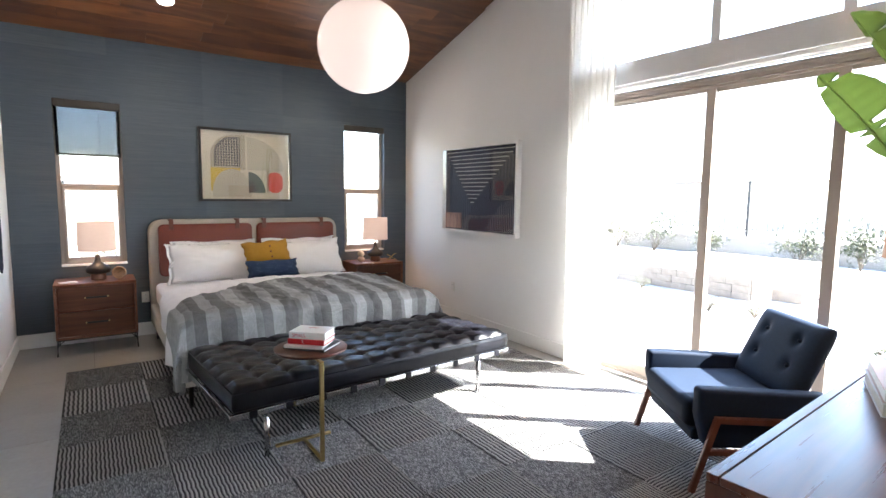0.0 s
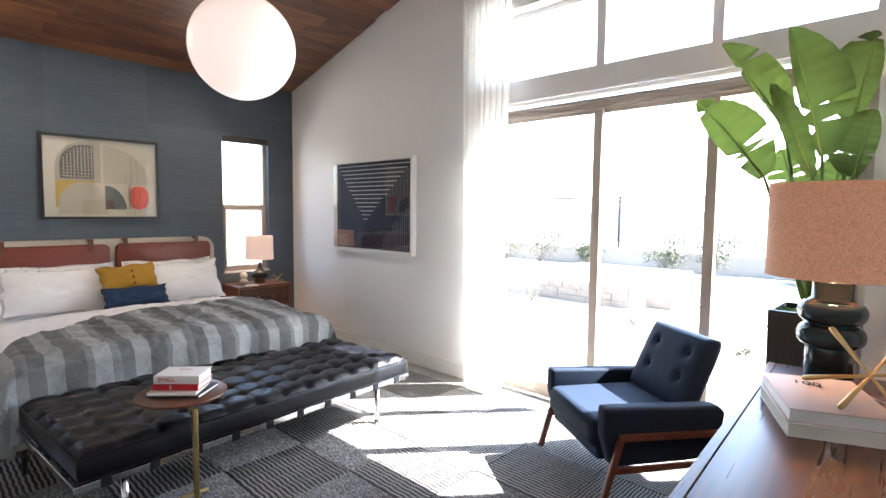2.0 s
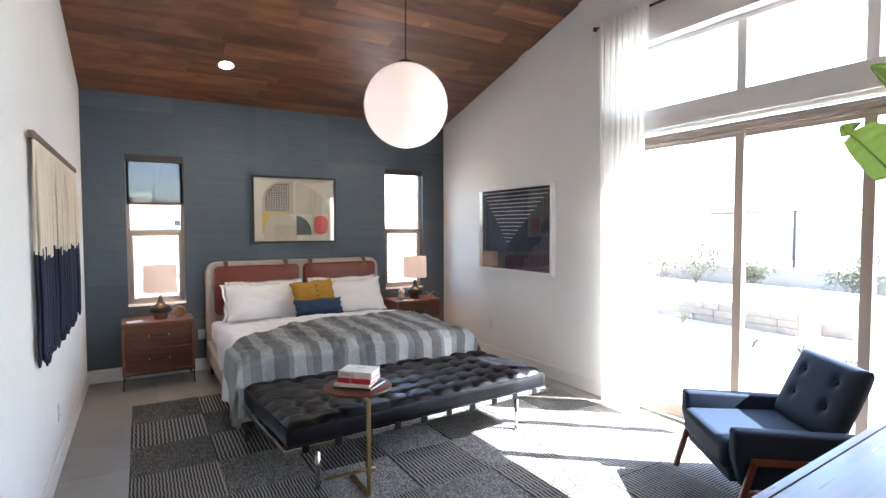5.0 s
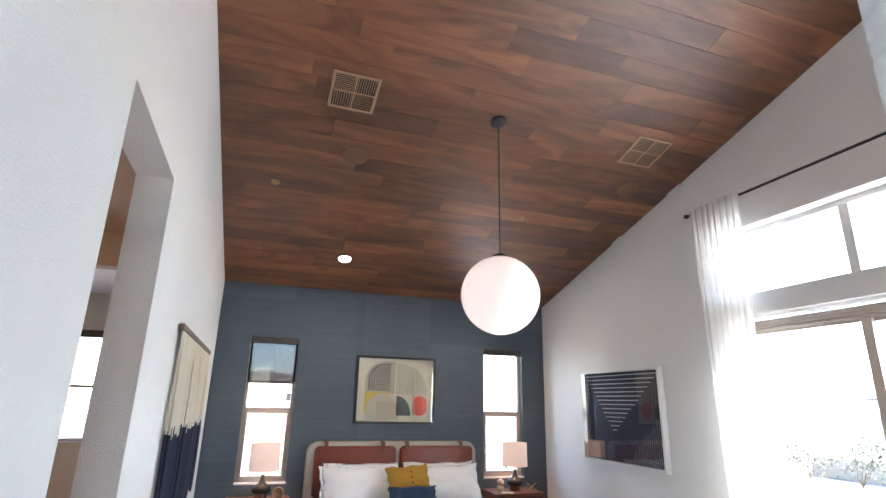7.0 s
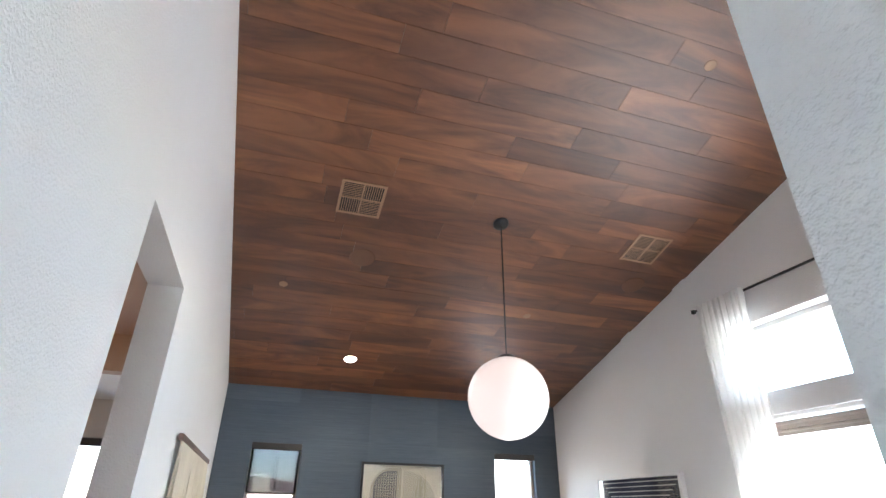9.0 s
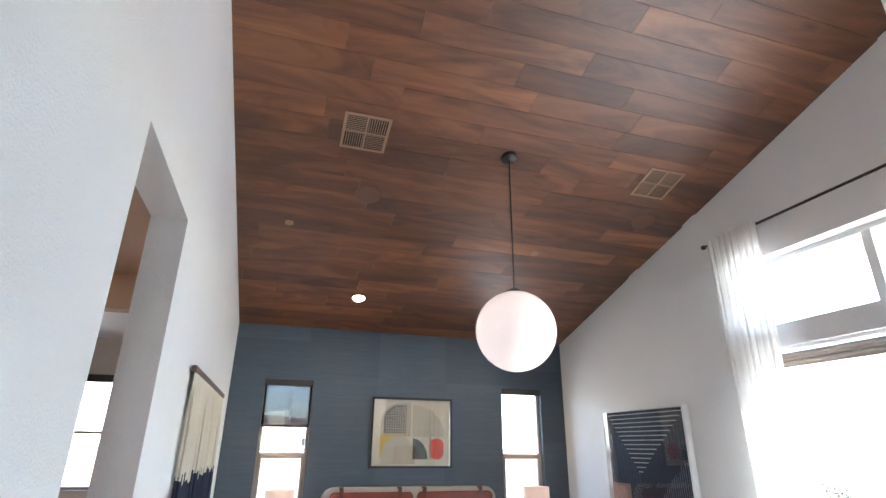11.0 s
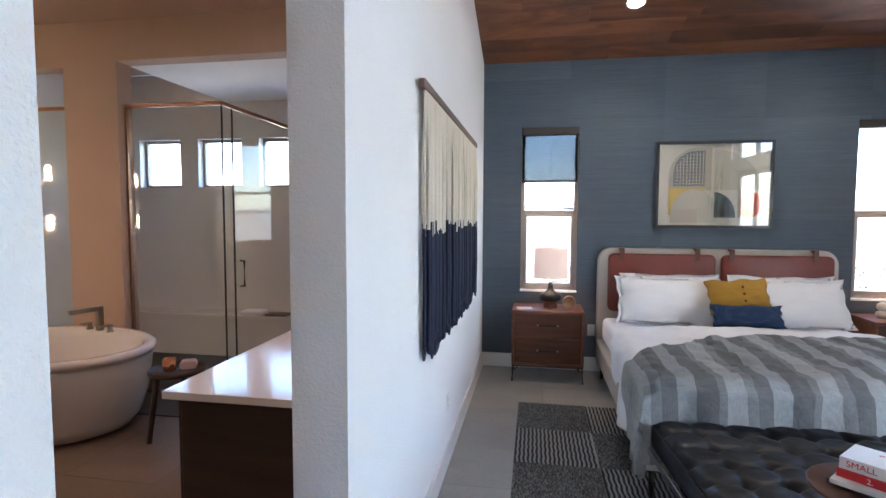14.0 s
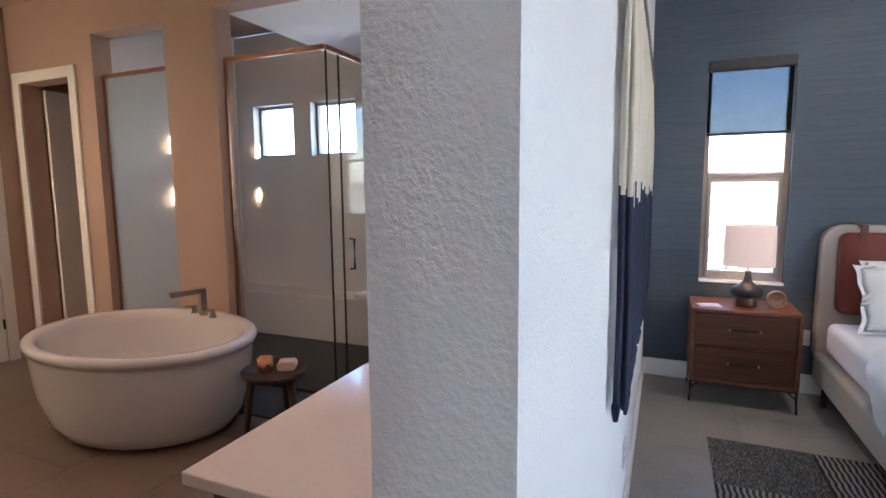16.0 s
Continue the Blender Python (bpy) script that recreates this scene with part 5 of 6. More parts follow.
def side_table():
    cx, cy, z = 1.705, -3.37, 0.62
    t = thing("side_table", (0, 0, 0), "small round side table with a stained wood top and brass base", "side table")
    lathe_part("tabletop", [(0, z - 0.020), (0.205, z - 0.020), (0.214, z - 0.014), (0.216, z - 0.004), (0.210, z), (0, z)], M["plumwood"], t, (cx, cy, 0), "round copper-stained wood top", 48)
    px, py = 1.677, -3.61
    bm = bmesh.new()
    box_bm(bm, (px - 0.011, py - 0.011, 0.0), (px + 0.011, py + 0.011, z - 0.034), 0, 0.002, 1)
    part("post", bm, M["brass"], t, "square brass post")
    bm = bmesh.new()
    box_bm(bm, (px - 0.011, py - 0.011, z - 0.033), (px + 0.011, cy + 0.1, z - 0.0205), 0, 0.002, 1)
    part("arm", bm, M["brass"], t)
    bm = bmesh.new()
    box_bm(bm, (px - 0.010, py + 0.012, 0.0), (px + 0.010, -3.315, 0.02), 0, 0.002, 1)
    part("foot", bm, M["brass"], t)
    bm = bmesh.new()
    box_bm(bm, (1.50, -3.314, 0.0), (1.85, -3.29, 0.022), 0, 0.002, 1)
    part("crossbar", bm, M["brass"], t)
    g = "books on the side table"
    b = book("book", 0.27, 0.21, 0.016, (1.715, -3.370, z + 0.001), -50, M["charcoal"], "thin charcoal book with pale pages", g, M["offwhite"])
    b = book("book", 0.235, 0.19, 0.016, (1.690, -3.380, z + 0.017), -42, M["offwhite"], "thin white paperback book", g)
    b = book("book", 0.23, 0.165, 0.030, (1.710, -3.375, z + 0.033), -46, M["red"], "red hardback book in a stack", g)
    text_part("spine_marks", "2.", 0.026, (-0.02, -0.083, 0.015), (90, 0, 0), M["offwhite"], b)
    b = book("book", 0.225, 0.16, 0.042, (1.715, -3.370, z + 0.063), -44, M["offwhite"], "thick white book with red lettering on top of a stack", g)
    text_part("title", "SMALL", 0.030, (-0.05, -0.0805, 0.021), (90, 0, 0), M["redink"], b)
    text_part("cover_title", "SMALL", 0.022, (0.0, 0.03, 0.042), (0, 0, 0), M["redink"], b)


side_table()


# GLOBE PENDANT AND CEILING FITTINGS
def pendant():
    gx, gy, gz, r = 2.165, -3.157, 2.50, 0.296
    p = thing("globe_pendant", (gx, gy, ceil_z(gy) - 0.013), "large lit opal glass globe pendant on a thin black cord", "pendant lamp")
    zc = ceil_z(gy) - 0.013
    bm = bmesh.new()
    bmesh.ops.create_uvsphere(bm, u_segments=64, v_segments=40, radius=r)
    for f in bm.faces:
        f.smooth = True
    for v in bm.verts:
        v.co.z += gz - zc
    part("globe", bm, M["globe"], p, "opal glass globe")
    lathe_part("collar", [(0.0, gz - zc + r + 0.02), (0.05, gz - zc + r + 0.018), (0.075, gz - zc + r - 0.004), (0.078, gz - zc + r - 0.016)], M["black"], p)
    bar_part("cord", [(0, 0, gz - zc + r + 0.018), (0, 0, -0.01)], 0.006, M["black"], p, "", 8)
    bm = bmesh.new()
    lathe_bm(bm, [(0, 0.002), (0.066, 0.002), (0.066, -0.016), (0.055, -0.028), (0.012, -0.034), (0, -0.034)], 32)
    for v in bm.verts:
        v.co.z -= v.co.y * SLOPE
    part("canopy", bm, M["black"], p, "black ceiling canopy")


pendant()


def on_ceiling(x, y, drop=0.0135):
    tilt = math.degrees(math.atan(SLOPE))
    return pose(x, y, ceil_z(y) - drop, -tilt, 0, 0)


def ceiling_fittings():
    first = thing("downlight", (0, 0, 0), "small round recessed ceiling downlight that is lit", "downlight", "ceiling downlights")
    lathe_part("trim_ring", [(0.062, 0.0), (0.078, 0.0), (0.078, -0.003), (0.064, -0.005), (0.062, 0.0)], M["trim"], first)
    lathe_part("lens", [(0, -0.003), (0.062, -0.002), (0.062, 0.0), (0, 0.0)], M["bulb"], first)
    first.matrix_basis = on_ceiling(1.308, -0.772)
    copy_thing(first, on_ceiling(2.958, -0.78))
    for x in (1.308, 2.958):
        spot_lamp("downlight_beam", (x, -0.775, ceil_z(-0.775) - 0.03), 2.5, (1.0, 0.8, 0.6))
    for x, y in ((1.10, -2.48), (3.84, -2.66)):
        s = thing("ceiling_speaker", (0, 0, 0), "round brown ceiling speaker grille", "speaker", "ceiling speakers")
        lathe_part("grille", [(0, -0.004), (0.108, -0.004), (0.116, -0.002), (0.116, 0.0), (0, 0.0)], M["speaker"], s)
        s.matrix_basis = on_ceiling(x, y)
    for x, y in ((0.46, -1.97), (2.985, -1.95), (2.98, -4.825)):
        s = thing("sprinkler_cover", (0, 0, 0), "small round brown sprinkler cover", "sprinkler", "sprinkler covers")
        lathe_part("cap", [(0, -0.004), (0.036, -0.004), (0.040, -0.002), (0.040, 0.0), (0, 0.0)], M["vent"], s)
        s.matrix_basis = on_ceiling(x, y)
    for x in (0.958, 3.645):
        v = thing("ceiling_vent", (0, 0, 0), "square tan metal air vent with four-way louvres", "vent", "ceiling air vents")
        hw = 0.178
        # near-black sheet stands in for the shade up inside the duct
        box_part("backing", (-hw + 0.01, -hw + 0.01, -0.003), (hw - 0.01, hw - 0.01, 0.0), M["slot"], v)
        bm = bmesh.new()
        for lo, hi in (((-hw, -hw, -0.009), (hw, -hw + 0.022, 0)), ((-hw, hw - 0.022, -0.009), (hw, hw, 0)), ((-hw, -hw + 0.022, -0.009), (-hw + 0.022, hw - 0.022, 0)), ((hw - 0.022, -hw + 0.022, -0.009), (hw, hw - 0.022, 0)), ((-0.006, -hw + 0.022, -0.009), (0.006, hw - 0.022, -0.003)), ((-hw + 0.022, -0.006, -0.0085), (hw - 0.022, 0.006, -0.003))):
            box_bm(bm, lo, hi)
        part("frame", bm, M["vent"], v)
        for qx, qy, along in ((-1, 1, 0), (1, 1, 1), (-1, -1, 1), (1, -1, 0)):
            for k_ in range(8):
                c = 0.016 + k_ * 0.0178
                sb = bmesh.new()
                if along:
                    box_bm(sb, (min(qx * 0.008, qx * 0.155), qy * c - 0.0025, -0.008), (max(qx * 0.008, qx * 0.155), qy * c + 0.0025, -0.004))
                else:
                    box_bm(sb, (qx * c - 0.0025, min(qy * 0.008, qy * 0.155), -0.008), (qx * c + 0.0025, max(qy * 0.008, qy * 0.155), -0.004))
                part("slat", sb, M["vent"], v)
        v.matrix_basis = on_ceiling(x, -3.152)


ceiling_fittings()


# CURTAIN
def curtains():
    x = W - 0.085
    rod = thing("curtain_rod", (0, 0, 0), "thin black curtain rod over the patio doors", "curtain rod")
    bar_part("bar", [(x, -2.98, 3.48), (x, -6.40, 3.48)], 0.011, M["black"], rod)
    box_part("end_cap", (x - 0.016, -2.98, 3.462), (x + 0.016, -2.95, 3.498), M["black"], rod, bevel=0.003)
    for y in (-3.0, -6.15):
        bar_part("bracket", [(x, y, 3.48), (W, y, 3.48)], 0.007, M["black"], rod)

    def panel(y0, y1, y0b, y1b, folds, seed, lab):
        rg = random.Random(seed)
        ph = [rg.uniform(0, 6.28) for _ in range(4)]

        def fn(a, b):
            z = 3.50 - b * 3.485
            ya, yb = y0 + (y0b - y0) * b, y1 + (y1b - y1) * b
            env = 0.018 + 0.016 * b
            dx = env * math.sin(2 * math.pi * folds * a + ph[0] + 0.5 * math.sin(b * 3 + ph[1])) + 0.007 * math.sin(2 * math.pi * folds * 2.3 * a + ph[2] + b * 2)
            y = ya + (yb - ya) * a + 0.012 * math.sin(2 * math.pi * folds * a * 1.0 + ph[3] + b * 2.2)
            head = 0.012 * math.sin(2 * math.pi * folds * a) if b < 0.02 else 0
            return (x - 0.035 + dx, y, z + head)
        bm = bmesh.new()
        grid_bm(bm, 120, 60, fn)
        c = solo("curtain", bm, M["curtain"], lab, "curtain", "patio door curtains")
    panel(-3.06, -3.60, -3.12, -3.53, 8, 2, "white sheer curtain panel gathered beside the patio doors")
    panel(-6.02, -6.20, -6.04, -6.22, 3, 9, "white sheer curtain panel gathered in the corner")


curtains()


# ARMCHAIR
def armchair():
    c = thing("armchair", (3.73, -4.86, 0), "navy velvet armchair with a buttoned back and copper-stained wood frame", "armchair", turn=-125)
    bm = bmesh.new()
    box_bm(bm, (-0.29, -0.40, 0.30), (0.29, 0.20, 0.46), 0, 0.045, 4)
    part("seat_cushion", bm, M["navy"], c, "navy velvet seat cushion")
    bm = bmesh.new()
    box_bm(bm, (-0.29, -0.36, 0.235), (0.29, 0.28, 0.299), 0, 0.015, 2)
    part("seat_frame", bm, M["navy"], c)
    # raked back
    bm = bmesh.new()
    wv_ = 0.295
    def fn(side):
        def g(a, b):
            u, z = (a * 2 - 1), b
            thick = 0.060 * (1 - abs(u) ** 6) ** 0.4 * (1 - abs(2 * b - 1) ** 6) ** 0.4
            xx = u * wv_ * (1 - 0.02 * b)
            yy = 0.185 + 0.185 * b
            zz = 0.44 + 0.415 * b
            dim = 0
            for bx in (-0.5, 0.5):
                for bz in (0.38, 0.72):
                    dim += 0.022 * math.exp(-(((u - bx) * wv_) ** 2 + ((b - bz) * 0.42) ** 2) / 0.0011)
            off = (thick - (dim if side < 0 else 0)) * side
            return (xx, yy + off * 0.92, zz - off * 0.4)
        return g
    grid_bm(bm, 48, 40, fn(-1))
    grid_bm(bm, 48, 40, fn(1))
    bmesh.ops.remove_doubles(bm, verts=bm.verts, dist=0.002)
    part("backrest", bm, M["navy"], c, "buttoned navy velvet backrest")
    for bx in (-0.5, 0.5):
        for bz in (0.38, 0.72):
            bm = bmesh.new()
            bmesh.ops.create_uvsphere(bm, u_segments=12, v_segments=8, radius=0.011)
            o = part("button", bm, M["navy"], c)
            o.location = (bx * wv_, 0.185 + 0.185 * bz - 0.043, 0.44 + 0.415 * bz + 0.018)
    for s in (-1, 1):
        xa, xb = sorted((s * 0.297, s * 0.385))
        bm = bmesh.new()
        # armrest panel: front taller, tapering to the back
        prof = [(-0.375, 0.555), (0.30, 0.53), (0.345, 0.49), (0.315, 0.235), (-0.325, 0.235), (-0.375, 0.40)]
        A = [bm.verts.new((xa, y, z)) for y, z in prof]
        B = [bm.verts.new((xb, y, z)) for y, z in prof]
        bm.faces.new(A)
        bm.faces.new(B[::-1])
        for i in range(len(prof)):
            j = (i + 1) % len(prof)
            bm.faces.new((A[i], B[i], B[j], A[j]))
        bmesh.ops.bevel(bm, geom=list(bm.edges), offset=0.022, segments=4, profile=0.5, affect="EDGES")
        for f in bm.faces:
            f.smooth = True
        part("armrest", bm, M["navy"], c, "padded navy velvet arm")
        # wood side frame: front leg, top bar, back leg, lower bar
        bm = bmesh.new()
        xo = s * 0.400

        def bar(p, q, w0=0.018, d0=0.013):
            p, q = Vector((xo, *p)), Vector((xo, *q))
            d = (q - p).normalized()
            n = Vector((0, -d.z, d.y))
            vs = [bm.verts.new(pt + Vector((sx * d0, 0, 0)) + n * sy * w0) for pt in (p, q) for sx, sy in ((-1, -1), (1, -1), (1, 1), (-1, 1))]
            for f in ((0, 1, 2, 3), (7, 6, 5, 4), (0, 4, 5, 1), (1, 5, 6, 2), (2, 6, 7, 3), (3, 7, 4, 0)):
                bm.faces.new([vs[i] for i in f])
        bar((-0.40, 0.0), (-0.285, 0.40), 0.017)
        bar((-0.30, 0.40), (0.30, 0.385), 0.017)
        bar((0.30, 0.40), (0.345, 0.0), 0.017)
        bar((-0.335, 0.225), (0.315, 0.225), 0.015)
        bmesh.ops.bevel(bm, geom=list(bm.edges), offset=0.004, segments=2, affect="EDGES")
        part("side_frame", bm, M["plumwood"], c, "copper-stained wood side frame with legs")


armchair()


# CONSOLE WITH LAMP, BOOKS, STAR
CZ = 0.87


def console():
    x0, x1, y0, y1 = 0.0, 1.69, -0.50, 0.0
    c = thing("console", (1.857, -5.715, 0), "long walnut console cabinet standing along the wall", "console", turn=3.8)
    bm = bmesh.new()
    box_bm(bm, (x0, y0, CZ - 0.022), (x1, y1 - 0.034, CZ), 0, 0.002, 1)
    box_bm(bm, (x0, y1 - 0.031, CZ - 0.022), (x1, y1, CZ), 0, 0.002, 1)
    part("top", bm, M["console_top"], c, "oiled walnut top with a routed front edge")
    bm = bmesh.new()
    box_bm(bm, (x0, y0 + 0.001, 0.16), (x0 + 0.024, y1, CZ - 0.0225), 0, 0.002, 1)
    box_bm(bm, (x1 - 0.024, y0 + 0.001, 0.16), (x1, y1, CZ - 0.0225), 0, 0.002, 1)
    box_bm(bm, (x0 + 0.024, y0 + 0.001, 0.16), (x1 - 0.024, y1 - 0.002, 0.184), 0)
    box_bm(bm, (x0 + 0.024, y0 + 0.001, 0.184), (x1 - 0.024, y0 + 0.015, CZ - 0.0225), 0)
    part("body", bm, M["walnut"], c)
    n = 3
    wd = (x1 - x0 - 0.048) / n
    for i in range(n):
        xa = x0 + 0.024 + i * wd
        dr = box_part("door", (xa + 0.002, y1 - 0.024, 0.187), (xa + wd - 0.002, y1 - 0.004, CZ - 0.026), M["walnut"], c, bevel=0.002)
        box_part("handle", (xa + wd - 0.06, y1 - 0.004, 0.42), (xa + wd - 0.05, y1 + 0.012, 0.56), M["black"], dr, bevel=0.002)
    for x in (x0 + 0.08, x1 - 0.08):
        for y in (y0 + 0.06, y1 - 0.06):
            bar_part("leg", [(x, y, 0.16), (x, y, 0.0)], 0.014, M["black"], c)


console()


def console_lamp():
    l = thing("ceramic_lamp", (3.45, -5.84, CZ), "lit linen drum lamp on a stacked dark teal ceramic base", "lamp")
    prof = [(0, 0), (0.084, 0), (0.088, 0.004), (0.088, 0.135)]
    for zc in (0.185, 0.285):
        prof += [(0.088, zc - 0.048)] + [(0.084 + 0.040 * math.cos(a), zc + 0.048 * math.sin(a)) for a in [radians(-80 + 16 * i) for i in range(11)]] + [(0.088, zc + 0.048)]
    prof += [(0.074, 0.342), (0.074, 0.41), (0.070, 0.416), (0, 0.416)]
    lathe_part("base", prof, M["glaze"], l, label="glossy dark teal ceramic base of stacked rings", sides=64)
    lathe_part("neck", [(0.014, 0.414), (0.014, 0.46), (0.006, 0.465), (0.006, 0.80), (0, 0.80)], M["brass"], l)
    bm = bmesh.new()
    lathe_bm(bm, [(0.250, 0.435), (0.250, 0.825), (0.246, 0.825), (0.246, 0.435), (0.250, 0.435)], 72)
    part("shade", bm, M["shade_big"], l, "natural linen drum shade")
    for z in (0.437, 0.823):
        bm = bmesh.new()
        n_ = 72
        pts = [(0.2502 * math.cos(2 * math.pi * i / n_), 0.2502 * math.sin(2 * math.pi * i / n_), z) for i in range(n_ + 1)]
        tube_bm(bm, pts, 0.0028, 6, caps=False)
        part("shade_trim", bm, M["shade_big"], l)
    d = bpy.data.lights.new("console_bulb", "POINT")
    d.energy, d.color, d.shadow_soft_size = 1.6, WARM, 0.05
    o = new("console_bulb", d)
    o.location = (3.45, -5.84, CZ + 0.66)
    cord = thing("lamp_cord", (0, 0, 0), "clear twisted lamp cord lying over the console", "cord")
    bar_part("wire", [(3.38, -5.90, CZ + 0.004), (3.31, -5.96, CZ + 0.004), (3.25, -6.01, CZ + 0.004), (3.20, -6.06, CZ + 0.004), (3.17, -6.11, CZ + 0.004), (3.16, -6.15, CZ - 0.02), (3.15, -6.18, CZ - 0.2), (3.15, -6.20, 0.01)], 0.003, M["cream"], cord)


console_lamp()
g = "books on the console"
book("book", 0.40, 0.29, 0.044, (2.87, -5.895, CZ + 0.001), 23, M["offwhite"], "thick pale hardback book at the bottom of a pair", g)
b_ = book("book", 0.395, 0.285, 0.044, (2.875, -5.895, CZ + 0.0455), 22.5, M["blush"], "thick blush hardback book with a black numeral", g, M["offwhite"])
text_part("title", "100", 0.060, (0.108, 0.02, 0.0442), (0, 0, -100), M["ink"], b_)


def star():
    s = thing("brass_star", (2.975, -6.01, CZ), "large brass jack sculpture of crossed tapered rods on the console", "ornament")
    ctr = Vector((0, 0, 0.155))
    for d in ((0.030, 0.12, 0.142), (0.265, -0.050, 0.052), (-0.005, -0.19, 0.052)):
        d = Vector(d)
        a, b = ctr - d, ctr + d
        lift = max(0, 0.006 - a.z)
        a.z += lift
        mid = (a + b) / 2
        bm = bmesh.new()
        tube_bm(bm, [a, a + (mid - a) * 0.06, mid, b + (mid - b) * 0.06, b], 0.006, 12, radii=[0.007, 0.010, 0.0045, 0.010, 0.007])
        part("rod", bm, M["brass"], s, "tapered brass rod")


star()


# PLANT IN A BLACK PLANTER
def plant():
    px, py = 4.085, -5.70
    p = thing("planter", (px, py, 0), "tall square matt black planter with moss beside the patio doors", "planter", turn=0)
    hw, h = 0.185, 1.06
    bm = bmesh.new()
    o = [(-hw, -hw), (hw, -hw), (hw, hw), (-hw, hw)]
    i_ = [(-hw + 0.02, -hw + 0.02), (hw - 0.02, -hw + 0.02), (hw - 0.02, hw - 0.02), (-hw + 0.02, hw - 0.02)]
    lo = [bm.verts.new((x * 0.93, y * 0.93, 0)) for x, y in o]
    hi = [bm.verts.new((x, y, h)) for x, y in o]
    ti = [bm.verts.new((x, y, h)) for x, y in i_]
    bi = [bm.verts.new((x, y, h - 0.08)) for x, y in i_]
    for ra, rb in ((lo, hi), (hi, ti), (ti, bi)):
        for k_ in range(4):
            bm.faces.new((ra[k_], ra[(k_ + 1) % 4], rb[(k_ + 1) % 4], rb[k_]))
    bm.faces.new(lo)
    bm.faces.new(bi)
    part("pot", bm, M["black"], p)
    bm = bmesh.new()
    grid_bm(bm, 24, 24, lambda a, b: ((a - 0.5) * 0.328, (b - 0.5) * 0.328, h - 0.035 + 0.03 * noise.noise(Vector((a * 7, b * 7, 1))) + 0.012 * noise.noise(Vector((a * 22, b * 22, 4)))))
    part("moss", bm, M["moss"], p, "green moss top")
    pl = thing("strelitzia_plant", (px, py, h - 0.03), "leafy giant bird of paradise with broad split green leaves", "plant")
    rg = random.Random(8)

    def leaf(base, tip0, tip1, width, split, twist):
        """A stalk from base to tip0, then a blade to tip1."""
        base, tip0, tip1 = Vector(base), Vector(tip0), Vector(tip1)
        bm = bmesh.new()
        tube_bm(bm, [base, base.lerp(tip0, 0.5) + Vector((0, 0, 0.02)), tip0], 0.01, 8, radii=[0.016, 0.011, 0.007])
        part("stalk", bm, M["stem"], pl)
        ax = (tip1 - tip0)
        ln = ax.length
        d = ax.normalized()
        side = d.cross(Vector(twist)).normalized()
        up = side.cross(d).normalized()
        bm = bmesh.new()
        n = 34
        gaps = sorted(rg.uniform(0.15, 0.9) for _ in range(split))
        for sgn in (-1, 1):
            prev = None
            half = width[0] if sgn < 0 else width[1]
            for i in range(n + 1):
                t = i / n
                bend = -0.10 * ln * t * t
                wv2 = half * (math.sin(math.pi * min(1, t * 0.94 + 0.045)) ** 0.62) * (1 - 0.12 * t)
                cut = 1.0
                for g_ in gaps:
                    if abs(t - g_ - sgn * 0.02) < 0.020:
                        cut = 0.18
                row = []
                for j in range(7):
                    q = j / 6
                    ww = wv2 * q * cut
                    sag = -0.22 * half * q * q + 0.10 * half * q + 0.006 * math.sin(t * 60) * q
                    row.append(bm.verts.new(tip0 + d * (ln * t + 0.10 * ww) + side * sgn * ww + up * sag + Vector((0, 0, bend))))
                if prev:
                    for j in range(6):
                        f = bm.faces.new((prev[j], prev[j + 1], row[j + 1], row[j]))
                        f.smooth = True
                prev = row
        part("leaf", bm, M["leaf"], pl, "broad split leaf")
        bm = bmesh.new()
        tube_bm(bm, [tip0 + d * ln * t + Vector((0, 0, -0.10 * ln * t * t - 0.003)) for t in (0, 0.25, 0.5, 0.75, 1.0)], 0.006, 6, radii=[0.007, 0.006, 0.005, 0.003, 0.0015])
        part("midrib", bm, M["stem"], pl)
    V = (-0.95, -0.25, 0.15)
    leaf((-0.02, 0.03, 0), (-0.235, 0.225, 0.726), (-0.235, 0.57, 1.22), (0.085, 0.185), 3, V)
    leaf((0.0, 0.02, 0), (-0.135, 0.168, 0.995), (-0.135, 0.486, 1.54), (0.025, 0.160), 1, V)
    leaf((0.02, 0.0, 0), (-0.135, -0.003, 0.827), (-0.135, 0.166, 1.57), (0.045, 0.215), 2, V)
    leaf((-0.03, -0.02, 0), (-0.235, 0.02, 0.719), (-0.235, 0.213, 1.26), (0.055, 0.080), 0, (-0.8, -0.5, 0.1))
    leaf((0.04, -0.02, 0), (0.035, -0.10, 1.02), (0.055, -0.17, 1.50), (0.175, 0.07), 1, V)
    leaf((0.03, -0.03, 0), (-0.035, -0.12, 0.724), (-0.015, -0.19, 1.09), (0.165, 0.06), 1, (-0.9, -0.2, 0.4))
    leaf((0.0, 0.04, 0), (0.015, 0.11, 0.56), (0.015, 0.20, 0.93), (0.11, 0.12), 3, V)
    leaf((0.02, 0.02, 0), (0.05, -0.02, 0.50), (0.06, -0.06, 0.90), (0.11, 0.10), 2, V)
    bm = bmesh.new()
    for k_ in range(4):
        a = k_ * 1.7
        tube_bm(bm, [(0.03 * math.cos(a), 0.03 * math.sin(a), 0), (0.02 * math.cos(a), 0.02 * math.sin(a), 0.3)], 0.02, 7, radii=[0.028, 0.014])
    part("trunk", bm, M["brownclay"], pl, "brown sheathed trunk")


plant()


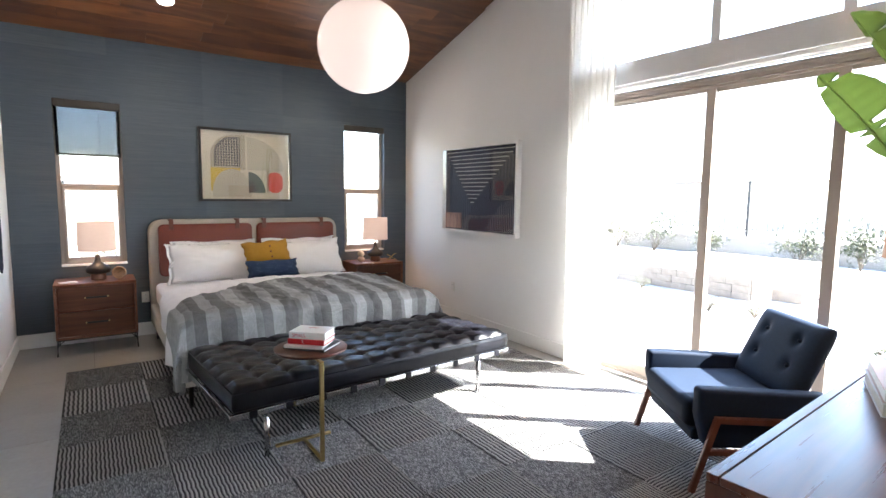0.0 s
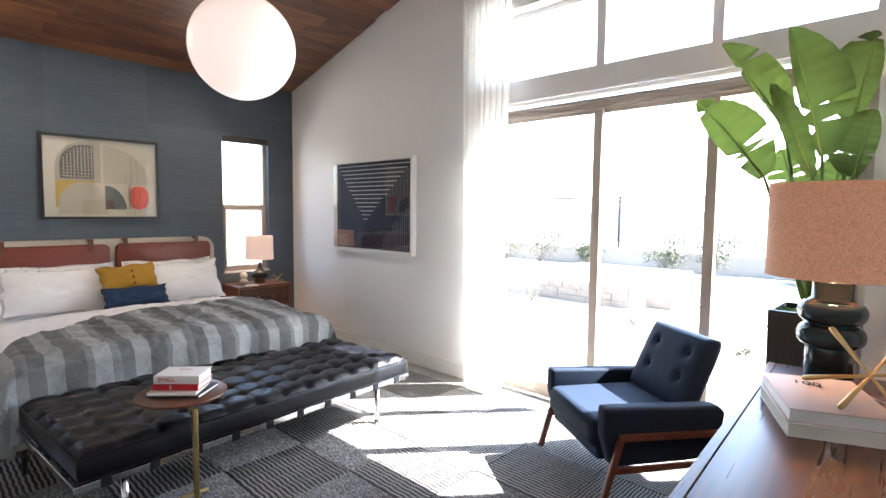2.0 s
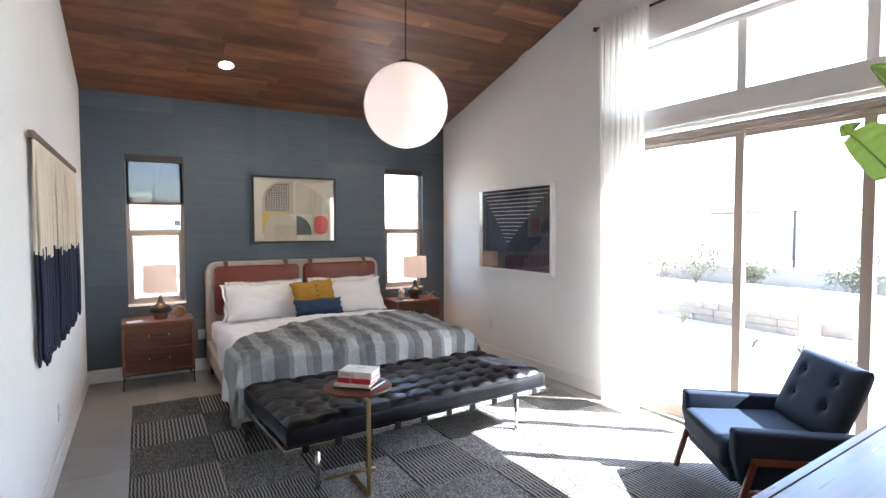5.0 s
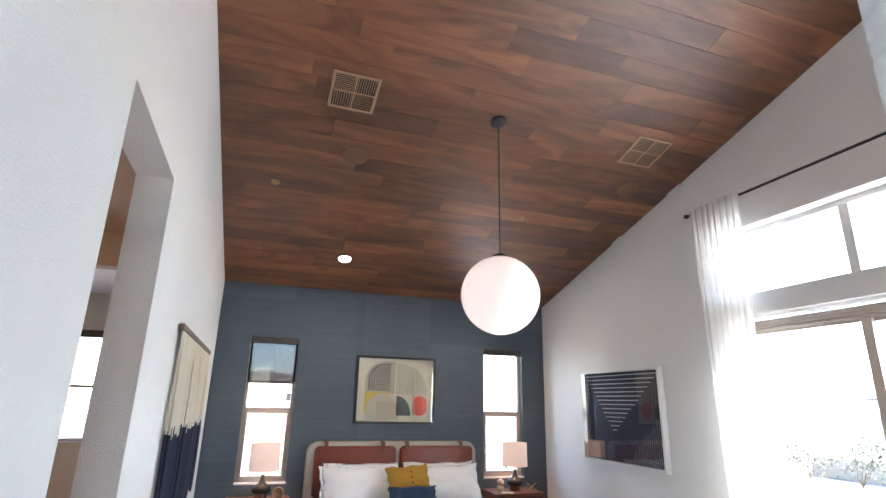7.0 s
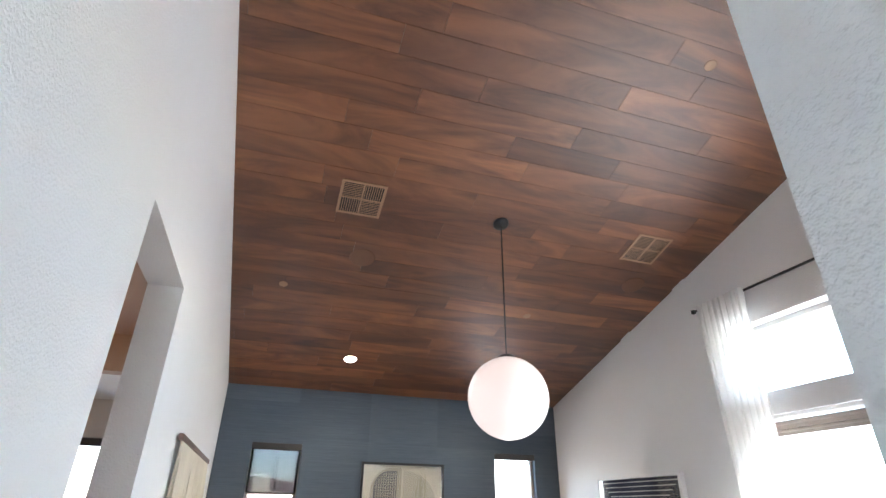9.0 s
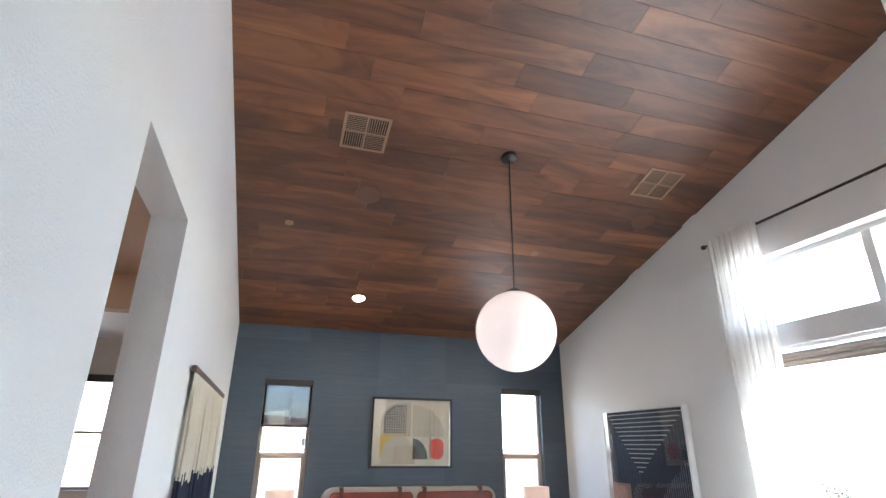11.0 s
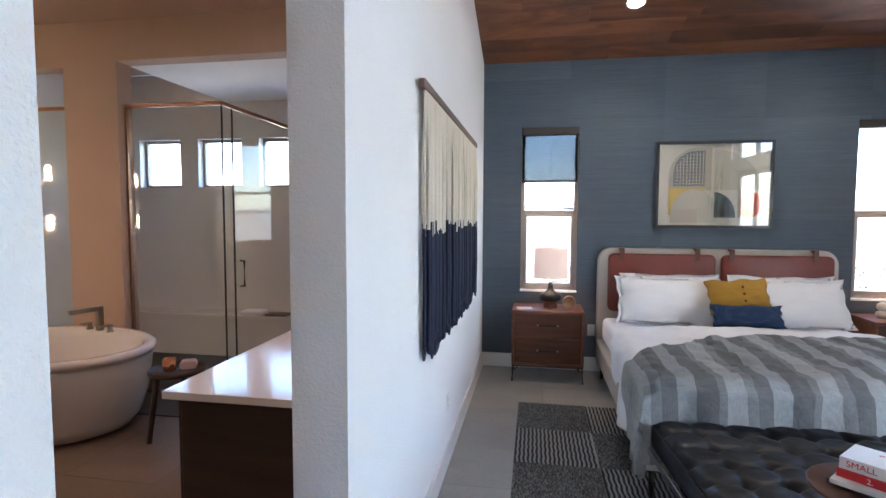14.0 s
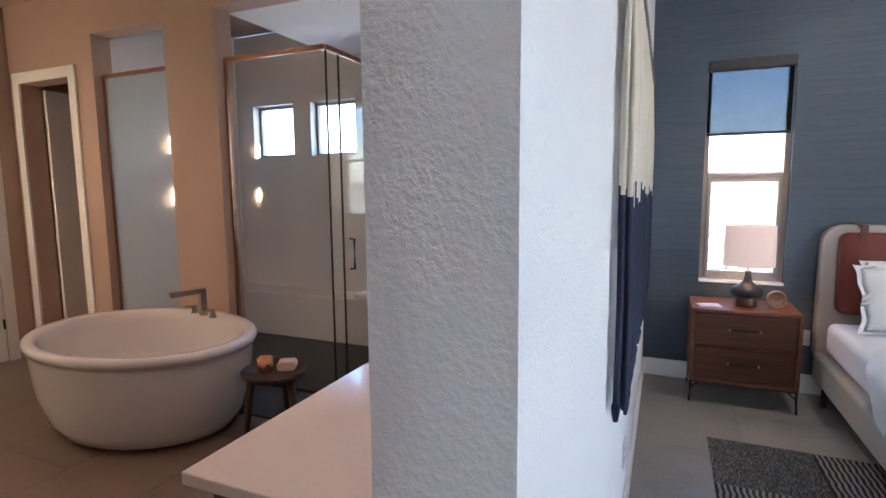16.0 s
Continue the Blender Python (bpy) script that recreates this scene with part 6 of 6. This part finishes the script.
# RUG OF SQUARE LOOP TILES
def rug():
    r = thing("rug", (0, 0, 0), "charcoal and grey rug of square striped and flecked wool tiles", "rug")
    s = 0.53
    x0, y0 = 0.409, -1.046

    def ribbed(nr, seed, wob):
        rg = random.Random(seed)
        bm = bmesh.new()
        n, m = nr * 2, 14
        ph = rg.uniform(0, 6)
        g = 0.002
        L = s - 2 * g
        vs = {}
        for i in range(n + 1):
            for j in range(m + 1):
                dxx = wob * math.sin(j * 2.1 + ph + i * 0.13) * (0 if i in (0, n) else 1)
                vs[i, j] = bm.verts.new((g + L * i / n + dxx, g + L * j / m, 0.007))
        rid = {}
        for i in range(n):
            lift = 0.0035 if i % 2 else 0.0
            for j in range(m):
                if lift:
                    key = [(i, j), (i + 1, j), (i + 1, j + 1), (i, j + 1)]
                    top = []
                    for k_ in key:
                        if (i, k_) not in rid:
                            c = vs[k_].co
                            inn = 0.003 if k_[0] == i else -0.003
                            rid[i, k_] = bm.verts.new((c.x + inn, c.y, 0.0105))
                        top.append(rid[i, k_])
                    f = bm.faces.new(top)
                    f.material_index = 1
                    for a, b in ((0, 3), (1, 2)):
                        f = bm.faces.new((vs[key[a]], vs[key[b]], top[b], top[a]))
                        f.material_index = 1
                else:
                    bm.faces.new((vs[i, j], vs[i + 1, j], vs[i + 1, j + 1], vs[i, j + 1]))
        side = [vs[i, 0] for i in range(n + 1)] + [vs[n, j] for j in range(1, m + 1)] + [vs[i, m] for i in range(n - 1, -1, -1)] + [vs[0, j] for j in range(m - 1, 0, -1)]
        lo = [bm.verts.new((v.co.x, v.co.y, 0.0005)) for v in side]
        for i in range(len(side)):
            bm.faces.new((side[i], side[(i + 1) % len(side)], lo[(i + 1) % len(side)], lo[i]))
        return bm
    coarse = mesh_of(ribbed(19, 1, 0.0036), "rug_tile", [M["rug_dark"], M["rug_light"]])
    fine = mesh_of(ribbed(26, 2, 0.0026), "rug_tile", [M["rug_dark"], M["rug_light"]])
    flecked = mesh_of(ribbed(40, 3, 0.0015), "rug_tile", [M["rug_mix"], M["rug_mix"]])
    for j in range(9):
        for i in range(7):
            odd = (i + j) % 2
            if not odd:
                me, turn = (flecked if (i * 3 + j) % 4 < 3 and i < 5 else fine), 1
            else:
                me, turn = (coarse if (i + 2 * j) % 3 else fine), 0
            ob = new("rug_tile", me)
            ob.parent = r
            xx, yy = x0 + i * s, y0 - (j + 1) * s
            ob.matrix_basis = pose(xx + (s if turn else 0), yy, 0, 0, 0, 90 if turn else 0)


# BATHROOM THINGS
def bath_things():
    v = thing("vanity", (0, 0, 0), "dark espresso vanity cabinet with a white quartz counter", "vanity")
    box_part("cabinet", (-0.775, -3.62, 0.08), (-T - 0.012, -1.75, 0.883), M["darkwood"], v, bevel=0.003)
    box_part("toe_kick", (-0.715, -3.58, 0.0), (-T - 0.012, -1.80, 0.08), M["slot"], v)
    for i in range(4):
        dr = box_part("door", (-0.793, -3.61 + i * 0.465, 0.11), (-0.7755, -3.155 + i * 0.465, 0.865), M["darkwood"], v, bevel=0.002)
        box_part("handle", (-0.81, -3.22 + i * 0.465, 0.40), (-0.793, -3.21 + i * 0.465, 0.56), M["steel"], dr, bevel=0.002)
    bm = bmesh.new()
    box_bm(bm, (-0.812, -3.674, 0.884), (-T - 0.004, -1.72, 0.914), 0, 0.003, 2)
    tagged(part("vanity_counter", bm, M["quartz"]), "white polished quartz counter on the vanity", "countertop")
    # freestanding tub
    t = thing("bathtub", (-3.02, -2.12, 0), "white oval freestanding bathtub", "bathtub", turn=-4)
    bm = bmesh.new()
    prof = [(0, 0.012), (0.60, 0.012), (0.65, 0.03), (0.705, 0.10), (0.762, 0.25), (0.79, 0.42), (0.80, 0.50), (0.802, 0.52), (0.822, 0.525), (0.828, 0.545), (0.822, 0.565), (0.80, 0.575), (0.75, 0.572), (0.725, 0.555), (0.705, 0.50), (0.66, 0.32), (0.58, 0.17), (0.48, 0.13), (0, 0.12)]
    lathe_bm(bm, [(r_ * 0.995, z_ * 1.06) for r_, z_ in prof], 96, (0, 0, 0), 0, 1.0, 0.72)
    part("shell", bm, M["porcelain"], t, "glossy white tub shell with a rolled rim")
    bm = bmesh.new()
    bmesh.ops.create_cone(bm, cap_ends=True, segments=20, radius1=0.032, radius2=0.030, depth=0.012)
    o = part("overflow", bm, M["steel"], t)
    o.matrix_basis = pose(0.10, 0.515, 0.50, 75, 0, 0)
    f = thing("tub_faucet", (-2.96, -1.68, 0.608), "brushed nickel deck-mounted tub faucet with two handles", "faucet", turn=-15)
    bm = bmesh.new()
    box_bm(bm, (-0.022, -0.022, 0), (0.022, 0.022, 0.20), 0, 0.004, 2)
    box_bm(bm, (-0.020, -0.23, 0.165), (0.020, -0.0225, 0.20), 0, 0.004, 2)
    part("spout", bm, M["steel"], f)
    for x in (-0.13, 0.13):
        h = lathe_part("handle_base", [(0, 0), (0.026, 0), (0.026, 0.012), (0.020, 0.014), (0.020, 0.05), (0, 0.05)], M["steel"], f, (x, 0.0, 0), sides=20)
        box_part("lever", (x - 0.012, -0.08, 0.05), (x + 0.012, 0.015, 0.062), M["steel"], f, bevel=0.003)
    # stool and its things
    s = thing("stool", (-1.92, -2.13, 0), "small round dark wood stool beside the tub", "stool", turn=20)
    lathe_part("seat", [(0, 0.455), (0.17, 0.455), (0.185, 0.465), (0.188, 0.485), (0.182, 0.49), (0.172, 0.476), (0, 0.474)], M["darkwood"], s, sides=40)
    for k_ in range(3):
        a = radians(90 + 120 * k_)
        bm = bmesh.new()
        tube_bm(bm, [(0.13 * math.cos(a), 0.13 * math.sin(a), 0.456), (0.19 * math.cos(a), 0.19 * math.sin(a), 0.0)], 0.02, 10, radii=[0.022, 0.016])
        part("leg", bm, M["darkwood"], s)
    c = thing("candle_cup", (-1.96, -2.16, 0.475), "hammered copper cup on the stool", "cup")
    lathe_part("cup", [(0, 0), (0.036, 0), (0.042, 0.01), (0.044, 0.085), (0.041, 0.085), (0.038, 0.012), (0, 0.010)], M["copper"], c, sides=24)
    tw = thing("folded_towel", (-1.87, -2.08, 0.475), "small rolled blush hand towel on the stool", "towel", turn=30)
    bm = bmesh.new()
    slab_bm(bm, rounded(-0.055, 0.055, 0.0, 0.055, 0.025, 4), -0.04, 0.04, "y", 0, 0, 0.006)
    part("cloth", bm, M["blush"], tw)
    # shower: pan, curb, bench, glass
    bm = bmesh.new()
    box_bm(bm, (-4.155, PART + 0.161, 0.001), (-T - 0.002, -0.001, 0.03))
    structure("shower_pan", bm, M["dark_tile"], "dark tiled shower floor", "floor")
    bm = bmesh.new()
    box_bm(bm, (-2.80, -1.84, 0.001), (-1.15, PART + 0.158, 0.012))
    tagged(part("bath_mat", bm, M["dark_tile"]), "charcoal bath mat in front of the shower", "mat")
    b = thing("shower_bench", (0, 0, 0), "cream tiled bench inside the shower", "bench")
    box_part("seat", (-4.155, -0.30, 0.44), (-1.90, 0.0, 0.48), M["quartz"], b, bevel=0.004)
    box_part("front", (-4.155, -0.28, 0.03), (-1.90, 0.0, 0.439), M["shower_tile"], b)
    tw = thing("bench_towel", (-2.45, -0.20, 0.48), "folded white towel on the shower bench", "towel")
    box_part("cloth", (-0.12, -0.09, 0), (0.12, 0.09, 0.05), M["white_cloth"], tw, bevel=0.02)
    tr = thing("bath_tray", (-2.17, -0.20, 0.48), "small dark wooden tray on the shower bench", "tray")
    box_part("board", (-0.12, -0.07, 0), (0.12, 0.07, 0.02), M["darkwood"], tr, bevel=0.005)
    for ix, (xa, xb) in enumerate(((-4.145, -3.345), (-2.835, -1.965))):
        e = thing("shower_screen", (0, 0, 0), "frameless shower glass screen with a nickel top rail" if ix else "frosted-looking fixed shower glass with nickel trim", "shower screen", "shower glass")
        q = box_part("glass_panel", (xa + 0.02, PART + 0.075, 0.032), (xb - 0.004, PART + 0.084, 2.43), M["shower_glass"] if ix else M["frosted"], e)
        q.visible_shadow = False
        bm = bmesh.new()
        box_bm(bm, (xa, PART + 0.065, 2.431), (xb, PART + 0.094, 2.462), 0, 0.002, 1)
        box_bm(bm, (xa, PART + 0.065, 0.031), (xa + 0.018, PART + 0.094, 2.43), 0, 0.002, 1)
        part("rail", bm, M["copper_rail"], e)
        if ix:
            q = box_part("side_glass", (-1.975, PART + 0.10, 0.032), (-1.966, -1.32, 2.43), M["shower_glass"], e)
            q.visible_shadow = False
            q = box_part("side_glass", (-1.975, -1.31, 0.032), (-1.966, -0.01, 2.43), M["shower_glass"], e)
            q.visible_shadow = False
            bm = bmesh.new()
            box_bm(bm, (-1.985, PART + 0.0945, 2.431), (-1.956, -0.005, 2.462), 0, 0.002, 1)
            part("side_rail", bm, M["copper_rail"], e)
            for ya, yb in ((PART + 0.088, PART + 0.096), (-1.319, -1.311)):
                box_part("edge_seal", (-1.977, ya, 0.032), (-1.964, yb, 2.43), M["slot"], e, "dark glass edge")
            bm = bmesh.new()
            tube_bm(bm, [(-1.965, -1.24, 0.94), (-1.93, -1.24, 0.94), (-1.93, -1.24, 1.16), (-1.965, -1.24, 1.16)], 0.010, 10)
            part("pull_handle", bm, M["blackclay"], e)
    # sconces on the far wall, mirrored by the shower glass
    for y in (-3.0, -4.39):
        sc = thing("wall_sconce", (BATH_X, y, 1.75), "tall nickel wall sconce with two lit frosted bars", "sconce", "bathroom sconces")
        box_part("back_plate", (0.001, -0.03, -0.42), (0.014, 0.03, 0.42), M["steel"], sc, bevel=0.002)
        for z in (-0.30, 0.30):
            box_part("lens", (0.015, -0.025, z - 0.09), (0.06, 0.025, z + 0.09), M["sconce"], sc, bevel=0.006)
    bm = bmesh.new()
    box_bm(bm, (-4.265, PART + 0.16, 0), (-4.16, -0.002, BATH_Z))
    structure("shower_fin", bm, M["shower_tile"], "cream tiled side wall of the shower", "wall")
    # closet door frame and side door
    d = thing("door_1", (0, 0, 0), "white cased doorway to the closet", "door", kind="structure")
    bm = bmesh.new()
    for lo, hi in (((-5.213, PART - 0.02, 0), (-5.125, PART - 0.001, 2.55)), ((-4.45, PART - 0.02, 0), (-4.362, PART - 0.001, 2.55)), ((-5.125, PART - 0.02, 2.46), (-4.45, PART - 0.001, 2.55))):
        box_bm(bm, lo, hi, 0, 0.003, 1)
    part("door_frame", bm, M["trim"], d)
    leaf = box_part("door_leaf", (-5.118, PART + 0.17, 0.01), (-5.078, -0.70, 2.43), M["trim"], d, bevel=0.002)
    lathe_part("door_handle", [(0, 0), (0.026, 0.0), (0.026, 0.02), (0.012, 0.03), (0.012, 0.06), (0, 0.06)], M["black"], leaf, (-5.056, -0.80, 1.0), sides=16)
    d = thing("door_2", (0, 0, 0), "white panel door in the bathroom side wall", "door", kind="structure")
    bm = bmesh.new()
    for lo, hi in (((BATH_X, -2.75, 0), (BATH_X + 0.02, -2.66, 2.53)), ((BATH_X, -1.78, 0), (BATH_X + 0.02, -1.69, 2.53)), ((BATH_X, -2.66, 2.44), (BATH_X + 0.02, -1.78, 2.53))):
        box_bm(bm, lo, hi, 0, 0.003, 1)
    part("door_frame", bm, M["trim"], d)
    leaf = box_part("door_leaf", (BATH_X + 0.001, -2.655, 0.01), (BATH_X + 0.012, -1.785, 2.435), M["trim"], d, bevel=0.002)
    for z in (0.3, 1.2, 2.15):
        box_part("hinge", (BATH_X + 0.012, -1.80, z), (BATH_X + 0.024, -1.785, z + 0.09), M["black"], leaf)
    p = framed("closet_mirror", 0.5, 1.6, 0.03, 0.03, M["black"], "dark framed picture in the closet", (-4.425, -0.35, 0.9), -90)
    box_part("picture_sheet", (0.031, -0.010, 0.031), (0.469, -0.004, 1.569), M["offwhite"], p)
    # downlights added unseen to give the bathroom its amber light
    for i, (x, y, z) in enumerate(((-2.3, -0.8, BATH_Z), (-3.6, -3.4, BATH_Z), (-2.2, -4.6, BATH_Z), (-1.1, -2.6, BATH_Z))):
        e = thing("bath_downlight", (x, y, z - 0.001), "added recessed downlight, unseen, that warms the bathroom", "downlight", "bathroom downlights")
        lathe_part("trim_ring", [(0.062, 0.0), (0.078, 0.0), (0.078, -0.003), (0.064, -0.005), (0.062, 0.0)], M["trim"], e)
        lathe_part("lens", [(0, -0.003), (0.062, -0.002), (0.062, 0.0), (0, 0.0)], M["bulb"], e)
        spot_lamp("bath_beam", (x, y, z - 0.03), 2.0, AMBER, 150)
    # soffit over the partition openings
    bm = bmesh.new()
    box_bm(bm, (-2.86, PART + 0.16, 2.796), (-T - 0.002, -0.001, 2.87))
    structure("soffit", bm, M["white_wall"], "lowered white shower ceiling", "ceiling")


bath_things()


# OUTDOORS
def outdoors():
    bm = bmesh.new()
    R = 400
    n = 48
    rim0 = [bm.verts.new((W + 0.2 + 0 + 60 * math.cos(2 * math.pi * i / n), 60 * math.sin(2 * math.pi * i / n), -0.13)) for i in range(n)]
    rim1 = [bm.verts.new((R * math.cos(2 * math.pi * i / n), R * math.sin(2 * math.pi * i / n), -0.13)) for i in range(n)]
    c = bm.verts.new((0, 0, -0.13))
    for i in range(n):
        j = (i + 1) % n
        bm.faces.new((c, rim0[i], rim0[j]))
        bm.faces.new((rim0[i], rim1[i], rim1[j], rim0[j]))
    structure("ground", bm, M["gravel"], "pale decomposed granite ground", "ground")
    pat = structure("patio", (lambda b: (box_bm(b, (W + 0.21, -8.0, -0.129), (W + 3.2, -2.2, -0.05)), b)[1])(bmesh.new()), M["coping"], "pale concrete patio slab", "patio")
    rg = random.Random(4)
    # stepping pavers
    me = {}
    for i in range(4):
        for j in range(9):
            key = 1
            if key not in me:
                b = bmesh.new()
                box_bm(b, (0, 0, 0), (1.15, 0.55, 0.03), 0, 0.008, 1)
                me[key] = mesh_of(b, "paver", M["coping"])
            o = new("paver", me[key])
            o.parent = pat
            o.location = (8.4 + i * 1.3, -9.5 + j * 0.72, -0.129)
    # raised spa with stacked stone face
    s = thing("raised_spa", (9.55, -2.25, -0.13), "raised spa with stacked tan stone walls and pale coping", "spa")
    L, D, Hh = 3.2, 2.6, 0.42
    box_part("core", (0.03, 0.03, 0), (L - 0.03, D - 0.03, Hh - 0.06), M["coping"], s)
    stones = {}
    for face in ("w", "s"):
        run = D if face == "w" else L
        for row in range(3):
            x = 0.0
            while x < run - 0.02:
                ln = min(rg.choice((0.3, 0.4, 0.5)), run - x)
                key = (face, round(ln, 2))
                if key not in stones:
                    b = bmesh.new()
                    if face == "w":
                        box_bm(b, (-0.02, 0.002, 0), (0.028, ln - 0.002, 0.118), 0, 0.006, 1)
                    else:
                        box_bm(b, (0.004, -0.02, 0), (ln - 0.004, 0.028, 0.115), 0, 0.006, 1)
                    stones[key] = mesh_of(b, "stone", M["stone"])
                o = new("stone", stones[key])
                o.parent = s
                o.location = (rg.uniform(-0.012, 0.0), x, row * 0.12) if face == "w" else (x, rg.uniform(-0.012, 0.0), row * 0.12)
                x += ln
    bm = bmesh.new()
    for lo, hi in (((-0.03, -0.03, Hh - 0.059), (0.3, D + 0.03, Hh)), ((L - 0.3, -0.03, Hh - 0.059), (L + 0.03, D + 0.03, Hh)), ((0.3, -0.03, Hh - 0.059), (L - 0.3, 0.3, Hh)), ((0.3, D - 0.3, Hh - 0.059), (L - 0.3, D + 0.03, Hh))):
        box_bm(bm, lo, hi, 0, 0.01, 2)
    part("coping", bm, M["coping"], s, "pale stone coping")
    box_part("water", (0.3, 0.3, Hh - 0.058), (L - 0.3, D - 0.3, Hh - 0.02), M["water"], s, "still spa water")
    e = thing("stone_step", (9.95, -2.85, -0.13), "low stone step beside the spa", "step")
    box_part("block", (0, 0, 0), (0.5, 0.45, 0.2), M["stone"], e, bevel=0.01)
    p = thing("swimming_pool", (10.6, -3.0, -0.129), "long flat swimming pool with pale coping", "pool")
    bm = bmesh.new()
    for lo, hi in (((0, -9, 0), (0.3, 0.6, 0.04)), ((5, -9, 0), (5.3, 0.6, 0.04)), ((0.3, 0.3, 0), (5, 0.6, 0.04)), ((0.3, -9, 0), (5, -8.7, 0.04))):
        box_bm(bm, lo, hi, 0, 0.01, 1)
    part("coping", bm, M["coping"], p)
    box_part("water", (0.3, -8.7, 0), (5, 0.3, 0.02), M["water"], p)
    # retaining wall and metal fence
    w_ = thing("planter_wall", (16.3, -14, -0.13), "low block wall along the far planting bed", "wall")
    box_part("blocks", (0, 0, 0), (0.25, 24, 0.5), M["stucco"], w_, bevel=0.01)
    box_part("cap", (-0.03, 0, 0.501), (0.28, 24, 0.56), M["coping"], w_, bevel=0.01)
    f = thing("view_fence", (18.2, -14.13, -0.13), "black metal rail fence behind the garden", "fence")
    for z in (0.35, 2.2):
        box_part("rail", (-0.02, 0, z), (0.02, 18.9, z + 0.04), M["black"], f)
        box_part("rail", (0.03, 18.86, z), (9.0, 18.9, z + 0.04), M["black"], f)
    for i in range(4):
        box_part("post", (-0.04, i * 5.37 - 0.04, 0), (0.04, i * 5.37 + 0.04, 2.26), M["black"], f)
    f2 = thing("picket_fence", (30, -30, -0.13), "distant brown picket fence", "fence")
    bm = bmesh.new()
    for i in range(280):
        box_bm(bm, (0, i * 0.25, 0), (0.04, i * 0.25 + 0.14, 1.75 + rg.uniform(-0.05, 0.05)))
    tagged(part("pickets", bm, M["stucco"], f2), kind="stuff")
    # neighbour houses
    for hx, hy, wx, wy, hh, ap in ((-6.5, 22.0, 13, 9, 2.3, 3.4), (40, 18.9, 9, 10, 3.0, 5.2)):
        h = thing("neighbour_house", (hx, hy, -0.13), "pale stucco neighbour house with a brown hip roof", "house", "neighbour houses")
        wl = box_part("wall", (0, 0, 0), (wx, wy, hh), M["stucco"], h)
        bm = bmesh.new()
        o_ = 0.5
        b4 = [bm.verts.new(q) for q in ((-o_, -o_, hh), (wx + o_, -o_, hh), (wx + o_, wy + o_, hh), (-o_, wy + o_, hh))]
        r2 = [bm.verts.new((wx / 2 - 1, wy / 2, ap)), bm.verts.new((wx / 2 + 1, wy / 2, ap))]
        for fc in ((b4[0], b4[1], r2[1], r2[0]), (b4[1], b4[2], r2[1]), (b4[2], b4[3], r2[0], r2[1]), (b4[3], b4[0], r2[0])):
            bm.faces.new(fc)
        bm.faces.new(b4[::-1])
        part("roof", bm, M["roof_tile"], h)
        for k_ in range(3):
            wn_ = box_part("window", (2 + k_ * 3.2, -0.03, 1.0), (3.2 + k_ * 3.2, -0.001, 2.2), M["trim"], h)
            box_part("pane", (2.08 + k_ * 3.2, -0.05, 1.08), (3.12 + k_ * 3.2, -0.031, 2.12), M["slot"], wn_)
    sw = thing("side_wall", (-8, 5.2, -0.13), "pale stucco garden wall beside the house", "wall")
    box_part("panel", (0, 0, 0), (26, 0.2, 1.75), M["stucco"], sw)
    box_part("cap", (-0.03, -0.03, 1.751), (26.03, 0.23, 1.80), M["coping"], sw)

    # shrubs: many small leaves on twigs
    def shrub(at, r, hgt, n_, seed, name="shrub", label="sage green desert shrub", leafsize=0.05):
        rgs = random.Random(seed)
        t = thing(name, at, label, "shrub", "garden shrubs")
        bt, bl = bmesh.new(), bmesh.new()
        tips = []
        for i in range(9):
            a, q = rgs.uniform(0, 6.28), rgs.uniform(0.3, 1)
            tip = Vector((r * q * math.cos(a), r * q * math.sin(a), hgt * rgs.uniform(0.55, 1)))
            mid = tip * 0.5 + Vector((0, 0, 0.1 * hgt))
            tube_bm(bt, [(0, 0, 0), mid, tip], 0.01, 5, radii=[0.012, 0.007, 0.003])
            tips += [tip, mid, tip * 0.75]
        for i in range(n_):
            c_ = rgs.choice(tips) + Vector([rgs.gauss(0, 0.25) * r, rgs.gauss(0, 0.25) * r, rgs.gauss(0, 0.14) * hgt])
            c_.z = max(0.02, c_.z)
            a = Vector([rgs.uniform(-1, 1) for _ in range(3)]).normalized() * leafsize
            b = a.orthogonal().normalized() * leafsize * 0.45
            bl.faces.new([bl.verts.new(c_ + v) for v in (-a, b, a, -b)])
        part("branches", bt, M["bark"], t)
        tagged(part("leaves", bl, M["shrub"], t), kind="stuff")
        return t
    for k_, (x, y, r, hg) in enumerate(((15.2, 3.3, 0.9, 1.3), (15.4, 1.7, 0.5, 0.8), (15.5, -0.6, 0.6, 1.0), (15.5, -1.9, 0.6, 1.1), (15.6, -4.0, 0.5, 0.9), (15.4, 4.8, 0.8, 1.2))):
        shrub((x, y, -0.13), r, hg, 900, 20 + k_)
    for k_, (x, y) in enumerate(((9.0, -0.6), (8.2, -2.3), (8.3, -2.9), (7.7, -3.6), (7.4, -4.6), (9.1, 1.2), (8.6, 0.4))):
        shrub((x, y, -0.13), 0.17, 0.20, 160, 50 + k_, "ground_plant", "small low flowering ground plant", 0.02)
    shrub((4.6, 2.6, -0.13), 0.8, 1.15, 1600, 90, "shrub", "pale shrub outside the bedroom window", 0.03)
    shrub((0.9, 3.4, -0.13), 0.7, 1.0, 900, 91, "shrub", "pale shrub outside the bedroom window", 0.03)


outdoors()
rug()
floor_tiles()
